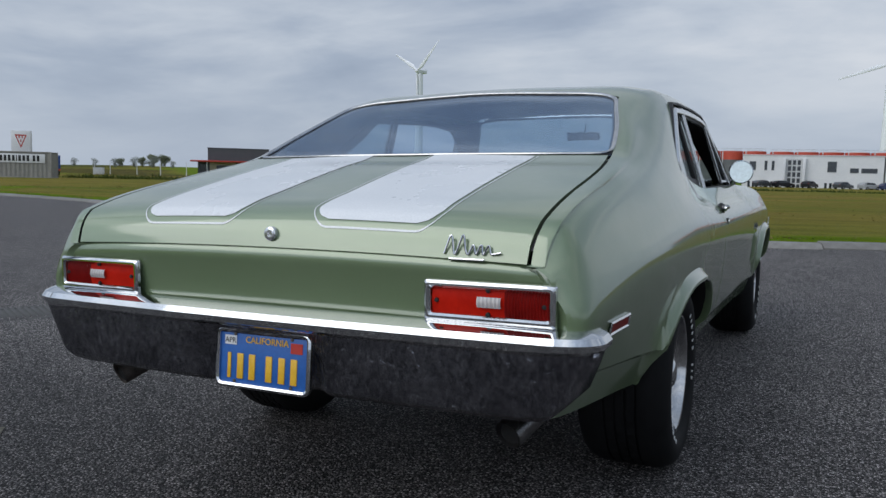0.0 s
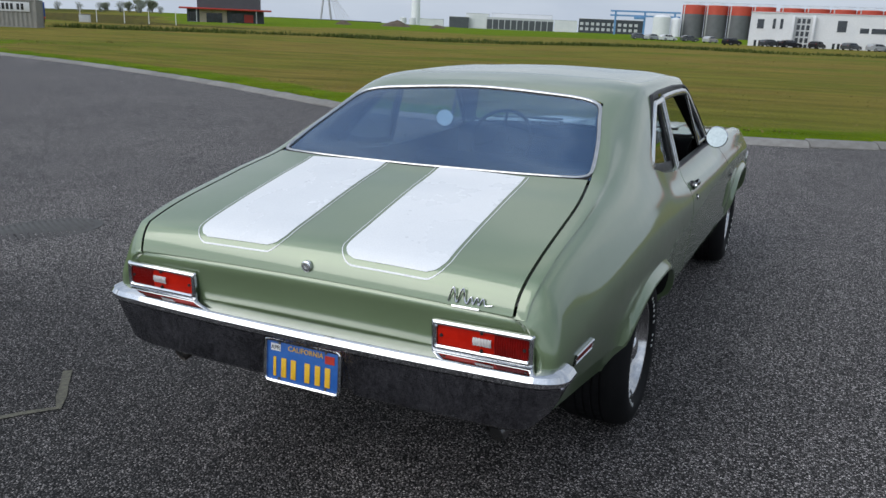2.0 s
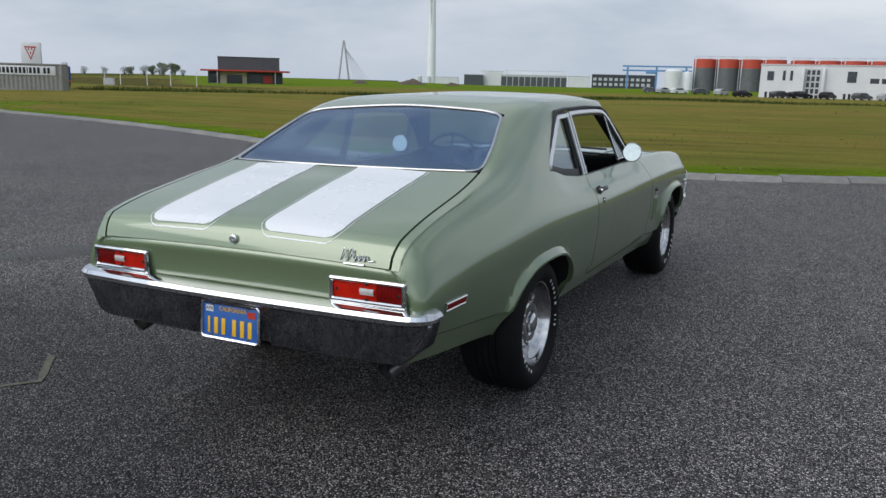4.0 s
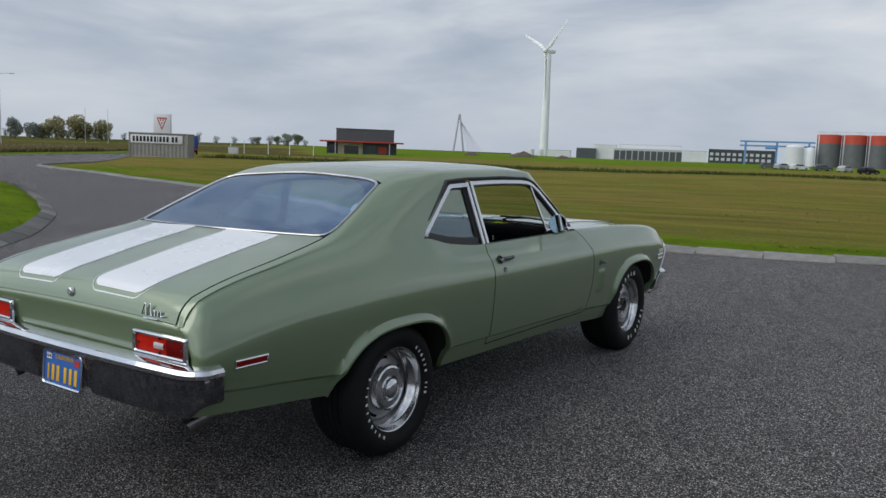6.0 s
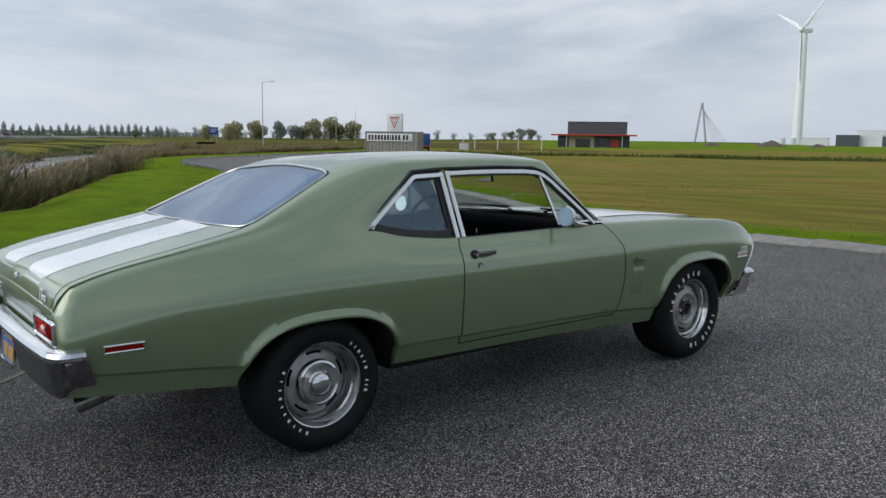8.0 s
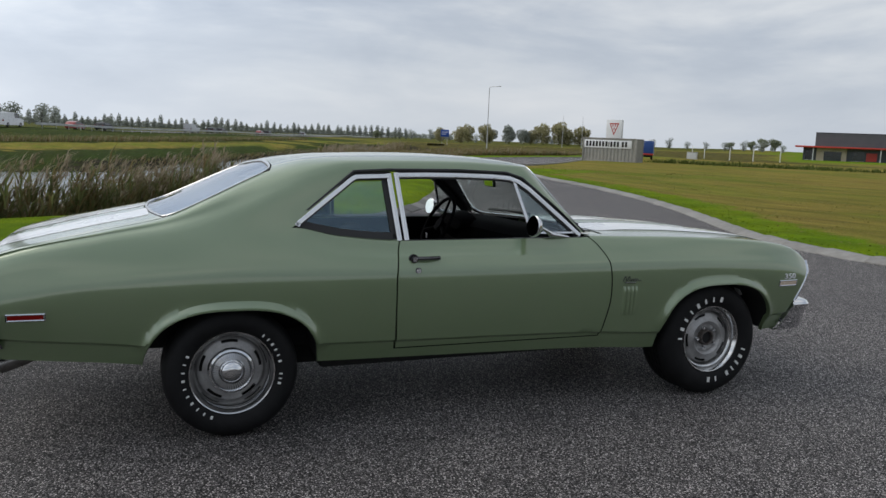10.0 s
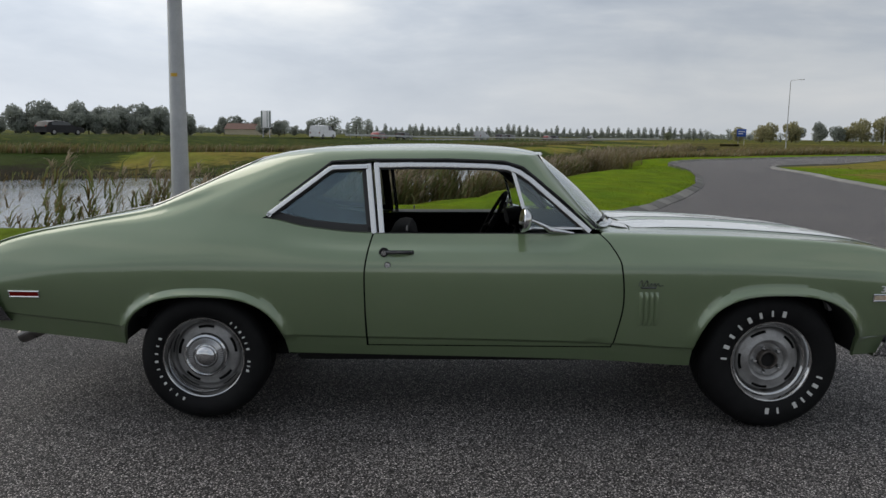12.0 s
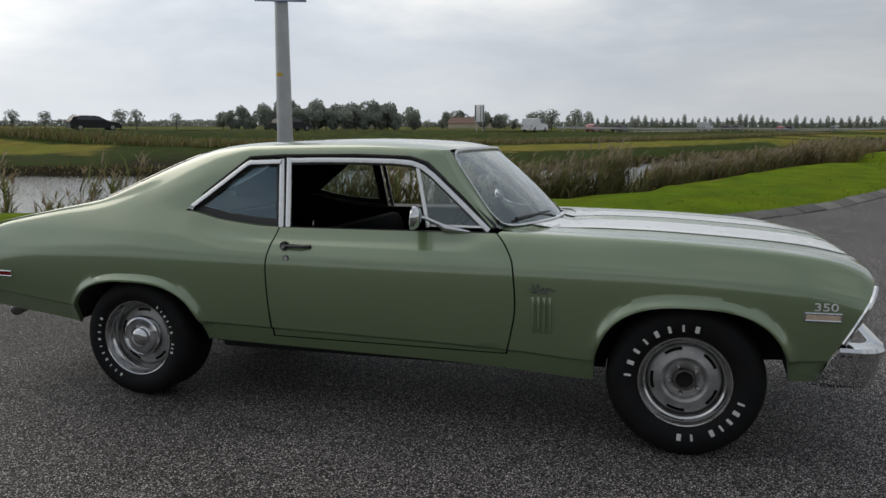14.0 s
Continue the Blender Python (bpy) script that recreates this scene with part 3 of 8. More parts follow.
def quarter(s):
    door_gap = lambda z: curve((0.38, 0.796), (0.6, 0.788), (0.742, 0.786), (0.86, 0.802), (0.945, 0.826))(z) - 0.004
    add_grid(bm, [[flip(p, s) for p in r] for r in lower_rows(QUARTER_COLS, 26)])
    # the piece under the rear side window, up to the door
    base = arch_cols(WIN_REAR_Y, 0.80, 20)
    rows = []
    for y in base:
        za = arch_z(y)
        lo = u_at(y, za) if za and za > shell(0, y)[2] else 0.0
        k = (y - WIN_REAR_Y) / (0.80 - WIN_REAR_Y)
        r = []
        for u in side_us(lo, 5, 26, y):
            yy = y + k * k * (door_gap(shell(u, y)[2]) - 0.80)
            r.append(flip(shell(u, yy), s))
        rows.append(r)
    add_grid(bm, rows)
    add_grid(bm, [[flip(shell(u, sail_y(c, u)), s) for u in lin(5, 7, 15)] for c in QUARTER_COLS])


mirrored(quarter)
roof_cols = [sail_y(c, 7) for c in QUARTER_COLS if c >= C_CORNER - 1e-6] + lin(0.60, ROOF_FRONT, 26)[1:]
BACK = curve((7, ROOF_BACK), (7.4, 0.225), (8, 0.245), (9, 0.262))
FRONT = curve((6, 1.535), (7, ROOF_FRONT), (8, 1.71), (9, 1.735))


def roof_side(s):
    rows = []
    for y in roof_cols:
        f = (y - ROOF_BACK) / (ROOF_FRONT - ROOF_BACK)
        rows.append([flip(shell(u, y if u == 7 else BACK(u) + f * (FRONT(u) - BACK(u))), s) for u in lin(7, 9, 15)])
    add_grid(bm, rows)
    rows = []
    for y in [y for y in roof_cols if y > 0.5999]:
        f = (y - 0.6) / (ROOF_FRONT - 0.6)
        rows.append([flip(shell(u, y if u == 7 else 0.6 + f * (FRONT(u) - 0.6)), s) for u in lin(6, 7, 8)])
    add_grid(bm, rows)


mirrored(roof_side)
# tail panel: an overhanging upper lip, a plain field that leans in, a lower lip
TAIL_Y = curve((0.50, -1.110), (0.575, -1.114), (0.60, -1.112), (0.65, -1.115), (0.70, -1.1195), (0.75, -1.1245), (0.775, -1.1275), (0.79, -1.127), (0.802, -1.120))


def tail_x(z):
    return shell(u_at(-1.125, z), -1.125)[0] if z < 0.764 else curve((0.764, 0.752), (0.785, 0.735), (0.802, 0.712))(z)


add_grid(bm, [[(tail_x(z) * k, TAIL_Y(z) + 0.010 * abs(k) ** 6, z - 0.012 * k * k * smoothstep(0.70, 0.80, z)) for k in lin(-1, 1, 41)]
              for z in (0.50, 0.54, 0.575, 0.588, 0.596, 0.604, 0.62, 0.65, 0.69, 0.73, 0.750, 0.758, 0.766, 0.775, 0.785, 0.795, 0.802)])
# turned-in ends of the quarters beside the tail panel and the lid
for s in (1, -1):
    ends = [shell(u, -1.125) for u in lin(0.4, 7, 40)]
    add_grid(bm, [[flip(p, s), flip((p[0] - 0.010, -1.1275, p[2] - 0.002), s), flip((p[0] - 0.045, -1.110, p[2] - 0.010), s)] for p in ends])
bmesh.ops.remove_doubles(bm, verts=bm.verts, dist=4e-4)
bmesh.ops.recalc_face_normals(bm, faces=bm.faces)
body = part("body_shell", bm, PAINT, car, sharp=34)

# ---- wheel-opening flanges and liners ----
for s in (1, -1):
    for c, half, top in ARCHES:
        edge = [c + half * 0.9995 * math.cos(math.pi * k / 48) for k in range(49)]
        rows = []
        for y in edge:
            z = max(arch_z(y) or 0.30, SILL_Z(y) - 0.005)
            x = shell(u_at(y, z), y)[0]
            rows.append([flip((x - d, y, z + dz), s) for d, dz in ((-0.001, 0.001), (0.004, -0.003), (0.028, 0.001))])
        part("arch_lip", grid_bm(rows), PAINT, car)
        rows = []
        for y in edge:
            z = max(arch_z(y) or 0.30, SILL_Z(y) + 0.01)
            x = shell(u_at(y, z), y)[0]
            rows.append([flip((x - 0.02 - 0.33 * k, c + (y - c) * (1 + 0.05 * k), 0.26 + (z - 0.26) * (1 + 0.05 * k)), s) for k in (0, 0.25, 0.6, 1)])
        bm = grid_bm(rows)
        inner = 0.93 - 0.37
        fan = [bm.verts.new(flip((inner, c + (y - c) * 1.06, 0.24 + (max(arch_z(y) or 0.30, SILL_Z(y) + 0.01) - 0.24) * 1.06), s)) for y in edge]
        bm.faces.new(fan)
        part("wheel_housing", bm, UNDER, car)


for s in (1, -1):
    part("bumper_bracket", box((s * 0.70, 3.18, 0.575), (0.05, 0.018, 0.075), 0.004, Matrix.Rotation(0.35, 3, "X")), GALV, car, "bare metal bracket behind the wheel")


# ---- doors ----
SEAM_R = curve((0.30, 0.800), (0.389, 0.798), (0.6, 0.788), (0.742, 0.786), (0.86, 0.802), (0.945, 0.826))
SEAM_F = curve((0.32, 1.994), (0.452, 2.030), (0.628, 2.058), (0.802, 2.044), (0.90, 1.995), (0.95, 1.945))


def door_panel(s):
    rows = []
    for ti in range(32):
        r = []
        for k in lin(0, 1, 30):
            y = 0.79 + 1.23 * k
            for _ in range(2):
                lo = u_at(y, 0.386)
                u = side_us(lo, 5, 32, y)[ti]
                z = shell(u, y, False)[2]
                y = SEAM_R(z) + 0.004 + k * (SEAM_F(z) - SEAM_R(z) - 0.008)
            r.append(flip(shell(u, y), s))
        rows.append(r)
    # turned-in edges
    bm = grid_bm(rows)
    bm.normal_update()
    rim = [e for e in bm.edges if e.is_boundary]
    r = bmesh.ops.extrude_edge_only(bm, edges=rim)
    for v in r["geom"]:
        if isinstance(v, bmesh.types.BMVert):
            v.co.x -= 0.018 * s
    bmesh.ops.recalc_face_normals(bm, faces=bm.faces)
    door = part("door", bm, PAINT, car, sharp=34)
    # crease line and pull handle
    x, y, z = shell(u_at(0.93, 0.857), 0.93)
    h = bmesh.new()
    add_tube(h, [flip((x + 0.012 + 0.012 * math.sin(math.pi * k), 0.885 + 0.135 * k, 0.855 + 0.003 * k), s) for k in lin(0, 1, 10)], 0.008, 8, flat=(0.007, 0.009))
    add_tube(h, [flip((x - 0.01, 0.882, 0.853), s), flip((x + 0.016, 0.882, 0.853), s)], 0.020, 14)
    button = bmesh.new()
    add_tube(button, [flip((x + 0.012, 0.882, 0.853), s), flip((x + 0.025, 0.882, 0.853), s)], 0.012, 12)
    handle = part("door_handle", h, DARKENED_CHROME, door, "push-button handle, its chrome coloured dark for reflections")
    part("push_button", button, CHROME, handle, "bright round push button")
    g = bmesh.new()
    add_tube(g, [flip((x - 0.006, 0.882, 0.852), s), flip((x + 0.006, 0.882, 0.852), s)], 0.026, 18)
    add_tube(g, [flip((shell(u_at(q, 0.853), q)[0] + 0.002, q, 0.853), s) for q in lin(0.885, 1.028, 8)], 0.010, 8, flat=(0.003, 0.012))
    part("gasket", g, BLACK, handle, "black rubber gasket")
    x, y, z = shell(u_at(0.9, 0.795), 0.9)
    k = bmesh.new()
    add_tube(k, [flip((x - 0.004, 0.9, 0.795), s), flip((x + 0.005, 0.9, 0.795), s)], 0.013, 16)
    key = part("key_lock", k, BRIGHT, door, "round bright key lock")
    g = bmesh.new()
    add_tube(g, [flip((x - 0.006, 0.9, 0.795), s), flip((x + 0.002, 0.9, 0.795), s)], 0.0165, 16)
    part("gasket", g, BLACK, key, "black rubber gasket")
    return door


DOORS = {s: door_panel(s) for s in (1, -1)}
for s in (1, -1):
    # sill panel below the door with its bright lower moulding
    rows = []
    for y in lin(0.402, 2.416, 50):
        top = u_at(y, 0.380)
        rows.append([flip(shell(u, y), s) for u in lin(0, top, 7)])
    bm = grid_bm(rows)
    part("sill_panel", bm, PAINT, car)

# ---- front wings, hood, nose ----
NOSE_Y = curve((0.33, 3.36), (0.45, 3.39), (0.538, 3.440), (0.65, 3.497), (0.766, 3.556), (0.80, 3.562), (0.9, 3.550))


def wing(s):
    bm = bmesh.new()
    cols = [y for y in arch_cols(2.05, 3.42, 40)]
    rows = []
    for j, y in enumerate(cols):
        za = arch_z(y)
        lo = u_at(y, za) if za and za > shell(0, y)[2] else 0.0
        a, b = (1 - smoothstep(2.05, 2.38, y)), smoothstep(3.24, 3.42, y)
        r = []
        for u in side_us(lo, 5, 30, y):
            z = shell(u, y, False)[2]
            yy = y + (a * (SEAM_F(z) + 0.004 - 2.05) if y < 2.38 else 0) + (b * (NOSE_Y(z) - 3.42) if y > 3.24 else 0)
            r.append(flip(shell(u, yy), s))
        for u in lin(5, 7, 10)[1:]:
            z = 0.95
            yy = y + (a * (1.965 - 2.05) if y < 2.38 else 0) + (b * (NOSE_Y(0.80) - 3.42) if y > 3.24 else 0)
            r.append(flip(shell(u, yy), s))
        rows.append(r)
    add_grid(bm, rows)
    bmesh.ops.remove_doubles(bm, verts=bm.verts, dist=2e-4)
    bmesh.ops.recalc_face_normals(bm, faces=bm.faces)
    return part("front_wing", bm, PAINT, car, sharp=34)


WINGS = {s: wing(s) for s in (1, -1)}
HOOD_BACK = curve((7, 2.13), (8, 2.20), (9, 2.225))
# two broad raised fields along the hood
bulge = lambda x, y: 0.010 * smoothstep(0.05, 0.10, abs(x)) * (1 - smoothstep(0.50, 0.55, abs(x))) * smoothstep(2.2, 2.4, y) * (1 - 0.6 * smoothstep(3.3, 3.5, y))
hood_us = [7.02] + lin(7.1, 9, 24)


def hood_point(u, f, s, lift=0.0):
    y = HOOD_BACK(u) + f * (3.555 - HOOD_BACK(u))
    x, y, z = shell(u, y)
    return (x * s, y, z + bulge(x, y) + lift)


bm = bmesh.new()
for s in (1, -1):
    add_grid(bm, [[hood_point(u, f, s) for u in hood_us] for f in lin(0, 1, 34)])
bmesh.ops.remove_doubles(bm, verts=bm.verts, dist=2e-4)
bmesh.ops.recalc_face_normals(bm, faces=bm.faces)
hood = part("hood", bm, PAINT, car, sharp=50)

# ---- boot lid ----
bm = bmesh.new()
lid_cols = [-1.1245, -1.12, -1.112, -1.10, -1.085, -1.065] + lin(-1.04, -0.43, 24)
LID_FRONT = curve((7.0, -0.322), (8, -0.378), (9, -0.398))
for s in (1, -1):
    rows = []
    for y in lid_cols:
        f = smoothstep(-1.04, -0.43, y)
        rows.append([flip(shell(u, y + f * (LID_FRONT(u) + 0.43)), s) for u in [7.05] + lin(7.13, 9, 20)])
    add_grid(bm, rows)
bmesh.ops.remove_doubles(bm, verts=bm.verts, dist=2e-4)
rim = [e for e in bm.edges if e.is_boundary]
r = bmesh.ops.extrude_edge_only(bm, edges=rim)
for v in r["geom"]:
    if isinstance(v, bmesh.types.BMVert):
        v.co += Vector((0, 0.012 if v.co.y < -1.1 else 0, -0.016 if v.co.y > -1.12 else 0))
bmesh.ops.recalc_face_normals(bm, faces=bm.faces)
boot = part("boot_lid", bm, PAINT, car, sharp=50)
# black backing strips added under the lid and hood gaps to keep them dark
for s in (1, -1):
    rows = [[flip((shell(7, y)[0] + d, y, shell(7, y)[2] - 0.014), s) for d in (-0.03, 0.02)] for y in lin(-1.11, -0.33, 30)]
    part("boot_gutter", grid_bm(rows), BLACK, car)
    rows = [[flip((shell(7, y)[0] + d, y, shell(7, y)[2] - 0.012), s) for d in (-0.03, 0.02)] for y in lin(2.1, 3.5, 30)]
    part("hood_gutter", grid_bm(rows), BLACK, car)
part("boot_seal", grid_bm([[(0.70 * k, -1.106, z) for k in lin(-1, 1, 9)] for z in (0.77, 0.83)]), BLACK, car)


# ---- white stripes with pinstripes, laid on lid and hood ----
def band(y0, y1, xa, xb, ra, point, n=40, m=10, lift=0.0016):
    """A stripe from y0 (rounded end) to y1 between xa and xb."""
    rows = []
    for k in range(n):
        f = k / (n - 1)
        y = y0 + (y1 - y0) * (f * f * 0.6 + f * 0.4)
        d = abs(y - y0)
        inset = 0 if d >= ra else ra - math.sqrt(max(0, ra * ra - (ra - d) ** 2))
        rows.append([point(xa + inset + (xb - xa - 2 * inset) * i / (m - 1), y, lift) for i in range(m)])
    return grid_bm(rows)


def outline(y0, y1, xa, xb, ra, w, point, lift=0.0014):
    """A thin line round three sides of a stripe."""
    path = [(xa, y1 + (y0 + math.copysign(ra, y1 - y0) - y1) * k, -1, 0) for k in lin(0, 1, 24)]
    sg = math.copysign(1, y1 - y0)
    path += [(xa + ra - ra * math.cos(a), y0 + sg * (ra - ra * math.sin(a)), -math.cos(a), -sg * math.sin(a)) for a in lin(0, math.pi / 2, 9)[1:]]
    path += [(xa + ra + (xb - xa - 2 * ra) * k, y0, 0, -sg) for k in lin(0, 1, 12)[1:]]
    path += [(xb - ra + ra * math.sin(a), y0 + sg * (ra - ra * math.cos(a)), math.sin(a), -sg * math.cos(a)) for a in lin(0, math.pi / 2, 9)[1:]]
    path += [(xb, y0 + sg * ra + (y1 - y0 - sg * ra) * k, 1, 0) for k in lin(0, 1, 24)[1:]]
    return grid_bm([[point(x + nx * o, y + ny * o, lift) for o in (0.0, w)] for x, y, nx, ny in path])


def deck_point(x, y, lift):
    return top_at(x, min(y, -0.30), lift)


def hood_top(x, y, lift):
    p = top_at(x, y, lift)
    p.z += bulge(x, y)
    return p


for s in (1, -1):
    a, b = (0.110, 0.462) if s > 0 else (-0.476, -0.125)
    part("deck_stripe", band(-1.093, -0.382, a, b, 0.05, deck_point), WHITE, boot, "white painted stripe")
    part("pinstripe", outline(-1.104, -0.382, a - 0.011, b + 0.011, 0.06, 0.0028, deck_point), WHITE, boot)
    a, b = (0.13, 0.52) if s > 0 else (-0.52, -0.13)
    part("hood_stripe", band(3.53, 2.195, a, b, 0.05, hood_top), WHITE, hood, "white painted stripe")
    part("pinstripe", outline(3.536, 2.195, a - 0.008, b + 0.008, 0.055, 0.005, hood_top), BLACK, hood)


# ---- glass ----
def edge_curve(a, mid, b, n):
    """A bowed line from a to b through the middle point mid."""
    a, mid, b = Vector(a), Vector(mid), Vector(b)
    c = 2 * mid - (a + b) / 2
    return [a * (1 - t) ** 2 + c * 2 * t * (1 - t) + b * t * t for t in lin(0, 1, n)]


def patch_rows(bottom, top, n, bow=Vector((0, 0, 0))):
    return [[p.lerp(q, t) + bow * 4 * t * (1 - t) for p, q in zip(bottom, top)] for t in lin(0, 1, n)]


# windscreen
ws_bottom = edge_curve((-0.765, 1.945, 0.960), (0, 2.150, 0.964), (0.765, 1.945, 0.960), 33)
ws_top = edge_curve((-0.606, 1.658, 1.319), (0, 1.738, 1.331), (0.606, 1.658, 1.319), 33)
bm = grid_bm(patch_rows(ws_bottom, ws_top, 14, Vector((0, 0.010, 0.012))))
bmesh.ops.recalc_face_normals(bm, faces=bm.faces)
pane = part("windscreen", thick(bm, 0.005), GLASS, car, "clear curved windscreen")
pane.visible_shadow = False
loop = ws_bottom + [ws_bottom[-1].lerp(ws_top[-1], t) for t in lin(0, 1, 12)[1:]] + ws_top[::-1][1:] + [ws_top[0].lerp(ws_bottom[0], t) for t in lin(0, 1, 12)[1:-1]]
for _ in range(5):
    loop = [(loop[i - 1] + loop[i] * 2 + loop[(i + 1) % len(loop)]) / 4 for i in range(len(loop))]
part("windscreen_trim", tube([p + Vector((0, 0.005, 0.005)) for p in loop], 0.011, 8, closed=True, flat=(0.013, 0.006)), BRIGHT, car, "bright windscreen moulding")
part("windscreen_seal", tube([p - Vector((0, 0.004, 0.004)) for p in loop], 0.008, 6, closed=True), BLACK, car)
# rear window, laid into the slope between lid and roof
rw_rows = []
for t in lin(0, 1, 16):
    r = []
    for k in lin(-1, 1, 33):
        u = 9 - 1.985 * abs(k)
        y = (LID_FRONT(u) + 0.012) + t * (BACK(u) - 0.012 - LID_FRONT(u) - 0.012)
        x, y, z = shell(u, y)
        r.append(Vector((math.copysign(x, k) if k else 0.0, y, z - 0.005)))
    rw_rows.append(r)
bm = grid_bm(rw_rows)
bmesh.ops.recalc_face_normals(bm, faces=bm.faces)
pane = part("rear_window", thick(bm, 0.005), TINTED, car, "blue-tinted rear window")
pane.visible_shadow = False
loop = rw_rows[0] + [r[-1] for r in rw_rows[1:]] + rw_rows[-1][::-1][1:] + [r[0] for r in rw_rows[::-1][1:-1]]


def rounded(points, passes=3):
    pts = [Vector(p) for p in points]
    n = len(pts)
    for _ in range(passes):
        pts = [(pts[i - 1] + pts[i] * 2 + pts[(i + 1) % n]) / 4 for i in range(n)]
    return pts


loop = rounded(loop)
part("rear_window_trim", tube([p + Vector((0, 0, 0.006)) for p in loop], 0.012, 8, closed=True, flat=(0.008, 0.005)), TRIM, car, "bright rear window moulding")
part("rear_window_seal", tube([p - Vector((0, 0, 0.004)) for p in loop], 0.010, 6, closed=True), BLACK, car)


def side_x(z):
    """The leaning plane of the side windows."""
    return 0.812 - 0.300 * (z - 0.95)


def side_point(y, z, s, out=0.0):
    return Vector((s * (side_x(z) + out), y, z))


QW = [(0.285, 1.026), (0.30, 1.045), (0.590, 1.266), (0.615, 1.277), (0.790, 1.283), (0.826, 0.945), (0.70, 0.950), (0.52, 0.968), (0.40, 0.992), (0.31, 1.014)]


def rail(points, s, out, a, b):
    return tube([side_point(y, z, s, out) for y, z in points], 0.01, 8, flat=(a, b))


def ribbon(points, s, w0, w1, out, depth=0.012):
    """A flat bright strip along a line in the window plane, with thickness."""
    pts = [Vector((y, z)) for y, z in points]
    rows = []
    for i, p in enumerate(pts):
        t = (pts[min(i + 1, len(pts) - 1)] - pts[max(i - 1, 0)]).normalized()
        nrm = Vector((-t.y, t.x))
        a, b = p + nrm * w0, p + nrm * w1
        rows.append([side_point(a.x, a.y, s, out - depth), side_point(a.x, a.y, s, out - 0.002), side_point(*(a.lerp(b, 0.12)), s, out), side_point(*(a.lerp(b, 0.88)), s, out), side_point(b.x, b.y, s, out - 0.002), side_point(b.x, b.y, s, out - depth)])
    bm = grid_bm(rows)
    bmesh.ops.recalc_face_normals(bm, faces=bm.faces)
    return bm


def subdivide(points, n=6):
    out = []
    for (a, b), (c, d) in zip(points, points[1:]):
        out += [(a + (c - a) * k / n, b + (d - b) * k / n) for k in range(n)]
    return out + [points[-1]]


pillars = []
for s in (1, -1):
    # rear side window
    bm = bmesh.new()
    f = bm.faces.new([bm.verts.new(side_point(y, z, s, -0.022)) for y, z in QW])
    f.normal_update()
    if f.normal.x * s < 0:
        f.normal_flip()
    bmesh.ops.triangulate(bm, faces=bm.faces)
    pane = part("rear_side_window", thick(bm, 0.004), SIDE_GLASS, car, "fixed tinted side pane", smooth=False)
    pane.visible_shadow = False
    part("side_window_trim", ribbon(subdivide([QW[9], QW[0], QW[1], QW[2], QW[3], QW[4]]), s, -0.024, -0.002, 0.012), BRIGHT, car, "bright window surround")
    part("window_seal", ribbon(subdivide([(0.31, 1.02), QW[0], QW[1], QW[2], QW[3], QW[4], QW[5], QW[6], QW[7], QW[8], QW[9]]), s, -0.034, 0.02, -0.012, 0.02), BLACK, car)
    part("pillar_trim", ribbon([(0.793, 1.284), (0.829, 0.940)], s, -0.013, 0.013, 0.006), BRIGHT, car, "bright upright pillar strip")
    door = DOORS[s]
    part("window_frame", ribbon([(0.834, 1.290), (0.868, 0.942)], s, -0.013, 0.012, 0.007), BRIGHT, door, "bright upright door window strip")
    top = [(0.834, 1.287), (1.0, 1.291), (1.2, 1.291), (1.40, 1.287), (1.50, 1.279), (1.56, 1.258), (1.62, 1.218), (1.72, 1.133), (1.82, 1.046), (1.915, 0.963)]
    part("window_frame", ribbon(subdivide(top, 3), s, -0.024, 0.0, 0.006), BRIGHT, door, "bright door window surround")
    part("door_seal", ribbon(subdivide(top, 3), s, -0.034, 0.012, -0.006, 0.02), BLACK, door)
    part("drip_gutter", ribbon(subdivide([(0.33, 1.075), (0.61, 1.292), (0.80, 1.303), (1.2, 1.307), (1.48, 1.298), (1.575, 1.27), (1.94, 0.972)], 5), s, -0.004, 0.007, 0.004, 0.03), BLACK, car, "black roof drip gutter")
    # vent pane with its upright
    ahead = 0.0 if s > 0 else 0.075
    part("vent_upright", ribbon([(1.522 + ahead, 1.270 - ahead * 0.3), (1.606 + ahead, 0.962)], s, -0.010, 0.008, 0.002), BRIGHT, door, "bright vent window post")
    bm = bmesh.new()
    f = bm.faces.new([bm.verts.new(side_point(y, z, s, -0.014)) for y, z in ((1.535 + ahead, 1.252 - ahead * 0.3), (1.612 + ahead, 0.972), (1.875, 0.972), (1.60 + ahead * 0.3, 1.208 - ahead * 0.3))])
    f.normal_update()
    if f.normal.x * s < 0:
        f.normal_flip()
    pane = part("vent_pane", thick(bm, 0.004), GLASS, door, "triangular vent pane", smooth=False)
    pane.visible_shadow = False
    part("vent_trim", ribbon([(1.612, 0.968), (1.885, 0.968)], s, -0.004, 0.008, 0.0), BRIGHT, door)
    # black line and bright edge along the belt
    part("belt_seal", grid_bm([[flip((BELT_X(y) + d, y, BELT_Z(y) + dz), s) for d, dz in ((0.001, 0.0), (-0.012, 0.004), (-0.05, -0.012))] for y in lin(0.835, 1.91, 20)]), BLACK, door)
    part("belt_ledge", grid_bm([[flip((BELT_X(y) + d, y, BELT_Z(y) + dz), s) for d, dz in ((0.0, 0.0), (-0.02, 0.004), (-0.05, -0.004))] for y in lin(0.29, 0.826, 20)]), PAINT, car)
    # windscreen pillar
    a = [Vector((s * (side_x(z) + 0.008), y, z)) for y, z in [(1.545 + 0.375 * k, 1.285 - 0.315 * k - 0.02 * math.sin(math.pi * k) * -1) for k in lin(0, 1, 14)]]
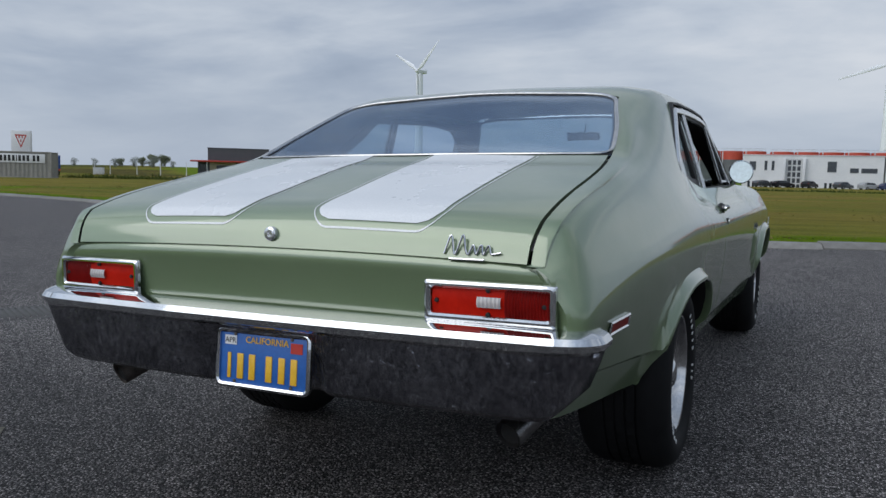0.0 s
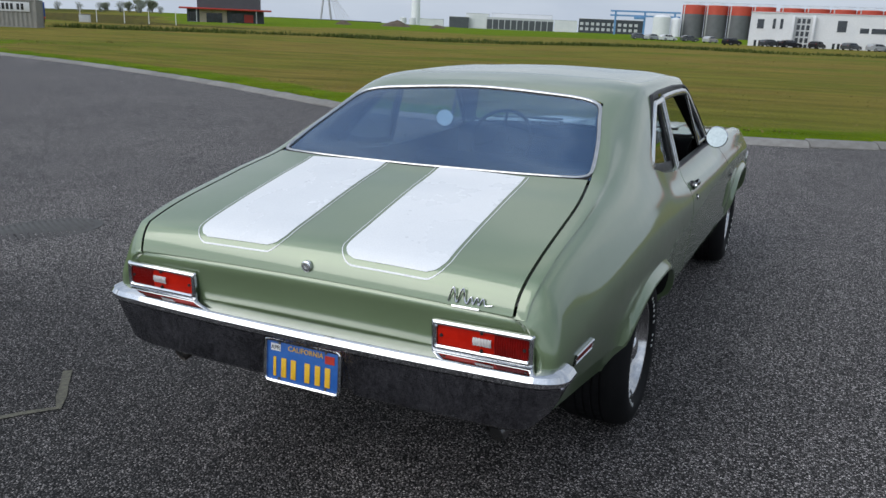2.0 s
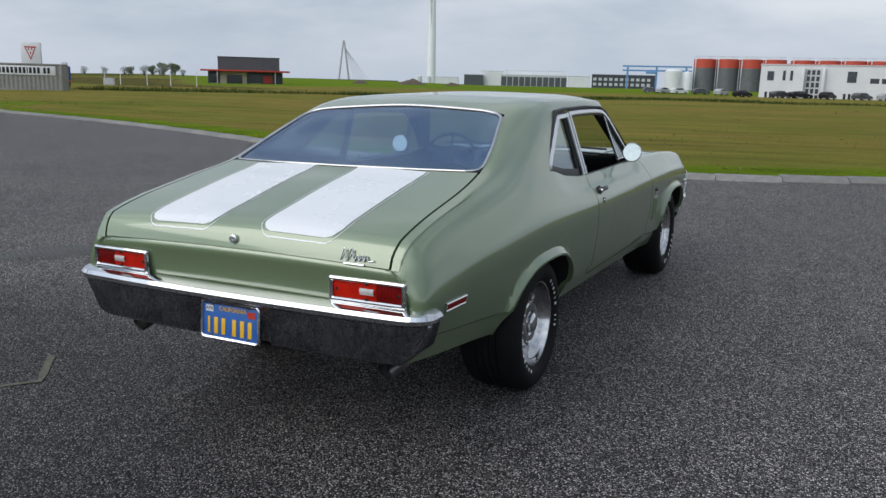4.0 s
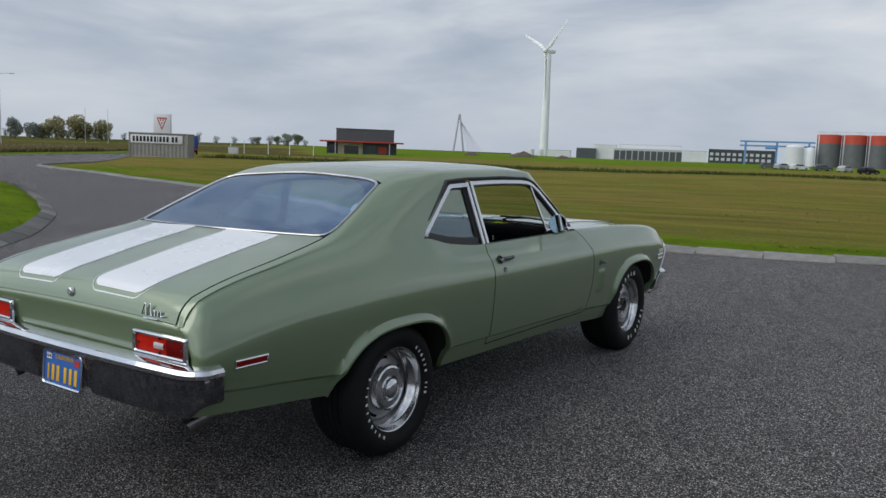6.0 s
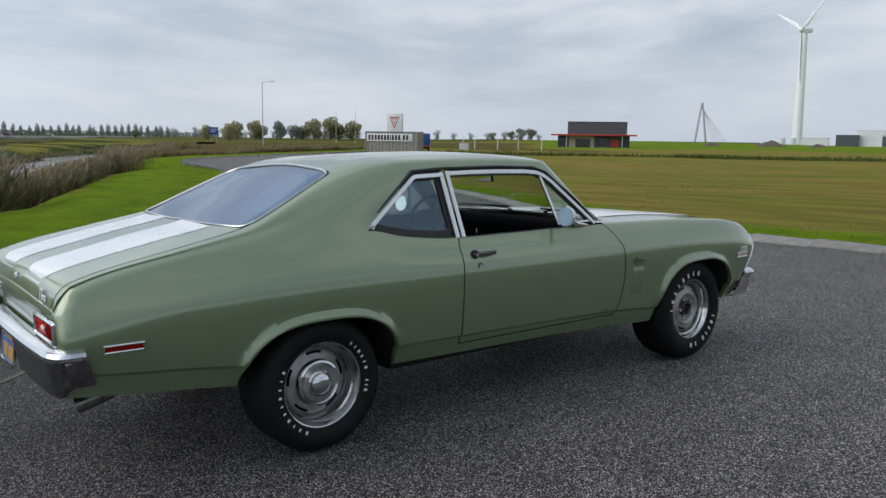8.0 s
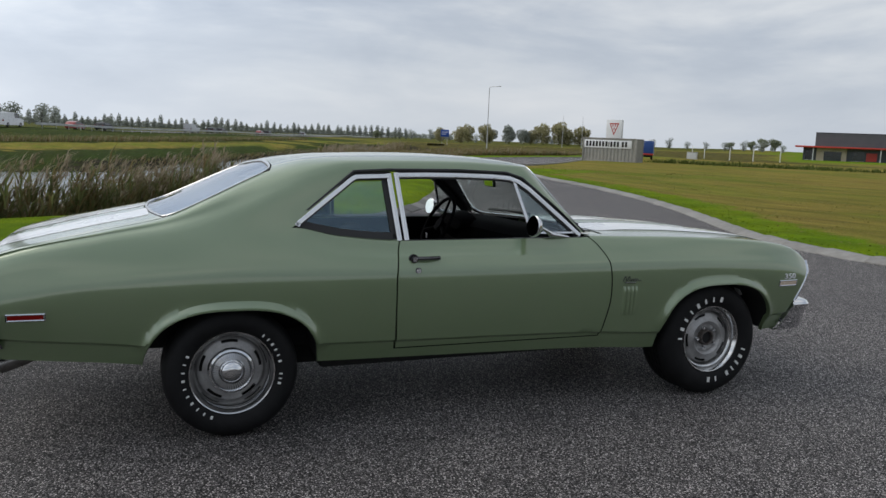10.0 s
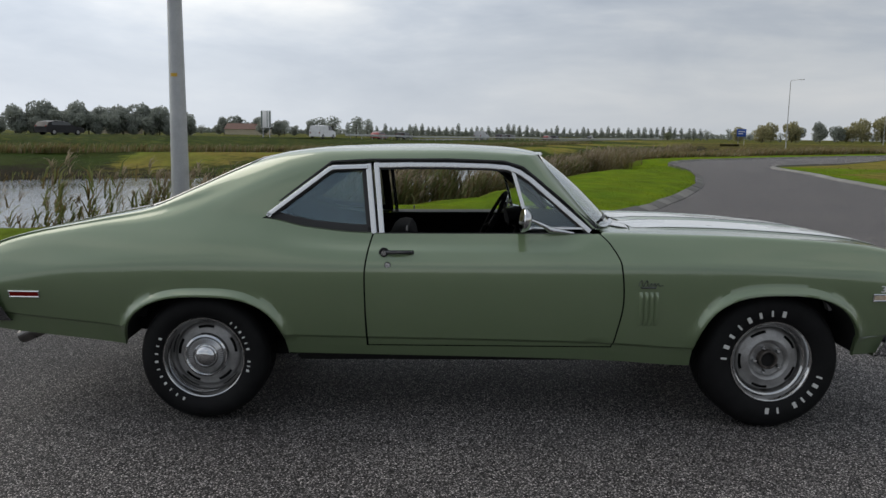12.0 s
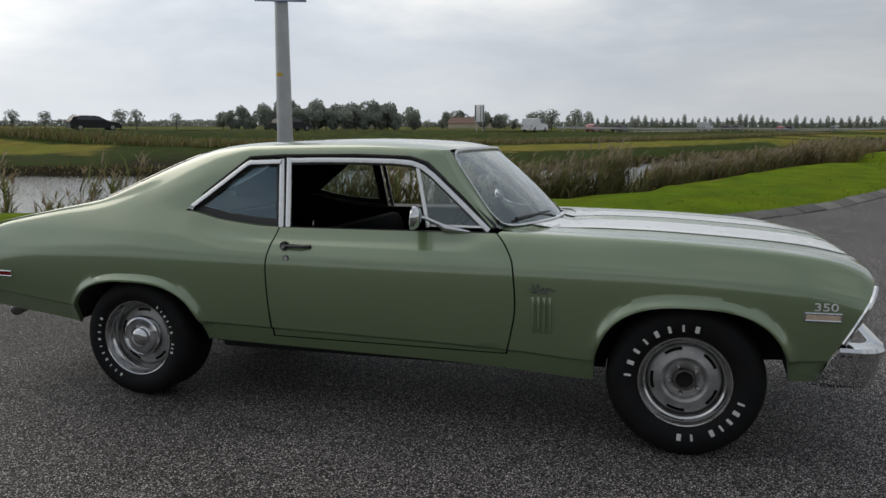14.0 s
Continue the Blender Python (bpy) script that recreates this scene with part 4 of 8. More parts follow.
    b = [ws_top[-1].lerp(ws_bottom[-1], k) for k in lin(0, 1, 14)]
    b = [Vector((p.x * s, p.y, p.z)) for p in b]
    mid = [(p + q) / 2 + Vector((s * 0.012, 0.004, 0.008)) for p, q in zip(a, b)]
    lip = Vector((s * 0.004, 0.004, 0.007))
    rows = [[p, p.lerp(m, 0.6) + Vector((s * 0.004, 0, 0)), m, m.lerp(q, 0.6) + lip * 0.5, q + lip] for p, m, q in zip(a, mid, b)]
    head = [Vector(flip(shell(u, FRONT(u)), s)) for u in lin(6, 7, 5)]
    shift = [h - p for h, p in zip(head, rows[0])]
    rows = [[p + d * (1 - smoothstep(0, 0.5, k)) for p, d in zip(r, shift)] for k, r in zip(lin(0, 1, 14), rows)]
    pillars.append([[Vector([np.interp(c, (0, 0.3, 0.5, 0.8, 1), [p[i] for p in r]) for i in range(3)]) if n else Vector(flip(shell(6 + c, FRONT(6 + c)), s)) for c in lin(0, 1, 8)] for n, r in enumerate(rows)])
    part("pillar_lining", grid_bm([[p - Vector((s * 0.02, 0, 0.01)), q - Vector((s * 0.03, 0.02, 0.01))] for p, q in zip(a, b)]), BLACK, car)

# the windscreen pillars are welded to the roof
bm = bmesh.new()
bm.from_mesh(body.data)
for rows in pillars:
    add_grid(bm, rows)
bmesh.ops.remove_doubles(bm, verts=bm.verts, dist=4e-4)
bmesh.ops.recalc_face_normals(bm, faces=bm.faces)
bm.normal_update()
for face in bm.faces:
    face.smooth = True
for e in bm.edges:
    e.smooth = not (len(e.link_faces) == 2 and e.calc_face_angle(0) > radians(34))
bm.to_mesh(body.data)
bm.free()

# scuttle between hood and windscreen
sc_front = [Vector((math.copysign(shell(9 - 2 * abs(k), HOOD_BACK(9 - 2 * abs(k)))[0], k), HOOD_BACK(9 - 2 * abs(k)) - 0.004, shell(9 - 2 * abs(k), HOOD_BACK(9 - 2 * abs(k)))[2] - 0.004)) for k in lin(-1, 1, 33)]
for s in (1, -1):
    a, b = (0.13, 0.52) if s > 0 else (-0.52, -0.13)
    rows = []
    for t in lin(0.12, 0.97, 5):
        line = [p.lerp(q, t) for p, q in zip(ws_bottom, sc_front)]
        rows.append([(x, np.interp(x, [p.x for p in line], [p.y for p in line]), np.interp(x, [p.x for p in line], [p.z for p in line]) + 0.003) for x in lin(a, b, 8)])
    part("cowl_stripe", grid_bm(rows), WHITE, car, "white painted stripe")
part("scuttle", grid_bm(patch_rows(ws_bottom, sc_front, 5, Vector((0, 0, -0.004)))), PAINT, car)
for s in (1, -1):
    bm = bmesh.new()
    for k in range(9):
        add_box(bm, (s * (0.20 + 0.045 * k), 2.135 - 0.022 * k, 0.957), (0.03, 0.045, 0.004), bevel=0.001)
    part("scuttle_vent", bm, BLACK, car)
    # wipers
    w = bmesh.new()
    add_tube(w, [(s * 0.18, 2.13, 0.968), (s * 0.20, 2.12, 0.986), (s * 0.42, 2.055, 0.998)], 0.006, 8)
    add_tube(w, [(s * 0.16, 2.105, 0.998), (s * 0.40, 2.066, 1.002), (s * 0.62, 2.005, 0.998)], 0.008, 6)
    add_tube(w, [(s * 0.18, 2.13, 0.95), (s * 0.18, 2.13, 0.980)], 0.016, 10)
    part("wiper", w, BLACK, car, "black wiper arm and blade")

# ---- bumpers ----
def bumper(name, face_y, sgn, profile, low_end, tip_x, tip_back, mat, label):
    """A chrome bar swept across the car, turned round at the corners, with the lower edge cut up at the ends."""
    plan = [(0.745 * k, 0.022 * (1 - abs(k) ** 2.2)) for k in lin(0, 1, 16)]
    plan += [(0.745 + (tip_x - 0.745) * math.sin(a), -tip_back * 0.55 * (1 - math.cos(a))) for a in lin(0, math.pi / 2, 9)[1:]]
    plan += [(tip_x, -tip_back * (0.55 + 0.45 * k)) for k in lin(0, 1, 5)[1:]]
    rows = []
    for i, (x, o) in enumerate(plan):
        q = plan[min(i + 1, len(plan) - 1)]
        p = plan[max(i - 1, 0)]
        t = Vector((q[0] - p[0], q[1] - p[1])).normalized()
        nx, ny = -t.y, t.x
        e = smoothstep(0.72, tip_x + 0.01, x)
        r = []
        rake = smoothstep(0.0, 1.0, -o / tip_back)
        notch = 0.036 * (1 - smoothstep(0.165, 0.20, x)) if sgn < 0 else 0.0
        for d, z in profile:
            d -= notch * (1 - smoothstep(0.586, 0.604, z))
            zz = z + (low_end * e * smoothstep(profile[3][1], profile[-1][1], z))
            low = smoothstep(profile[3][1], profile[-1][1], z)
            sink = (-0.022 if sgn < 0 else 0.0) * e * smoothstep(profile[3][1], profile[-1][1], z)
            r.append((x + nx * d + (sink if x > 0.72 else 0), (o + ny * d) * sgn + face_y - (0.085 if sgn > 0 else -0.045) * rake * low, zz))
        rows.append(r)
    rows = [[(-x, y, z) for x, y, z in r] for r in rows[:0:-1]] + rows
    bm = grid_bm(rows)
    bmesh.ops.recalc_face_normals(bm, faces=bm.faces)
    ob = part(name, thick(bm, 0.004), mat, car, label, sharp=28)
    # the rolled upper edge is plain chrome; a dull face below has the ground's dark reflection in its colour
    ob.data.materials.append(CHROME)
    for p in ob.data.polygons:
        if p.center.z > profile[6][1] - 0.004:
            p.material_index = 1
    return ob


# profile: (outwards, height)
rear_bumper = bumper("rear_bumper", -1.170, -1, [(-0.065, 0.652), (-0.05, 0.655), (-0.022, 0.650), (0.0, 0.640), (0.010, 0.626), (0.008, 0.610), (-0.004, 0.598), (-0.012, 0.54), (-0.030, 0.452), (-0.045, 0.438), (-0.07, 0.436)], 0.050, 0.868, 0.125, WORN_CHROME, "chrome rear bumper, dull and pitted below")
front_bumper = bumper("front_bumper", 3.630, 1, [(-0.065, 0.530), (-0.05, 0.532), (-0.022, 0.528), (0.0, 0.518), (0.010, 0.503), (0.008, 0.490), (-0.004, 0.478), (-0.012, 0.425), (-0.030, 0.350), (-0.045, 0.336), (-0.07, 0.334)], 0.0, 0.920, 0.20, CHROME, "chrome front bumper")
for x in (-0.58, -0.30, 0.30, 0.56):
    part("bumper_bolt", lathe([(0.0, -1.207), (0.008, -1.206), (0.013, -1.202), (0.014, -1.195)], 16, "Y"), WORN_CHROME, rear_bumper).location = (x, 0.034, 0.575)
for s in (1, -1):
    b = part("bumper_bolt", lathe([(0.0, 0.012), (0.008, 0.011), (0.013, 0.007), (0.014, 0.0)], 16, "X"), WORN_CHROME, rear_bumper)
    b.matrix_basis = pose(s * 0.852, -1.105, 0.598, 0, 0, 180 if s < 0 else 0)

# ---- tail lamps ----
def tail_lamp(s):
    x0, x1, z0, z1 = 0.454, 0.775, 0.652, 0.749
    y = -1.132

    def at(u, v, dy):
        x = x0 + (x1 - x0) * u
        return (s * x, y + dy + 0.006 * u ** 4, z0 + (z1 - z0) * v)

    bm = bmesh.new()
    f = [(0, 0), (1, 0), (1, 1), (0, 1)]
    rows = []
    for grow, dy in ((0.0, 0.03), (0.0, -0.006), (0.005, -0.012), (0.010, -0.012), (0.016, -0.007), (0.018, 0.0)):
        ring = []
        for u, v in f:
            for k in range(5):
                a = math.pi / 2 * (k / 4) + {(0, 0): math.pi, (1, 0): 1.5 * math.pi, (1, 1): 0, (0, 1): 0.5 * math.pi}[(u, v)]
                gx, gz = (0.018 - grow) / (x1 - x0), (0.018 - grow) / (z1 - z0)
                rx, rz = 0.006 / (x1 - x0), 0.006 / (z1 - z0)
                cu, cv = (gx + rx if u == 0 else 1 - gx - rx), (gz + rz if v == 0 else 1 - gz - rz)
                ring.append(at(cu + rx * math.cos(a), cv + rz * math.sin(a), dy))
        rows.append(ring)
    add_grid(bm, rows, closed_u=True)
    bmesh.ops.recalc_face_normals(bm, faces=bm.faces)
    lamp = part("tail_lamp", bm, CHROME, car, "chrome-framed red tail lamp", sharp=30)

    def lens(name, u0, u1, v0, v1, dy, mat, label, ribs=0):
        us = lin(u0, u1, max(9, ribs * 2 + 1))
        rows = [[at(u, v, dy - (0.003 * (i % 2) if ribs else 0) - 0.004 * math.sin(math.pi * (v - v0) / (v1 - v0))) for i, u in enumerate(us)] for v in lin(v0, v1, 7)]
        bm = grid_bm(rows)
        bmesh.ops.recalc_face_normals(bm, faces=bm.faces)
        return part(name, bm, mat, lamp, label)
    lens("lens", 0.06, 0.62, 0.19, 0.84, 0.002, RED_LENS, "plain red lens")
    lens("lens", 0.62, 0.94, 0.19, 0.84, 0.002, DARK_RED, "ribbed dark red lens", 14)
    lens("reversing_lens", 0.42, 0.60, 0.40, 0.65, -0.006, CLEAR_LENS, "small clear lens", 6)
    for u, v in ((0.10, 0.5), (0.91, 0.5), (0.50, 0.80), (0.50, 0.23)):
        part("screw", lathe([(0.0, -0.004), (0.005, -0.003), (0.006, 0.002)], 10, "Y"), BLACK, lamp).location = at(u, v, -0.003)
    # gap shadow box behind
    return lamp


for s in (1, -1):
    tail_lamp(s)

# ---- side markers ----
def marker(y0, y1, z0, z1, s, mat, label):
    bm, lens = bmesh.new(), bmesh.new()
    us = lin(y0, y1, 8)
    mid = (z0 + z1) / 2

    def at(y, z, o):
        x, _, _ = shell(u_at(y, z), y)
        return flip((x + o, y, z), s)
    loop = [(y, z0) for y in us] + [(y, z1) for y in us[::-1]]
    rows = []
    for g, o in ((0.004, -0.002), (0.004, 0.006), (0.0, 0.009), (-0.004, 0.006), (-0.004, 0.0)):
        rows.append([at(min(y1 + g, max(y0 - g, y + (g if y > (y0 + y1) / 2 else -g))), z + (g if z > mid else -g), o) for y, z in loop])
    add_grid(bm, rows, closed_u=True)
    bmesh.ops.recalc_face_normals(bm, faces=bm.faces)
    lamp = part("side_marker", bm, CHROME, car, label, sharp=30)
    part("lens", grid_bm([[at(y, z, 0.005) for y in us] for z in lin(z0, z1, 3)]), mat, lamp)


for s in (1, -1):
    marker(-0.975, -0.825, 0.619, 0.647, s, DARK_RED, "red side marker in a bright frame")
    marker(3.285, 3.425, 0.633, 0.664, s, AMBER, "faded amber side marker in a bright frame")

# ---- lock, badges, gills ----
lock = part("boot_lock", lathe([(0.0, -0.003), (0.005, -0.003), (0.006, -0.006), (0.013, -0.007), (0.018, -0.004), (0.019, 0.006)], 24, "Y"), BRIGHT, boot, "round chrome boot lock")
lock.location = (0, -1.121, 0.838)


FLOURISH = curve((0.0, 0.05), (0.07, 0.98), (0.20, 0.04), (0.29, 1.0), (0.37, 0.30), (0.43, 0.05), (0.50, 0.52), (0.57, 0.08), (0.64, 0.54), (0.70, 0.06), (0.77, 0.52), (0.84, 0.10), (1.0, 0.18))


def script_badge(place, w, h, name, parent, st, mat):
    """A chrome flourish: a plain line that leaps twice, ripples and runs out, over a bar."""
    bm = bmesh.new()
    add_tube(bm, [place(w * (a + 0.05 * FLOURISH(a)), h * FLOURISH(a)) for a in lin(0, 1, 80)], st, 6)
    badge = part(name, bm, mat, parent, "metal waving-line badge")
    bar = bmesh.new()
    add_tube(bar, [place(w * a, -0.20 * h) for a in (0.10, 0.72)], 0.0035, 6)
    part("badge_bar", bar, mat, badge)


script_badge(lambda a, b: (0.500 + a, -1.1255 + 0.11 * b, 0.806 + b), 0.140, 0.046, "boot_badge", boot, 0.0026, CHROME)
for s in (1, -1):
    def wing_at(a, b, s=s):
        y, z = 2.125 + a, 0.700 + b
        return flip((shell(u_at(y, z), y)[0] + 0.005, y, z), s)
    script_badge(wing_at, 0.12, 0.030, "wing_badge", WINGS[s], 0.0018, DARKENED_CHROME)
    for k in range(4):
        y = 2.140 + 0.026 * k
        rows = []
        for z in lin(0.500, 0.672, 9):
            x = shell(u_at(y, z), y)[0]
            e = 0.010 * min(1, 14 * min((z - 0.4999), (0.6721 - z)) / 0.17 + 0.15)
            rows.append([flip((x + o, y + d, z), s) for d, o in ((-0.0115, -0.001), (-0.009, 0.001), (-0.004, 0.6 * e), (0.003, e), (0.008, e), (0.0105, -0.001))])
        bm = grid_bm(rows)
        bmesh.ops.recalc_face_normals(bm, faces=bm.faces)
        part("gill", bm, PAINT, WINGS[s])
    bm = words("350", 0.052, 0.003)
    for v in bm.verts:
        a, b, d = v.co
        y = 3.365 + a * 1.25 if s > 0 else 3.365 - a * 1.25
        z = 0.676 + b * 0.9
        v.co = flip((shell(u_at(y, z), y)[0] + 0.005 + d, y, z), s)
    part("engine_badge", bm, WHITE_P, WINGS[s], "chrome 350 badge", smooth=False)

# ---- number plate ----
plate = part("number_plate", add_box(bmesh.new(), (0, 0, 0), (0.284, 0.004, 0.142), bevel=0.002), PLATE_BLUE, rear_bumper, "blue and gold number plate")
PLATE_AT = pose(0.008, -1.170, 0.516, -5, 0, 0)
plate.matrix_basis = PLATE_AT
rows = []
for g, dy in ((0.0, 0.002), (0.0, -0.007), (0.006, -0.010), (0.012, -0.007), (0.012, 0.004)):
    ring = []
    for cx, cz, a0 in ((1, 1, 0), (-1, 1, 90), (-1, -1, 180), (1, -1, 270)):
        for k in range(5):
            a = radians(a0 + 22.5 * k)
            ring.append((cx * 0.128 + (0.010 + g) * math.cos(a), dy, cz * 0.057 + (0.010 + g) * math.sin(a)))
    rows.append(ring)
bm = bmesh.new()
add_grid(bm, rows, closed_u=True)
bmesh.ops.recalc_face_normals(bm, faces=bm.faces)
part("plate_frame", bm, CHROME, plate, "chrome plate frame", sharp=30)
upright = Matrix.Rotation(radians(90), 3, "X")
bm = words("CALIFORNIA", 0.024, 0.0006)
bmesh.ops.transform(bm, matrix=Matrix.Translation((0.012, -0.0035, 0.040)) @ upright.to_4x4(), verts=bm.verts)
part("plate_word", bm, PLATE_GOLD, plate, smooth=False)
for x in (-0.108, -0.072, -0.034, 0.020, 0.060, 0.098):
    part("plate_bar", box((x, -0.0032, -0.022), (0.020 if x > -0.1 else 0.011, 0.0022, 0.066), 0.002), PLATE_GOLD, plate)
part("plate_sticker", box((-0.105, -0.003, 0.044), (0.038, 0.0016, 0.024)), WHITE_P, plate, "white month sticker")
bm = words("APR", 0.020, 0.0005)
bmesh.ops.transform(bm, matrix=Matrix.Translation((-0.105, -0.0042, 0.037)) @ upright.to_4x4(), verts=bm.verts)
part("sticker_word", bm, BLACK, plate, smooth=False)
part("plate_sticker", box((0.105, -0.003, 0.038), (0.036, 0.0016, 0.026)), RED_P, plate, "red year sticker")
for x in (-0.09, 0.09):
    for z in (0.060, -0.062):
        part("screw", lathe([(0.0, -0.006), (0.004, -0.0055), (0.005, -0.002)], 10, "Y"), BARE, plate).location = (x, 0, z)
# ---- exhausts ----
for x, y, z in ((0.628, -1.035, 0.372), (-0.647, -1.045, 0.384)):
    # the pipe comes down from behind the wheel and its cut end points back and inwards
    run = [(x + 0.075, y + 0.40, z + 0.17), (x + 0.065, y + 0.24, z + 0.115), (x + 0.035, y + 0.10, z + 0.038), (x, y, z - 0.004)]
    bm = tube(run, 0.037, 20, caps=False)
    add_tube(bm, [(x, y + 0.001, z - 0.004), (x + 0.026, y + 0.075, z + 0.028)], 0.033, 20, caps=False)
    ex = part("exhaust_pipe", bm, PIPE if x > 0 else BARE, car, "cut-off exhaust tailpipe")
    # black disc in the mouth stands for the shade inside the pipe
    part("soot", lathe([(0.0, 0.0), (0.0325, 0.0)], 20, "Y"), UNDER, ex).location = (x + 0.006, y + 0.018, z + 0.003)


# ---- wheels ----
def tyre(width, R):
    """Bulging sidewalls, rounded shoulders and a ribbed tread."""
    side = ((0.0, -0.024), (0.03, -0.006), (0.10, 0.006), (0.25, 0.019), (0.42, 0.025), (0.60, 0.024), (0.76, 0.016), (0.87, 0.003), (0.95, -0.017), (0.99, -0.038))
    half = [(0.198 + f * (R - 0.198), o) for f, o in side]
    tread = []
    ribs = 5
    span = width - 0.084
    for k in range(ribs):
        a = -0.042 - span * k / ribs
        b = -0.042 - span * (k + 1) / ribs
        tread += [(R, a - 0.002), (R, b + 0.006)]
        if k < ribs - 1:
            tread += [(R - 0.008, b + 0.005), (R - 0.008, b - 0.001)]
    other = [(r, -width - a) for r, a in half[::-1]]
    bm = lathe(half + tread + other, 120)
    for v in bm.verts:
        p = v.co
        if math.hypot(p.y, p.z) > R - 0.002 and -0.07 > p.x > 0.07 - width:
            k = round(math.atan2(p.z, p.y) / math.tau * 120 + (1 if p.x < -width / 2 else 0)) % 3
            if k == 0:
                p.y, p.z = p.y * (1 - 0.005 / R), p.z * (1 - 0.005 / R)
    return bm


def letter_mesh(radius, height, wide, out):
    """One raised sidewall bar standing at the top of the tyre."""
    bm = bmesh.new()
    add_box(bm, (out, 0, radius), (0.004, wide, height), bevel=0.0012)
    me = bpy.data.meshes.new("sidewall_bar")
    bm.to_mesh(me)
    bm.free()
    me.materials.append(LETTER)
    return me


FRONT_BARS = [letter_mesh(0.249, 0.031, w, 0.0235) for w in (0.014, 0.019, 0.010)]
REAR_BARS = [letter_mesh(0.232, 0.020, w, 0.0195) for w in (0.008, 0.0115, 0.006)]


def add_letters(parent, start, end, count, bars, skip=()):
    """Raised white sidewall bars along an arc (degrees, clockwise from the top as seen)."""
    for k in range(count):
        if k in skip:
            continue
        ob = new("sidewall_bar", bars[(k * 2 + count) % 3])
        ob.parent = parent
        ob.matrix_basis = Matrix.Rotation(-radians(start + (end - start) * (k + 0.5) / count), 4, "X")


def wheel(front, s, y):
    w, R, up = (0.245, 0.347, 0.313) if front else (0.250, 0.322, 0.316)
    x = 0.893 if front else 0.858
    turn = 24 if front else 4
    disc = [(0.045, -0.064), (0.052, -0.058), (0.070, -0.056), (0.084, -0.054), (0.092, -0.037), (0.104, -0.031), (0.116, -0.035), (0.131, -0.043), (0.136, -0.044), (0.150, -0.047), (0.157, -0.053), (0.165, -0.075), (0.170, -0.098)]
    root = part("wheel", lathe([(r, d - (0.0 if front else 0.030)) for r, d in disc], 90, skip=lambda i, k: i == 8 and k % 18 < 8), STEEL, car, "slotted steel rally wheel, silver with bright trim ring")
    root.matrix_basis = pose(s * x, y, up, 0, 0, 0 if s > 0 else 180) @ pose(0, 0, 0, turn)
    ring = [(0.164, -0.080), (0.167, -0.055), (0.170, -0.040), (0.173, -0.034), (0.181, -0.030), (0.184, -0.020), (0.190, -0.008), (0.198, 0.003), (0.204, 0.004), (0.210, -0.006)] if front else [
        (0.156, -0.110), (0.160, -0.088), (0.170, -0.062), (0.182, -0.036), (0.186, -0.032), (0.191, -0.014), (0.197, 0.002), (0.203, 0.004), (0.209, -0.006)]
    part("trim_ring", lathe(ring, 72), TRIM, root, "bright trim ring")
    part("tyre", tyre(w, R), RUBBER, root, "black tyre with raised white sidewall bars")
    part("brake_drum", lathe([(0.0, -0.105), (0.15, -0.105), (0.155, -0.12), (0.155, -0.18)], 48), UNDER, root)
    # black disc added behind the slots so that they read dark
    back = -0.070 if front else -0.100
    part("backing_plate", lathe([(0.050, back), (0.125, back), (0.158, back - 0.016)], 48), UNDER, root)
    part("rim_barrel", lathe([(0.172, -0.09), (0.170, -0.12), (0.165, -0.14), (0.185, -w + 0.01)], 60), BARE, root)
    if front:
        add_letters(root, -92 + turn, 17 + turn, 8, FRONT_BARS)
        add_letters(root, 102 + turn, 156 + turn, 5, FRONT_BARS)
        add_letters(root, 165 + turn, 190 + turn, 2, FRONT_BARS)
        part("hub", lathe([(0.036, -0.062), (0.037, -0.030), (0.041, -0.026), (0.047, -0.028), (0.050, -0.060)], 32), BARE, root, "bare rusty hub ring")
        # black disc for the shade in the open hub
        part("hub_bore", lathe([(0.0, -0.046), (0.037, -0.046)], 24), UNDER, root)
        for k in range(5):
            a = 2 * math.pi * k / 5 + 0.3
            part("wheel_nut", lathe([(0.0, -0.018), (0.008, -0.018), (0.0115, -0.023), (0.0115, -0.048)], 6), BRIGHT, root).location = (-0.010, 0.067 * math.cos(a), 0.067 * math.sin(a))
    else:
        add_letters(root, 35 + turn, 82 + turn, 6, REAR_BARS)
        add_letters(root, 91 + turn, 109 + turn, 3, REAR_BARS)
        add_letters(root, 201 + turn, 300 + turn, 10, REAR_BARS)
        cap = part("hub_cap", lathe([(0.0, 0.000), (0.022, -0.001), (0.040, -0.006), (0.048, -0.013), (0.050, -0.030), (0.056, -0.034), (0.062, -0.029), (0.088, -0.036), (0.098, -0.027), (0.108, -0.030), (0.114, -0.050)], 60), CHROME, root, "chrome centre cap with fine ribs")
        bm = bmesh.new()
        for k in range(48):
            a = 2 * math.pi * k / 48
            add_box(bm, (-0.0285, 0.076 * math.cos(a), 0.076 * math.sin(a)), (0.010, 0.024, 0.004), Matrix.Rotation(a, 3, "X"))
        part("cap_ribs", bm, STEEL, cap, smooth=False)
    return root


for s in (1, -1):
    wheel(False, s, -0.022)
    wheel(True, s, 2.819)

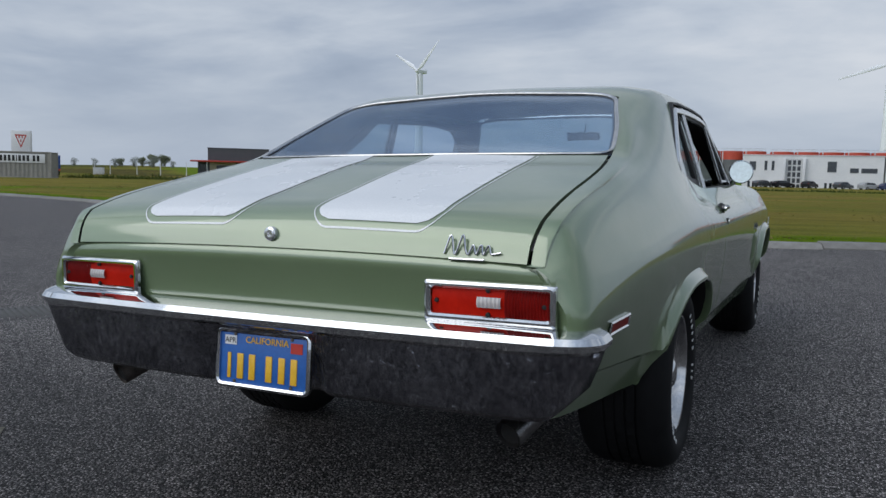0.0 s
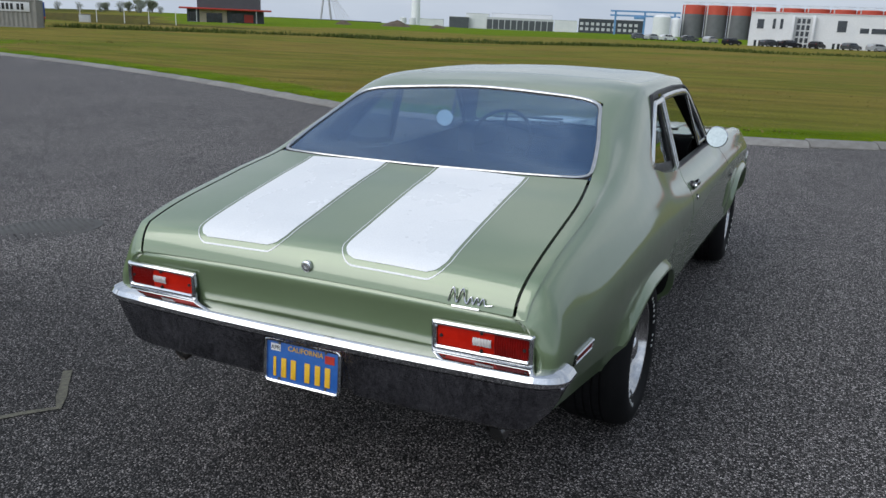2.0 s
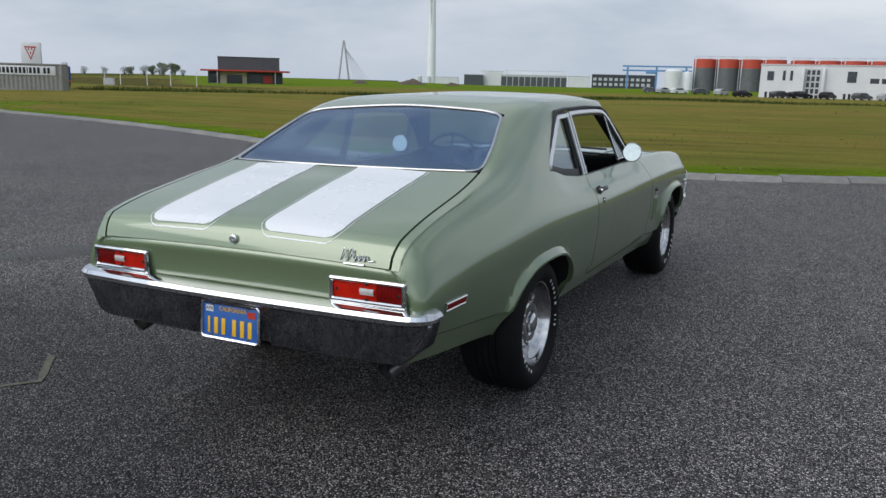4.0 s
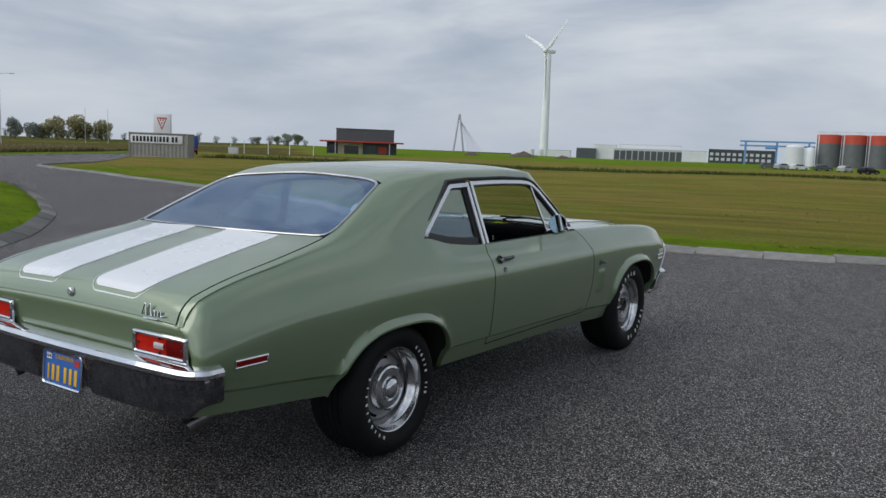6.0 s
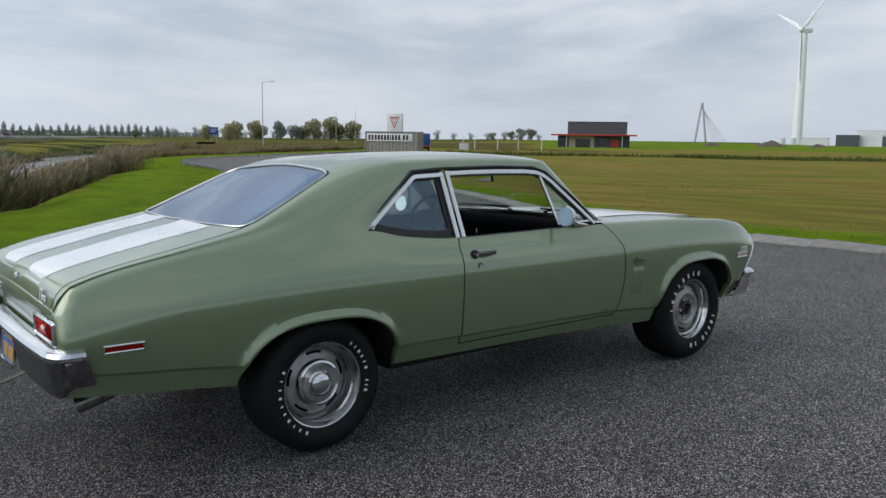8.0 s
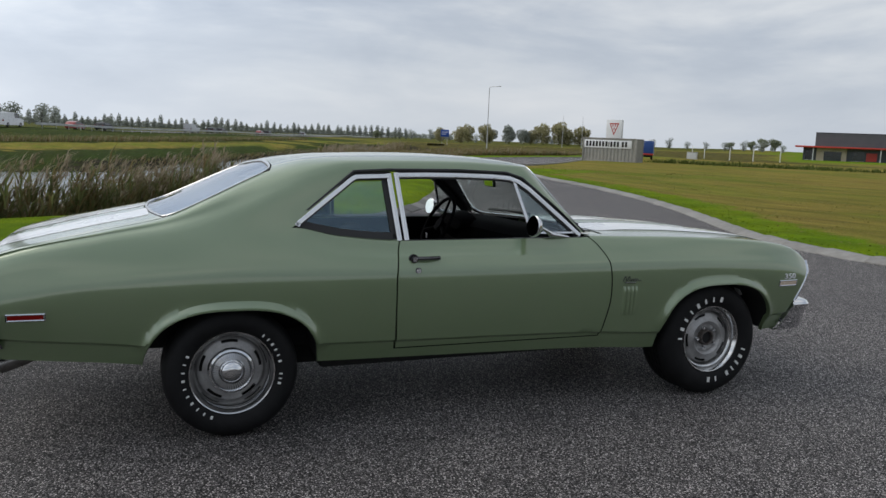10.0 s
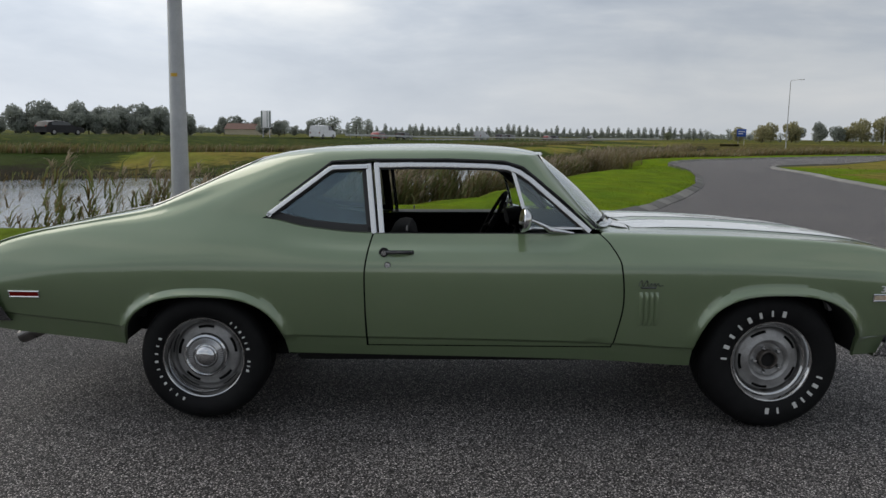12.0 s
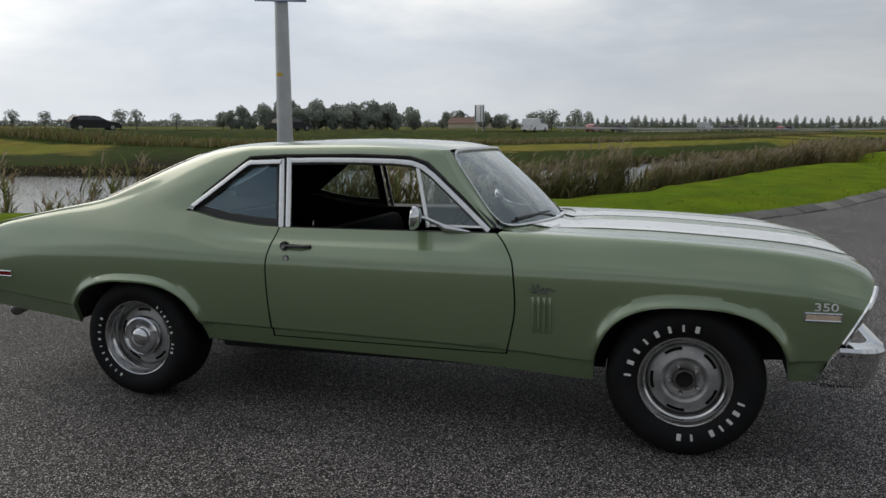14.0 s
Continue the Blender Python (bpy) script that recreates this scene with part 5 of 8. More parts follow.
# ---- door mirrors ----
for s in (1, -1):
    bm = bmesh.new()
    head = Vector((0.905, 1.555, 1.018)) if s > 0 else Vector((-0.812, 1.605, 1.006))
    add_tube(bm, [(s * 0.836, 1.82, 0.948), (s * 0.842, 1.77, 0.955), (s * 0.850, 1.70, 0.966), (s * 0.858, 1.67, 0.985), head + Vector((-s * 0.030, 0.055, -0.006)), head + Vector((-s * 0.02, 0.03, 0.0))], [0.006, 0.011, 0.016, 0.011, 0.008, 0.008], 10)
    mirror = part("door_mirror", bm, CHROME, DOORS[s], "round chrome door mirror")
    shellb = lathe([(0.0, 0.046), (0.025, 0.044), (0.046, 0.034), (0.057, 0.016), (0.060, 0.002), (0.056, -0.002)], 32, "Y")
    h = part("mirror_head", shellb, CHROME, mirror)
    h.matrix_basis = pose(*head, -6 if s > 0 else -9, 0, 7 if s > 0 else 12)
    g = part("mirror_glass", lathe([(0.0, 0.0), (0.055, 0.0)], 32, "Y"), MIRROR, mirror)
    g.matrix_basis = h.matrix_basis @ pose(0, -0.001, 0)

# ---- underside, cabin ----
# floor, rails and gearbox hang unseen to stop light crossing beneath the car
part("floor_pan", box((0, 1.36, 0.325), (1.50, 1.86, 0.10), 0.02), UNDER, car)
for s in (1, -1):
    # thin black strip under each sill, in place of the shade there
    part("pinch_weld", box((s * 0.775, 1.40, shell(0, 1.4)[2] + 0.005), (0.012, 1.96, 0.022), 0.002), UNDER, car)
    part("chassis_rail", box((s * 0.45, 1.3, 0.29), (0.09, 2.3, 0.10), 0.01), UNDER, car)
part("gearbox", box((0, 1.75, 0.28), (0.32, 0.7, 0.16), 0.04), UNDER, car)
part("fuel_tank", box((0, -0.72, 0.50), (1.0, 0.55, 0.16), 0.05), UNDER, car)
part("rear_axle", tube([(-0.70, 0, 0.325), (-0.12, 0, 0.325), (0, 0, 0.325), (0.12, 0, 0.325), (0.70, 0, 0.325)], [0.045, 0.05, 0.13, 0.05, 0.045], 16), UNDER, car)
part("front_crossmember", box((0, 2.82, 0.33), (1.2, 0.3, 0.10), 0.03), UNDER, car)
part("boot_floor", box((0, -0.72, 0.52), (1.45, 0.75, 0.05), 0.01), UNDER, car)
part("engine_bay", box((0, 2.85, 0.62), (1.05, 1.1, 0.44), 0.05), UNDER, car)
# inner panels that close the body behind its gaps
for s in (1, -1):
    part("inner_panel", grid_bm([[flip((shell(u, y, False)[0] - 0.045, y, shell(u, y, False)[2]), s) for u in lin(0.2, 4.9, 10)] for y in lin(0.45, 2.36, 24)]), VINYL, car, "black vinyl door and side lining")
    part("inner_panel", grid_bm([[flip((shell(u, y, False)[0] - 0.045, y, shell(u, y, False)[2]), s) for u in lin(2.5, 5.02, 8)] for y in lin(-0.40, 0.45, 12)]), VINYL, car, "black vinyl rear side lining")
for s in (1, -1):
    # dark trim inside the rear pillars
    part("pillar_trim", grid_bm([[flip((shell(u, sail_y(c, u))[0] - 0.020, sail_y(c, u) + 0.004, shell(u, sail_y(c, u))[2] - 0.012), s) for u in lin(5.05, 7, 8)] for c in lin(-0.34, WIN_REAR_Y - 0.004, 14)]), VINYL, car, "black vinyl pillar trim")
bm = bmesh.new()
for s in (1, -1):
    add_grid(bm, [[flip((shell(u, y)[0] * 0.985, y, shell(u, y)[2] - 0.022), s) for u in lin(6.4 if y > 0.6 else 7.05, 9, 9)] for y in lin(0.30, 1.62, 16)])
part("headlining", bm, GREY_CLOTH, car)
part("parcel_shelf", grid_bm([[(0.68 * k, y, 0.955 + 0.10 * (0.05 - y)) for k in lin(-1, 1, 9)] for y in lin(-0.36, 0.10, 5)]), VINYL, car)


def cushion(name, c, size, rot, parent, mat=VINYL):
    bm = add_box(bmesh.new(), (0, 0, 0), size, bevel=min(size) * 0.38)
    ob = part(name, bm, mat, parent)
    ob.matrix_basis = pose(*c) @ pose(0, 0, 0, rot)
    return ob


cushion("rear_seat_back", (0, 0.17, 0.70), (1.32, 0.16, 0.50), 14, car)
cushion("rear_seat", (0, 0.42, 0.56), (1.32, 0.50, 0.18), 4, car)
cushion("front_seat_back", (0, 0.98, 0.66), (1.34, 0.15, 0.50), 14, car)
cushion("front_seat", (0, 1.24, 0.55), (1.34, 0.52, 0.18), 4, car)
dash = part("dashboard", grid_bm([[(0.74 * k, y, z) for k in lin(-1, 1, 9)] for y, z in ((1.98, 0.955), (1.80, 0.965), (1.70, 0.950), (1.665, 0.915), (1.67, 0.80), (1.72, 0.62), (1.9, 0.5))]), VINYL, car, "black dashboard")
part("instrument_hood", tube([(-0.40, 1.60, 0.93), (-0.40, 1.72, 0.945)], 0.10, 24, flat=(0.19, 0.055)), VINYL, dash)
sw = part("steering_wheel", tube([(0.195 * math.cos(a), 0.195 * math.sin(a), 0) for a in lin(0, 2 * math.pi, 41)[:-1]], 0.012, 8, closed=True), VINYL, car, "thin black steering wheel")
sw.matrix_basis = pose(-0.37, 1.50, 0.915, 62, 0, 0)
hubw = bmesh.new()
add_tube(hubw, [(0, 0, -0.16), (0, 0, -0.01)], 0.03, 12)
add_tube(hubw, [(0, 0, -0.02), (0, 0, 0.0)], 0.045, 16)
for a in (-20, 90, 200):
    add_tube(hubw, [(0.02 * math.cos(radians(a)), 0.02 * math.sin(radians(a)), -0.02), (0.195 * math.cos(radians(a)), 0.195 * math.sin(radians(a)), 0.0)], 0.009, 6)
part("spokes", hubw, VINYL, sw)
rv = part("rear_view_mirror", box((0, 0, 0), (0.20, 0.02, 0.055), 0.009), BLACK, car, "black interior mirror")
rv.matrix_basis = pose(0.030, 1.700, 1.218, 8, 0, -8)
part("mirror_glass", box((0, -0.0108, 0), (0.185, 0.001, 0.043), 0.0), MIRROR, rv)
part("mirror_stem", tube([(0, 0.01, 0.0), (0, 0.05, 0.06)], 0.006, 8), CHROME, rv)
for s in (1, -1):
    part("lock_button", tube([(s * 0.775, 0.99, 0.95), (s * 0.775, 0.99, 0.975)], 0.005, 8), CHROME, DOORS[s])
    # bright grille edge and headlamp surround on the nose
    part("headlamp_surround", tube([flip((shell(u_at(NOSE_Y(z), z), NOSE_Y(z))[0] - 0.010, NOSE_Y(z) + 0.008, z), s) for z in lin(0.535, 0.770, 9)], 0.012, 8, flat=(0.016, 0.013)), CHROME, car, "bright grille surround")
    part("headlamp", lathe([(0.0, 0.03), (0.05, 0.024), (0.085, 0.01), (0.092, 0.0), (0.10, 0.004), (0.105, -0.01)], 32, "Y"), CLEAR_LENS, car).location = (s * 0.64, 3.50, 0.655)
part("grille", grid_bm([[(0.87 * k, NOSE_Y(z) - 0.03, z) for k in lin(-1, 1, 41)] for z in lin(0.52, 0.79, 12)]), BLACK, car, "black grille")
for z in lin(0.56, 0.75, 6):
    part("grille_bar", tube([(0.86 * k, NOSE_Y(z) - 0.012, z) for k in (-1, 0, 1)], 0.006, 6), BLACK, car)
part("front_valance", grid_bm([[(0.84 * k, y, z) for k in lin(-1, 1, 9)] for y, z in ((3.44, 0.53), (3.40, 0.42), (3.36, 0.33))]), PAINT, car)
# ---- ground ----
def lie(x, y):
    """Height of the road's surface: the crossfall and a shallow swell near the car, level farther off."""
    return 0.25 * math.tanh((0.0227 * x + 0.007 * y) / 0.25) - 0.020 - (0.0005 + 0.0145 * (y - 1.4)) * math.exp(-(x ** 2 + (y - 1.4) ** 2) / 8.0)


def smooth_line(pts, n):
    """A smooth plan line through points, n pieces a span."""
    out = []
    p = [pts[0]] + list(pts) + [pts[-1]]
    for i in range(1, len(p) - 2):
        for k in range(n):
            s = k / n
            out.append(tuple(0.5 * (2 * p[i][j] + (p[i + 1][j] - p[i - 1][j]) * s + (2 * p[i - 1][j] - 5 * p[i][j] + 4 * p[i + 1][j] - p[i + 2][j]) * s * s
                                    + (3 * p[i][j] - p[i - 1][j] - 3 * p[i + 1][j] + p[i + 2][j]) * s ** 3) for j in (0, 1)))
    return out + [tuple(pts[-1])]


NORTH_KERB = smooth_line([(41.7, 27.3), (20.8, 18.1), (10.4, 13.5), (5.7, 11.5), (2.7, 10.3), (1.2, 9.75), (-0.4, 9.45), (-2.2, 9.4), (-4.0, 9.5), (-5.7, 9.85), (-7.6, 10.6), (-9.8, 11.75), (-12.5, 13.15), (-16.6, 14.95), (-21.1, 16.5),
                          (-25.0, 17.6), (-29.2, 18.5), (-35.5, 20.2), (-41.0, 21.2), (-45.2, 22.6), (-48.5, 25.8), (-53.0, 31.0), (-58.0, 35.5), (-66.9, 42.5), (-81.0, 53.5), (-90.0, 61.5), (-100.0, 73.0)], 6)
SOUTH_KERB = smooth_line([(-112, 80), (-90, 58), (-79.5, 46), (-74.5, 40.5), (-69.5, 35), (-65, 30), (-61.5, 26.3), (-57.4, 22.4), (-54, 20), (-50, 18), (-45.8, 16.6), (-38, 15.2), (-31.2, 13.4), (-27, 12.05), (-24.1, 11.1), (-21.3, 9.95), (-19, 8.95), (-17.2, 8.15), (-15.6, 7.35), (-13.87, 6.5), (-12.2, 5.45), (-10.3, 4.15),
                          (-8.7, 2.75), (-6.9, 1.0), (-5.3, -0.4), (-4.1, -2.0), (-3.6, -4.2), (-3.5, -9.3), (-3.5, -46.6)], 6)
ROAD = NORTH_KERB + SOUTH_KERB + [(30, -45), (40, -8)]


def inside(x, y, poly):
    hit, n = False, len(poly)
    for i in range(n):
        (x1, y1), (x2, y2) = poly[i], poly[i - 1]
        if (y1 > y) != (y2 > y) and x < (x2 - x1) * (y - y1) / (y2 - y1) + x1:
            hit = not hit
    return hit


def far_from(x, y, line):
    best = 1e9
    for (x1, y1), (x2, y2) in zip(line, line[1:]):
        dx, dy = x2 - x1, y2 - y1
        t = min(1, max(0, ((x - x1) * dx + (y - y1) * dy) / (dx * dx + dy * dy + 1e-12)))
        best = min(best, math.hypot(x - x1 - t * dx, y - y1 - t * dy))
    return best


# the ditch: its near and far water edges
NEAR_EDGE = smooth_line([(8, -140), (0, -70), (-6.3, -30), (-8.3, -16), (-8.9, -9.5), (-9.8, -6.8), (-11.2, -4.6), (-12.8, -2.6), (-15.8, -0.6), (-20, 1.4), (-28.7, 4.8), (-41.7, 10.1), (-56, 15.3), (-76, 24), (-110, 37), (-180, 62)], 5)
FAR_EDGE = smooth_line([(-14, -140), (-22, -70), (-30.5, -34), (-35, -19), (-41, -11), (-52, -1), (-64, 5.5), (-84, 15), (-116, 28), (-182, 54)], 5)
DITCH_POLY = NEAR_EDGE + FAR_EDGE[::-1]


def banks(x, y):
    """Metres from the near and the far water's edge, negative over the water."""
    a, b = far_from(x, y, NEAR_EDGE), far_from(x, y, FAR_EDGE)
    return (-a, -b) if inside(x, y, DITCH_POLY) else (a, b)


def bank(x, y):
    a, b = banks(x, y)
    return a if abs(a) < abs(b) else b


WATER_Z = -1.25
# the raised main road beyond it
HIGHWAY = smooth_line([(30, -190), (-20, -95), (-58, -48), (-100, -26), (-150, -6), (-215, 24), (-330, 75), (-520, 150), (-900, 290), (-1700, 560)], 5)


def relief(x, y):
    z = lie(x, y) + 0.066
    d = math.hypot(x, y)
    if d < 400:
        z += 0.05 * noise.noise((x * 0.11, y * 0.11, 3.0)) * smoothstep(6, 30, d) + 0.35 * noise.noise((x * 0.012, y * 0.012, 7.0)) * smoothstep(60, 160, d)
    z += 1.3 * smoothstep(140, 330, y)
    if y > 200 and d < 900:
        # a low green dike far behind the showroom
        z += 1.5 * math.exp(-((0.649 * (x + 400) - 0.761 * (y - 280)) / 34) ** 2) * smoothstep(-470, -400, x) * (1 - smoothstep(-250, -190, x))
    if -110 < x < 45 and -45 < y < 80:
        # the soil lies low against the kerb stones, and the mown verge swells behind its kerb
        ds, dn = far_from(x, y, SOUTH_KERB), far_from(x, y, NORTH_KERB)
        z -= 0.08 * (1 - smoothstep(0.0, 0.5, min(ds, dn)))
        if ds < dn and x > -60:
            z += 0.10 * smoothstep(0.35, 2.6, ds)
    if x < 30 and d < 1200:
        near, far = banks(x, y)
        if abs(near) <= abs(far) and near < 4:
            z += (WATER_Z - 0.7 - z) * (1 - smoothstep(-2.2, 2.6, near))
        elif far < 13:
            z += (WATER_Z - 0.7 - z) * (1 - smoothstep(-2.2, 2.0, far)) + min(0.0, WATER_Z + 0.55 - z) * (1 - smoothstep(1.0, 12, far)) * smoothstep(-2.2, 2.0, far)
        h = far_from(x, y, HIGHWAY)
        z += (0.55 + 0.6 * (1 - smoothstep(60, 180, d))) * (1 - smoothstep(7, 20, h))
    return z


pts, seen = [], set()


def put(x, y):
    key = (round(x, 2), round(y, 2))
    if key not in seen:
        seen.add(key)
        pts.append(key)


kerb_edges = []
for line in (NORTH_KERB, SOUTH_KERB):
    for a, b in zip(line, line[1:]):
        n = max(1, int(math.dist(a, b) / 1.0))
        prev = None
        for k in range(n + 1):
            q = (round(a[0] + (b[0] - a[0]) * k / n, 2), round(a[1] + (b[1] - a[1]) * k / n, 2))
            put(*q)
            if prev and prev != q:
                kerb_edges.append((prev, q))
            prev = q
for step, r in ((1.4, 34), (2.6, 90), (9, 260), (40, 900), (250, 4500)):
    inner = {34: 0, 90: 34, 260: 90, 900: 260, 4500: 900}[r]
    n = int(r / step)
    for i in range(-n, n + 1):
        for j in range(-n, n + 1):
            x, y = i * step + random.uniform(-0.3, 0.3) * step, j * step + random.uniform(-0.3, 0.3) * step
            cx, cy = (x + 18, y) if r < 900 else (x, y)
            if not (max(abs(cx), abs(cy)) <= r and max(abs(cx), abs(cy)) > inner):
                continue
            if r <= 90 and (far_from(x, y, NORTH_KERB) < 0.5 or far_from(x, y, SOUTH_KERB) < 0.5):
                continue
            put(x, y)
index = {p: i for i, p in enumerate(pts)}
cdt = geometry.delaunay_2d_cdt([Vector(p) for p in pts], [(index[a], index[b]) for a, b in kerb_edges], [], 0, 1e-5)
verts2, faces2 = cdt[0], cdt[2]
road_f, ground_f = [], []
for f in faces2:
    cx, cy = sum(verts2[i].x for i in f) / len(f), sum(verts2[i].y for i in f) / len(f)
    (road_f if inside(cx, cy, ROAD) else ground_f).append(f)


def sheet(name, faces, height, mats, pick=None):
    used = sorted({i for f in faces for i in f})
    back = {v: k for k, v in enumerate(used)}
    me = bpy.data.meshes.new(name)
    me.from_pydata([(verts2[i].x, verts2[i].y, height(verts2[i].x, verts2[i].y)) for i in used], [], [[back[i] for i in f] for f in faces])
    for m in mats:
        me.materials.append(m)
    for p in me.polygons:
        p.use_smooth = True
        if pick:
            p.material_index = pick(p.center.x, p.center.y)
        if p.normal.z < 0:
            p.flip()
    return new(name, me)


def cover(x, y):
    """Weights of mown verge, shade-darkened bank and reed stubble; the rest is rough meadow."""
    if y > 120 and -420 < x < 60 and y > -1.02 * x:
        return (smoothstep(170, 200, y), 0, 0) if x > -110 else (0.8, 0, 0)
    if abs(x) > 300 or abs(y) > 300:
        return (0, 0.52, 0) if x < -200 else (0.45, 0.2, 0)
    dn, ds = far_from(x, y, NORTH_KERB), far_from(x, y, SOUTH_KERB)
    if dn < ds:
        return ((1 - smoothstep(0.6, 3.0, dn)) * (1 if x > -45 else 0.4), 0.42 * smoothstep(75, 110, -x), 0)
    near, far = banks(x, y)
    if abs(far) < abs(near):
        if far < 32:
            return (0.42 * smoothstep(5, 8, far) * (1 - smoothstep(11.5, 13.5, far)), 1 - smoothstep(4.5, 9, far) + smoothstep(13.5, 15, far) * (1 - 0.4 * smoothstep(18, 30, far)), 1 - smoothstep(0.2, 2.4, far))
        return (0, 0.62, 0)
    wide = 4.5 + 14 * smoothstep(-46, -34, x)
    return (smoothstep(1.4, 2.6, near) * (1 - smoothstep(wide - 1.5, wide + 1.5, ds)), 0, max(1 - smoothstep(0.4, 2.2, near), 0.5 * smoothstep(wide, wide + 2, ds)))


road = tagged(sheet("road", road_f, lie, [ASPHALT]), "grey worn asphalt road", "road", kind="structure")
ground = tagged(sheet("ground", ground_f, relief, [GROUND]), "rough brown-green meadow with mown verges", "ground", kind="structure")
weights = ground.data.attributes.new("cover", "FLOAT_COLOR", "POINT")
weights.data.foreach_set("color", [v for p in ground.data.vertices for v in (*cover(p.co.x, p.co.y), 1.0)])
# ---- more materials ----
REED = leaf_mat("dry_reed", (0.125, 0.098, 0.042), (0.235, 0.180, 0.084))
REED_GREEN = leaf_mat("green_reed", (0.10, 0.13, 0.045), (0.20, 0.21, 0.085))
PLUME = leaf_mat("reed_plume", (0.23, 0.185, 0.13), (0.37, 0.31, 0.225))
TALL_GREEN = leaf_mat("tall_grass_blades", (0.050, 0.075, 0.014), (0.095, 0.120, 0.026))
BLADE = leaf_mat("meadow_blades", (0.150, 0.160, 0.030), (0.260, 0.205, 0.065))
TURF = leaf_mat("turf_blades", (0.095, 0.165, 0.005), (0.150, 0.200, 0.010))
WATER = water_mat()
BARK = simple("bark", (0.045, 0.038, 0.030), (0.085, 0.072, 0.058), 0.9, 0, 6, 0.01, fine=30)
# distance haze is put into these leaf colours, most in the last
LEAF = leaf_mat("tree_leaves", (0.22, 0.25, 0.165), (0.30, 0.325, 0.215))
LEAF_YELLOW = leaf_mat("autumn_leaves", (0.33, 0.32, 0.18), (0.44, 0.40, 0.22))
LEAF_HAZED = leaf_mat("hazed_far_leaves", (0.290, 0.320, 0.285), (0.360, 0.385, 0.340))
CORRUGATED = simple("weathered_container_paint", (0.23, 0.225, 0.20), (0.30, 0.29, 0.26), 0.6, 0, 2, 0.002, fine=20)
GREY_CLAD = simple("slate_grey_cladding", (0.075, 0.085, 0.095), (0.095, 0.105, 0.115), 0.45, 0.2, 0.4, fine=6)
DARK_CLAD = simple("dark_cladding", (0.035, 0.042, 0.055), (0.050, 0.058, 0.072), 0.4, 0.1, 0.4, fine=6)
SILO_GREY = simple("silo_grey", (0.115, 0.120, 0.128), (0.150, 0.155, 0.162), 0.55, 0.2, 0.5, fine=5)
SILO_RED = simple("silo_red", (0.46, 0.055, 0.030), (0.56, 0.075, 0.040), 0.5, 0, 0.5, fine=5)
WHITE_WALL = simple("white_render_wall", (0.66, 0.68, 0.70), (0.76, 0.77, 0.78), 0.7, 0, 0.3, fine=4)
PALE_WALL = simple("pale_grey_wall", (0.48, 0.50, 0.51), (0.58, 0.59, 0.60), 0.7, 0, 0.3, fine=4)
BEIGE = simple("beige_surround", (0.44, 0.38, 0.28), (0.54, 0.47, 0.36), 0.7, 0, 1, fine=8)
DARK_GLASS = simple("dark_window_glass", (0.014, 0.018, 0.022), (0.030, 0.036, 0.042), 0.10, 0, 1, fine=5, rough_var=0.05, spec=0.8)
TURBINE = simple("turbine_white", (0.82, 0.84, 0.87), (0.88, 0.89, 0.91), 0.45, 0, 0.1, fine=1)
SIGN_BLUE = simple("sign_blue", (0.012, 0.065, 0.34), (0.016, 0.085, 0.40), 0.4, 0, 4, fine=30)
TRAILER_BLUE = simple("tarpaulin_blue", (0.010, 0.050, 0.22), (0.018, 0.075, 0.28), 0.5, 0, 1, fine=12)
BOTTLE_GREEN = simple("dark_green_enamel", (0.010, 0.045, 0.030), (0.016, 0.060, 0.040), 0.4, 0, 4, fine=30)
YELLOW_P = simple("machine_yellow", (0.60, 0.34, 0.02), (0.68, 0.42, 0.04), 0.45, 0, 2, fine=20)
STEEL_BLUE = simple("gantry_blue", (0.10, 0.25, 0.48), (0.14, 0.30, 0.54), 0.5, 0, 1, fine=6)
IRON = simple("cast_iron", (0.065, 0.064, 0.062), (0.12, 0.117, 0.112), 0.7, 0.3, 12, 0.002, fine=90)
MARKING = simple("worn_yellowish_paint", (0.058, 0.056, 0.046), (0.15, 0.143, 0.105), 0.9, 0, 60, 0.003, fine=90)
BRICK_RED = simple("red_roof_tiles", (0.13, 0.07, 0.055), (0.18, 0.10, 0.08), 0.8, 0, 1, fine=6)
HIGHWAY_MAT = simple("far_asphalt", (0.10, 0.10, 0.10), (0.15, 0.15, 0.15), 0.85, 0, 0.2, fine=3)
SOIL = simple("dug_earth", (0.075, 0.058, 0.04), (0.13, 0.10, 0.072), 0.95, 0, 0.6, 0.03, fine=5)


def level(x, y):
    return lie(x, y)


# ---- kerbs: each stone is its own piece ----
def stone_mesh(prof, joint, deep, mat):
    """A metre of sloping concrete kerb with its ends worn down to the joint."""
    bm = bmesh.new()
    rows = [[(a, p, z) for p, z in prof] for a in (-0.493, joint - 0.493, 0.493 - joint, 0.493)]
    for k in (0, 3):
        rows[k] = [(x, p * 0.97 + 0.004, z - deep) for x, p, z in rows[k]]
    vs = add_grid(bm, rows)
    bm.faces.new(vs[0])
    bm.faces.new(vs[-1][::-1])
    bmesh.ops.recalc_face_normals(bm, faces=bm.faces)
    me = bpy.data.meshes.new("kerb_stone")
    bm.to_mesh(me)
    bm.free()
    me.materials.append(mat)
    return me


STONE = stone_mesh([(0.0, -0.16), (0.0, 0.010), (0.008, 0.018), (0.12, 0.076), (0.135, 0.083), (0.295, 0.090), (0.305, 0.084), (0.305, -0.16)], 0.006, 0.006, KERB)
SLOPE_STONE = stone_mesh([(0.0, -0.16), (0.0, 0.014), (0.010, 0.024), (0.15, 0.075), (0.285, 0.112), (0.300, 0.112), (0.306, 0.100), (0.306, -0.16)], 0.020, 0.035, DARK_KERB)


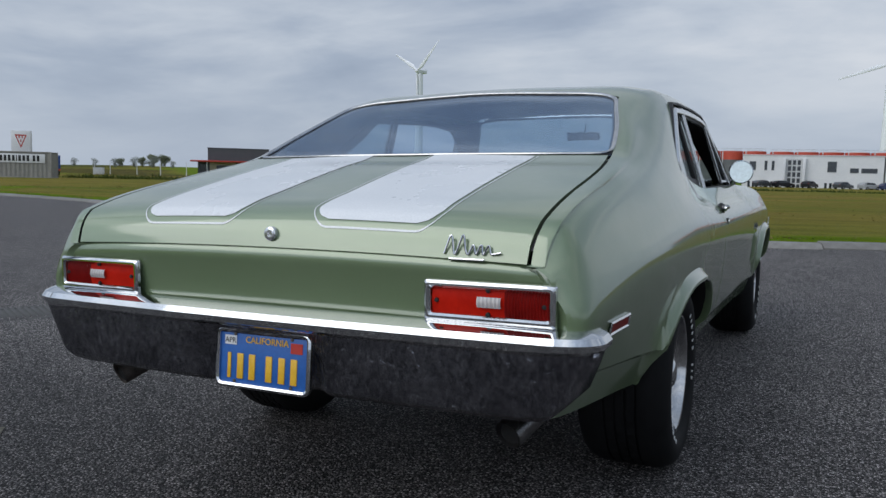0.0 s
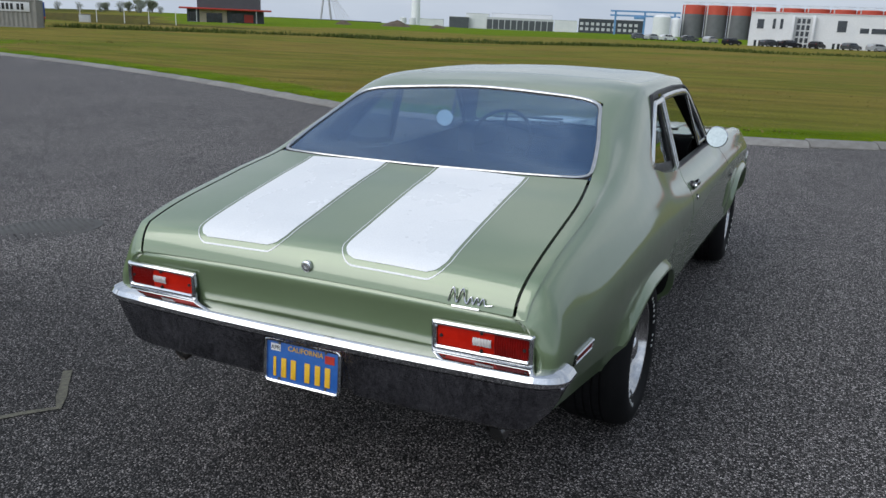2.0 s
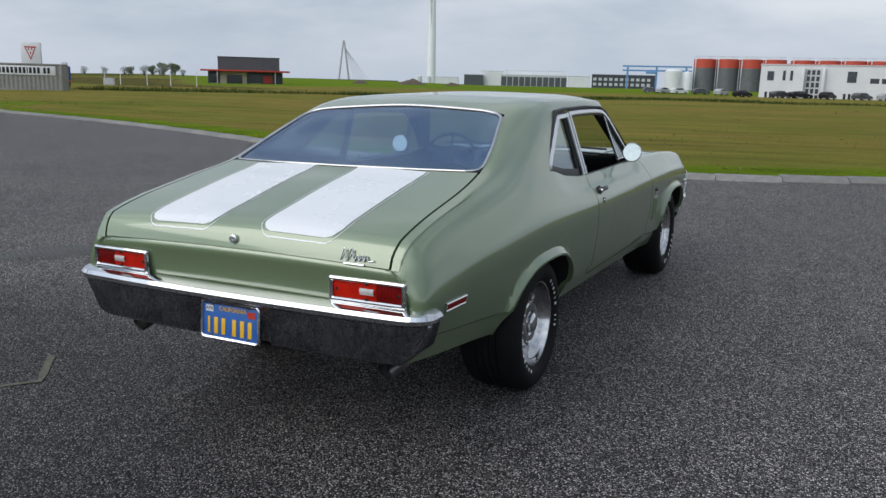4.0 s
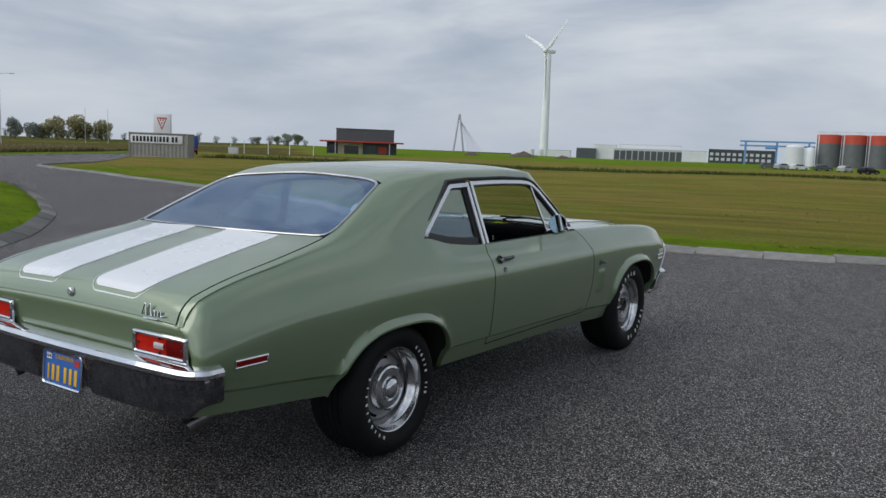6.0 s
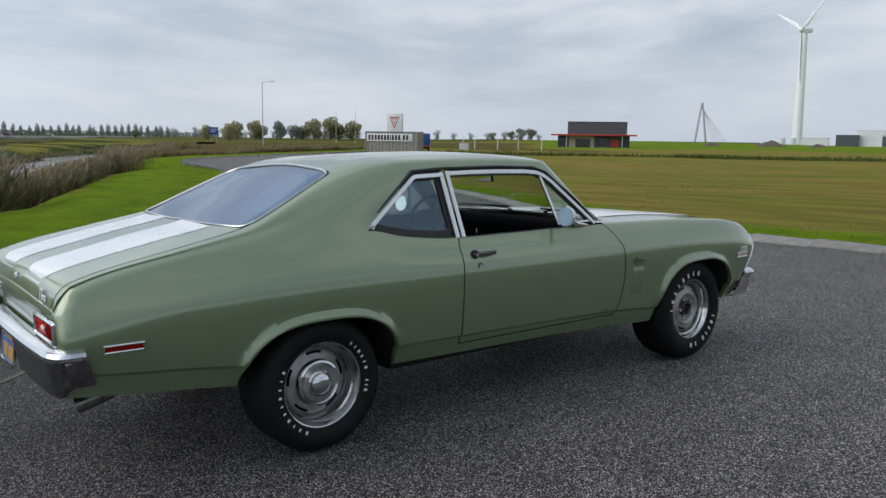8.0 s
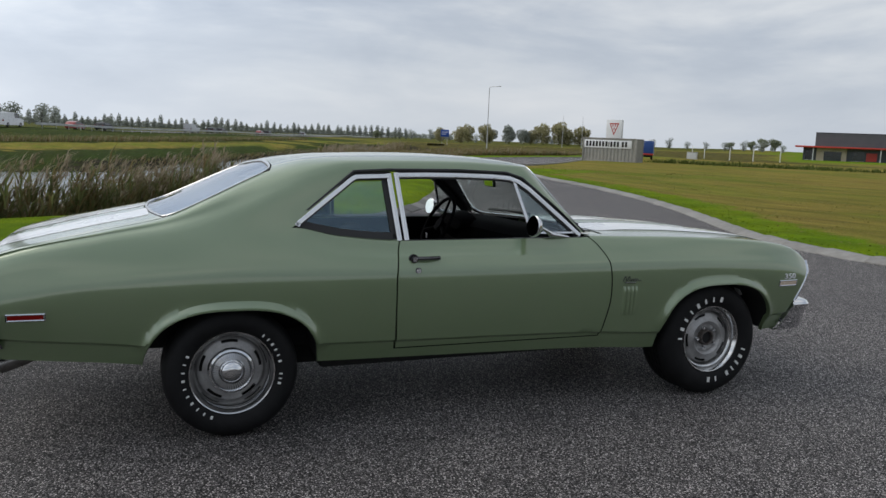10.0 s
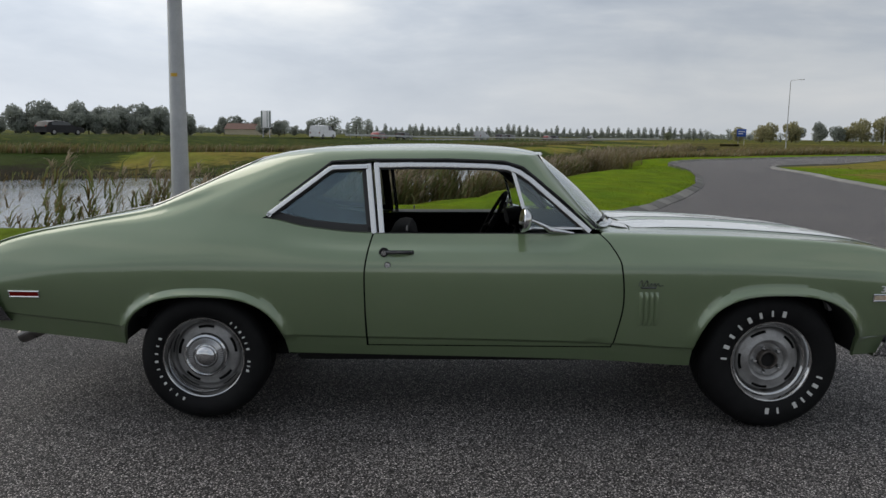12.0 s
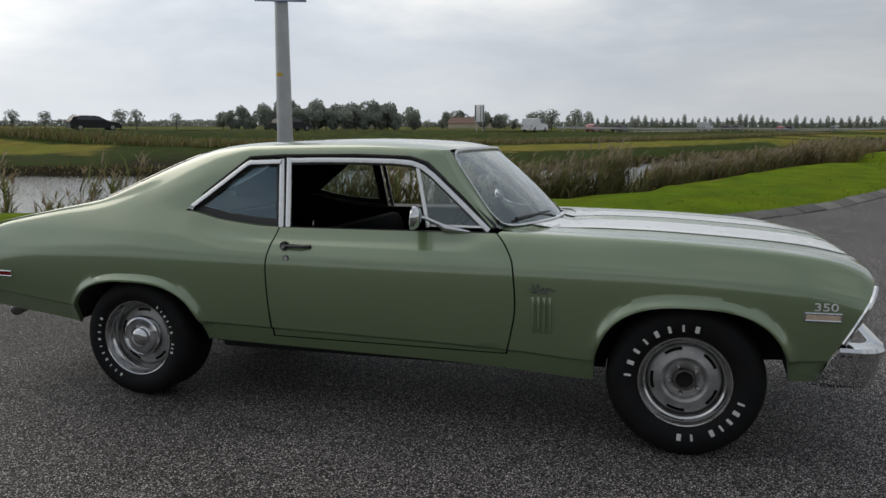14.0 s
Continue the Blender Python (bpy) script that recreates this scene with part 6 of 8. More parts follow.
def lay_kerb(name, line, side, keep, label, stone):
    root = tagged(new(name), label, "kerb", kind="structure")
    run, here = 0.0, 0.5
    for a, b in zip(line, line[1:]):
        d = math.dist(a, b)
        while here <= run + d:
            k = (here - run) / d
            x, y = a[0] + (b[0] - a[0]) * k, a[1] + (b[1] - a[1]) * k
            if keep(x, y):
                yaw = math.degrees(math.atan2(b[1] - a[1], b[0] - a[0]))
                ob = new("kerb_stone", stone)
                ob.parent = root
                ob.matrix_basis = pose(x, y, lie(x, y) + random.uniform(-0.010, 0.004), random.uniform(-0.9, 0.9), random.uniform(-0.5, 0.5), yaw + (0 if side > 0 else 180) + random.uniform(-0.8, 0.8))
                ob.scale.x = random.choice((1.0, 1.0, 0.985, 0.955)) if stone is SLOPE_STONE else 1.0
            here += 1.0
        run += d


# ---- drain cover and paint marks on the road ----
cover = thing("manhole_cover", "worn oval cast-iron drain cover set in the asphalt", "manhole cover", pose(-4.03, 0.98, lie(-4.03, 0.98), 0.4, -1.3, 62))
bm = bmesh.new()
outer = [(0.46 * math.cos(a), 0.30 * math.sin(a)) for a in lin(0, 2 * math.pi, 49)[:-1]]
inner = [(0.40 * math.cos(a), 0.24 * math.sin(a)) for a in lin(0, 2 * math.pi, 49)[:-1]]
add_grid(bm, [[(x, y, z) for x, y in ring] for ring, z in ((outer, -0.02), (outer, 0.005), (inner, 0.006), (inner, -0.02))], closed_u=True)
part("frame_ring", bm, IRON, cover)
bm = bmesh.new()
bm.faces.new([bm.verts.new((x, y, 0.002)) for x, y in inner])
part("plate", bm, IRON, cover, smooth=False)
for k in range(-8, 9):
    x = k * 0.045
    w = 0.235 * math.sqrt(max(0.02, 1 - (x / 0.41) ** 2))
    part("rib", box((x, 0, 0.005), (0.024, 2 * w, 0.008), 0.002), IRON, cover)
for name, pts, w in (("paint_mark", [(-1.52, -1.29), (-1.43, -1.16), (-1.34, -1.06), (-1.42, -0.98), (-1.50, -0.90), (-1.62, -0.78)], 0.024),):
    rows = []
    for i, (x, y) in enumerate(pts):
        a, b = Vector(pts[max(i - 1, 0)]), Vector(pts[min(i + 1, len(pts) - 1)])
        t = (b - a).normalized()
        ww = w * random.uniform(0.6, 1.0)
        rows.append([(x - t.y * ww * s, y + t.x * ww * s, lie(x, y) + 0.003) for s in (-1, 0, 1)])
    bm = grid_bm(rows)
    tagged(finish(name, bm, MARKING), "faded yellowish surveyor's paint mark on asphalt", "paint mark")

# ---- street name post ----
POST = TILTED @ Vector((-4.72, -1.89, 0))
post = thing("street_name_post", "grey galvanised steel column carrying a blue street sign", "post", pose(POST.x, POST.y, level(POST.x, POST.y) + 0.06))
part("column", lathe([(0.0, 6.2), (0.062, 6.2), (0.070, 5.0), (0.080, 3.2), (0.090, 2.2), (0.100, 1.2), (0.104, 0.0), (0.104, -0.4)], 32, "Z"), GALV, post)
sign = part("sign_plate", box((0, 0, 0), (0.62, 0.012, 0.17), 0.004), SIGN_BLUE, post, "blue enamel street sign with white edge")
sign.matrix_basis = pose(0.0, 0, 3.12, 0, 0, 112) @ pose(0.0, -0.105, 0)
rows = [[(sx * (0.302 - g), -0.0075, sz * (0.077 - g)) for sx, sz in ((1, 1), (-1, 1), (-1, -1), (1, -1))] for g in (0.0, 0.008)]
bm = bmesh.new()
add_grid(bm, rows, closed_u=True)
part("sign_border", bm, WHITE_P, sign, smooth=False)
for k in range(10):
    part("sign_bar", box((-0.20 + 0.042 * k, -0.0075, -0.006), (0.026, 0.003, 0.052 if k % 3 else 0.075), 0.001), WHITE_P, sign)
for z in (3.07, 3.17):
    part("clamp", lathe([(0.086, z - 0.012), (0.09, z - 0.012), (0.09, z + 0.012), (0.086, z + 0.012)], 24, "Z"), GALV, post)
part("sticker", grid_bm([[(0.094 * math.cos(a), 0.094 * math.sin(a), z) for a in lin(radians(-30), radians(20), 5)] for z in (2.15, 2.19)]), YELLOW_P, post, "small yellow sticker")
rows = [[(0.1055 * math.cos(a), 0.1055 * math.sin(a), z) for a in lin(radians(-40), radians(25), 6)] for z in (0.55, 0.57, 1.10, 1.12)]
part("access_door", grid_bm(rows), GALV, post, "narrow access door")

# ---- lamp posts ----
def lamp_post(name, x, y, h, yaw, base=None, arm=1.6):
    p = thing(name, "tall slim galvanised street lamp with a short arm", "street lamp", pose(x, y, (level(x, y) if base is None else base) + 0.05, 0, 0, yaw), "street lamps along the road")
    part("column", tube([(0, 0, -0.3), (0, 0, 0.4), (0, 0, h * 0.6), (0, 0, h - 0.25), (0.12, 0, h - 0.06), (0.35, 0, h)], [0.10, 0.09, 0.07, 0.055, 0.05, 0.045], 12), GALV, p)
    part("arm", tube([(0.3, 0, h - 0.01), (arm, 0, h + 0.05)], 0.035, 8), GALV, p)
    part("lamp_head", add_box(bmesh.new(), (arm + 0.3, 0, h + 0.04), (0.75, 0.24, 0.11), bevel=0.03), PALE_WALL, p)
    return p


lamp_post("street_lamp", -122.7, 58.2, 11.1, 35)
lamp_post("street_lamp", -212, 125.2, 9.4, 150, 0.6)
lamp_post("street_lamp", -209, 130.4, 9.4, 150, 0.6)


# ---- sign container, trailer, cabinet ----
def container():
    a, yaw = Vector((-71.4, 46.3)), 38.0
    root = thing("shipping_container", "weathered grey corrugated shipping container with a company sign", "container", pose(a.x, a.y, level(a.x, a.y) + 0.03, 0, 0, yaw))
    L, W, H = 6.06, 2.44, 2.59
    rows = []
    n = 60
    pts = []
    for k in range(n):
        x = 0.08 + (L - 0.16) * k / (n - 1)
        pts.append((x, 0.0 if (k // 2) % 2 else 0.045))
    rows = [[(x, y, z) for x, y in pts] for z in (0.14, H - 0.12)]
    part("side_wall", grid_bm(rows), CORRUGATED, root, smooth=False)
    part("side_wall", grid_bm([[(x, W - y, z) for x, y in pts] for z in (0.14, H - 0.12)]), CORRUGATED, root, smooth=False)
    for x in (0.03, L - 0.03):
        ends = [(y, 0.0 if (k // 2) % 2 else 0.04) for k, y in enumerate(lin(0.08, W - 0.08, 24))]
        part("end_wall", grid_bm([[(x + (o if x < 1 else -o), y, z) for y, o in ends] for z in (0.14, H - 0.12)]), CORRUGATED, root, smooth=False)
    part("roof", box((L / 2, W / 2, H - 0.05), (L - 0.1, W - 0.1, 0.05), 0.01), CORRUGATED, root)
    part("floor", box((L / 2, W / 2, 0.08), (L, W, 0.14), 0.02), CORRUGATED, root)
    for y in (0.0, W):
        for z in (0.08, H - 0.06):
            part("rail", box((L / 2, y, z), (L, 0.07, 0.13), 0.01), CORRUGATED, root)
        for x in (0.04, L - 0.04):
            part("corner_post", box((x, y, H / 2), (0.13, 0.13, H), 0.015), CORRUGATED, root)
    board = part("sign_board", box((2.85, -0.05, 1.93), (5.35, 0.04, 0.86), 0.01), WHITE_P, root, "white company sign with black bars")
    x = 0.36
    for k in range(13):
        w = 0.13 if k == 7 else 0.30
        if k == 11:
            x += 0.18
        part("sign_bar", box((x + w / 2, -0.075, 1.94), (w * 0.80, 0.012, 0.56), 0.005), BLACK, board)
        x += w + 0.065
    return root


box_root = container()
logo = thing("logo_box", "white sign box with a red triangular emblem on the container", "sign", box_root.matrix_world @ pose(3.2, 0.9, 2.60))
part("case", box((0, 0, 1.0), (1.75, 0.5, 2.0), 0.02), WHITE_P, logo)
tri = [Vector((-0.55, 0, 1.62)), Vector((0.55, 0, 1.62)), Vector((0.0, 0, 0.30))]
mid = sum(tri, Vector()) / 3
bm = bmesh.new()
add_grid(bm, [[Vector((p.x, -0.262, p.z)) for p in tri], [Vector((mid.x + (p.x - mid.x) * 0.72, -0.262, mid.z + (p.z - mid.z) * 0.72)) for p in tri]], closed_u=True)
part("emblem", bm, RED_P, logo, "red triangle outline", smooth=False)
for x, z in ((-0.15, 1.38), (0.13, 1.38), (0.0, 1.02)):
    part("emblem_bar", box((x, -0.262, z), (0.10, 0.012, 0.24)), RED_P, logo)

trailer = thing("box_trailer", "blue tarpaulin trailer with a red skirt and white cross", "trailer", pose(-88.5, 66.8, level(-88, 66) + 0.05, 0, 0, 52))
part("tarpaulin", box((0, 2.0, 1.75), (2.5, 4.2, 1.75), 0.05), TRAILER_BLUE, trailer)
part("skirt", box((0, 2.0, 0.78), (2.5, 4.2, 0.22), 0.03), RED_P, trailer)
part("chassis", box((0, 2.0, 0.52), (1.9, 4.0, 0.30), 0.02), UNDER, trailer)
for s in (-1, 1):
    part("emblem_bar", add_box(bmesh.new(), (-0.35, -0.11, 2.22), (0.75, 0.012, 0.11), Matrix.Rotation(radians(38 * s), 3, "Y")), WHITE_P, trailer)
    for y in (1.4, 2.6):
        part("wheel", tube([(s * 0.9, y, 0.42), (s * 1.15, y, 0.42)], 0.42, 20), RUBBER, trailer)
cab = thing("utility_cabinet", "small pale concrete utility cabinet on grass", "cabinet", pose(-104.4, 88.1, level(-104, 88) + 0.05, 0, 0, 40))
part("body", box((0, 0, 0.6), (1.6, 0.9, 1.2), 0.03), PALE_WALL, cab)
part("roof", box((0, 0, 1.25), (1.7, 1.0, 0.1), 0.03), CONCRETE, cab)


# ---- buildings ----
def windows(parent, holes, y=-0.02, mat=None):
    for x, z, w, h in holes:
        win = part("window", box((x, y + 0.03, z), (w, 0.06, h), 0.0), mat or DARK_GLASS, parent, "", False)
        part("window_frame", box((x, y - 0.01, z - h / 2), (w + 0.1, 0.06, 0.07)), PALE_WALL, win)


def building(name, label, x, y, yaw, w, d, h, mat, base=None, roof=None, category="building"):
    """A block whose front runs along its own x, from its left end."""
    z = 0.9 if base is None else base
    b = thing(name, label, category, pose(x, y, z, 0, 0, yaw))
    part("wall", box((w / 2, d / 2, h / 2 - 1.5), (w, d, h + 3.0), 0.02), mat, b, smooth=False)
    part("roof", box((w / 2, d / 2, h + 0.06), (w + 0.2, d + 0.2, 0.24), 0.02), roof or PALE_WALL, b)
    return b


# dark showroom with a red canopy
sy = math.degrees(math.atan2(192.42 - 180.95, -153.14 + 166.56))
show = building("showroom", "dark grey showroom with a red flat canopy and beige entrance", -165.6, 180.4, sy, 18.0, 14, 7.9, GREY_CLAD, -0.3, DARK_CLAD)
part("lower_wall", box((8.0, -1.2, 1.9), (21.5, 3.4, 4.4), 0.02), DARK_CLAD, show, smooth=False)
canopy = part("canopy", box((8.0, -3.2, 3.95), (25.5, 6.0, 0.45), 0.05), RED_P, show, "red flat canopy")
part("entrance_surround", box((4.5, -3.0, 1.7), (7.6, 0.5, 4.0), 0.02), BEIGE, show)
part("door", box((4.8, -3.28, 1.3), (4.4, 0.1, 3.0)), DARK_GLASS, show)
windows(show, [(-1.0, 1.6, 2.2, 2.6), (11.0, 1.6, 3.0, 2.4)], -2.95)
part("red_panel", box((14.4, -2.95, 1.6), (2.6, 0.1, 2.2)), RED_P, show)
for x in (0.0, 16.5):
    part("column", tube([(x, -5.8, -1.0), (x, -5.8, 3.8)], 0.15, 10), GALV, show)

# white office with parking
off = building("office_building", "long white two-storey office with narrow dark windows", -14.3, 177.2, 1.6, 26.6, 14, 7.2, WHITE_WALL, -0.15)
part("parapet", box((13.3, 0.05, 7.35), (26.7, 0.2, 0.3), 0.02), RED_P, off)
windows(off, [(2.0, 5.0, 1.3, 1.9), (4.6, 5.1, 0.55, 2.0), (6.0, 5.1, 0.55, 2.0), (17.2, 5.0, 1.7, 2.2), (21.3, 4.3, 1.6, 1.0), (24.0, 4.3, 2.9, 1.0), (1.4, 1.0, 0.5, 1.5), (2.3, 1.0, 0.5, 1.5), (4.6, 0.9, 0.55, 1.8), (5.9, 0.7, 0.55, 2.2), (7.2, 0.7, 0.55, 2.2), (16.2, 0.9, 0.5, 1.6), (17.1, 0.9, 0.5, 1.6), (25.0, 1.0, 2.0, 0.8)], -0.02)
part("entrance_recess", box((10.1, -0.03, 3.3), (3.3, 0.12, 6.6)), PALE_WALL, off)
for r in range(5):
    for c in range(3):
        part("window", box((9.2 + 0.9 * c, -0.10, 0.8 + 1.25 * r), (0.6, 0.06, 0.95)), DARK_GLASS, off)
part("entrance_fin", box((8.2, -0.5, 3.2), (0.5, 1.2, 7.0), 0.03), WHITE_WALL, off)
part("entrance_fin", box((12.0, -0.5, 3.2), (0.5, 1.2, 7.0), 0.03), WHITE_WALL, off)
off2 = building("office_wing", "white rendered office wing beside the long office", 12.6, 178.2, 1.6, 9.5, 12, 6.9, WHITE_WALL, -0.15)
windows(off2, [(3.2, 3.2, 2.6, 0.9), (3.0, 1.0, 2.6, 1.0), (7.0, 1.0, 3.6, 0.7)], -0.02)


def silo(x, y, r, h, base):
    s = thing("silo", "grey steel storage silo with an orange-red top band", "silo", pose(x, y, base), "silos beside the office")
    part("shell", lathe([(r, -2), (r, h * 0.36), (r * 1.004, h * 0.36), (r * 1.004, h * 0.37), (r, h * 0.37), (r, h * 0.74)], 40, "Z"), SILO_GREY, s)
    part("top_band", lathe([(r * 1.003, h * 0.74), (r * 1.003, h), (r * 0.97, h + 0.05)], 40, "Z"), SILO_RED, s)
    part("roof", lathe([(r * 0.97, h + 0.05), (r * 0.5, h + 0.7), (0.0, h + 1.0)], 40, "Z"), PALE_WALL, s)
    part("railing", lathe([(r * 0.96, h + 0.9), (r * 0.965, h + 0.9), (r * 0.965, h + 0.97), (r * 0.96, h + 0.97)], 40, "Z"), GALV, s)
    part("ladder", box((-r * 0.72, -r * 0.72, h * 0.5), (0.35, 0.35, h), 0.02), GALV, s)
    return s


for k in range(4):
    silo(-43.0 + 7.5 * k, 289.5 + 0.9 * k, 3.72, 11.4, 0.8)
for k in range(6):
    silo(-12.0 + 7.8 * k, 296 + 0.5 * k, 3.8, 11.4, 0.8)
red_hall = building("storage_hall", "long grey hall with a red roof band", 26, 268, 1.0, 55, 24, 10.0, SILO_GREY, 0.5, SILO_RED)
part("roof_band", box((27.5, -0.05, 9.2), (55.1, 0.2, 2.0)), SILO_RED, red_hall)
# tanks and pipe bridge
for x, y, r, h in ((-52.2, 283, 2.9, 7.2), (-47.6, 284, 1.6, 6.4)):
    t = thing("storage_tank", "white upright storage tank", "tank", pose(x, y, 0.6))
    part("shell", lathe([(r, -2), (r, h), (r * 0.7, h + 0.6), (0, h + 0.9)], 32, "Z"), WHITE_WALL, t)
gantry = thing("gantry_crane", "pale blue overhead gantry crane", "crane", pose(-75, 310, 0.5, 0, 0, 8))
for x in (0, 11, 22):
    part("leg", box((x, 0, 4.5), (0.7, 0.7, 10)), STEEL_BLUE, gantry)
for z in (8.0, 9.6):
    part("beam", box((11, 0, z), (26, 0.8, 0.6)), STEEL_BLUE, gantry)
part("hoist", box((9, 0, 7.3), (4, 1.4, 1.0), 0.1), STEEL_BLUE, gantry)


# far industrial row, seen side by side
def far_block(name, label, x0, y0, x1, y1, h, mat, base, strips=0, rows=0, win=None, d=18):
    w = math.dist((x0, y0), (x1, y1))
    b = building(name, label, x0, y0, math.degrees(math.atan2(y1 - y0, x1 - x0)), w, d, h, mat, base)
    for k in range(strips):
        part("panel", box((w * (k + 0.5) / strips, -0.08, h * 0.45), (w / strips * 0.86, 0.1, h * 0.8)), win or GREY_CLAD, b)
    for r in range(rows):
        for c in range(int(w / 3.2)):
            part("window", box((1.8 + 3.2 * c, -0.06, h * (0.3 + 0.36 * r)), (1.9, 0.1, h * 0.2)), win or DARK_GLASS, b)
    return b


far_block("warehouse", "low white far-off warehouse", -227, 441, -214, 447, 5.0, WHITE_WALL, 0.6)
far_block("warehouse", "low grey far-off warehouse", -211, 449, -200, 453.5, 6.6, GREY_CLAD, 1.0, 4)
far_block("warehouse", "tall white far-off warehouse", -203, 456, -190, 461, 9.0, WHITE_WALL, 1.0)
far_block("production_hall", "long pale hall with grey panelled front", -190, 458, -152, 472, 7.0, PALE_WALL, 1.0, 11, d=30)
far_block("production_hall", "white far-off hall with a mono-pitch roof", -196, 480, -160, 494, 10.0, WHITE_WALL, 1.0, d=20)
far_block("production_hall", "white far-off block with a round emblem", -151.5, 472.4, -138.5, 476.6, 7.0, WHITE_WALL, 1.0)
far_block("office_block", "dark far-off office with rows of pale windows", -137.6, 476.7, -101, 486.5, 8.4, DARK_CLAD, 1.2, 0, 2, PALE_WALL)
for x, y in ((-238, 440), (-232.5, 442)):
    t = thing("storage_tank", "white upright storage tank far away", "tank", pose(x, y, 0.5))
    part("shell", lathe([(2.0, -1), (2.0, 5.2), (0, 5.8)], 24, "Z"), WHITE_WALL, t)


# ---- wind turbines ----
def turbine(x, y, base, h, blade, yaw, turn, label):
    t = thing("wind_turbine", label, "wind turbine", pose(x, y, base, 0, 0, yaw), "wind turbines on the horizon")
    part("tower", lathe([(3.4, -2), (3.3, 2), (2.7, h * 0.5), (1.9, h - 1.5), (0, h - 1.5)], 32, "Z"), TURBINE, t)
    part("nacelle", add_box(bmesh.new(), (0, 1.6, h), (3.0, 7.5, 3.0), bevel=0.8), TURBINE, t)
    hub = part("rotor_hub", lathe([(0.0, -4.6), (0.9, -4.2), (1.5, -3.2), (1.6, -2.2), (1.4, -1.8)], 24, "Y"), TURBINE, t)
    hub.location = (0, 0, h)
    for k in range(3):
        a = radians(turn + 120 * k)
        rows = []
        for f, c, th in ((0.0, 1.2, 1.1), (0.06, 1.3, 1.0), (0.2, 3.2, 0.8), (0.45, 2.4, 0.5), (0.75, 1.6, 0.3), (0.97, 0.8, 0.15), (1.0, 0.15, 0.05)):
            r = 1.2 + f * blade
            tw = radians(18 * (1 - f))
            ring = []
            for m in range(10):
                w = 2 * math.pi * m / 10
                u, v = c / 2 * math.cos(w) + 0.25 * c, th / 2 * math.sin(w)
                u, v = u * math.cos(tw) - v * math.sin(tw), u * math.sin(tw) + v * math.cos(tw)
                ring.append((u, -3.0 + v, r))
            rows.append(ring)
        bm = bmesh.new()
        vs = add_grid(bm, rows, closed_u=True)
        bm.faces.new(vs[-1])
        bmesh.ops.recalc_face_normals(bm, faces=bm.faces)
        b = part("blade", bm, TURBINE, hub)
        b.matrix_basis = Matrix.Rotation(a, 4, "Y")
    return t


turbine(-271.5, 520.5, 1.2, 76.5, 33, -30, 56, "white three-bladed wind turbine on a tapered tower")
turbine(40, 646, 1.0, 87, 36, 14, -108, "white three-bladed wind turbine, farther away")

# ---- cable-stayed bridge far off ----
br = thing("cable_bridge", "far cable-stayed bridge with a slender grey A-shaped pylon", "bridge", pose(-664, 993, 0.0, 0, 0, 35))
for s in (-1, 1):
    part("pylon_leg", tube([(s * 8, 0, 0), (s * 1.0, 0, 56), (s * 0.6, 0, 60)], [1.6, 1.2, 0.8], 8), GALV, br)
part("deck", box((0, 0, 3.5), (160, 12, 1.6)), GREY_CLAD, br)
for k in range(6):
    part("stay_cable", tube([(0, 0, 57 - k), (16 + 4 * k, 0, 4)], 0.22, 6), GALV, br)

# ---- parked and passing vehicles ----
def car_paint(name, c):
    return simple(name, c, tuple(v * 1.15 for v in c), 0.3, 0.2, 3, coat=0.6, fine=60)


CAR_PAINTS = {"black": simple("black_car_paint", (0.006, 0.006, 0.008), (0.010, 0.010, 0.013), 0.4, 0, 3, fine=60, spec=0.3), "silver": car_paint("silver_car_paint", (0.36, 0.37, 0.38)), "white": car_paint("white_car_paint", (0.62, 0.63, 0.64)),
              "red": car_paint("red_car_paint", (0.20, 0.018, 0.016)), "blue": car_paint("blue_car_paint", (0.020, 0.035, 0.10)), "grey": car_paint("grey_car_paint", (0.055, 0.06, 0.065))}


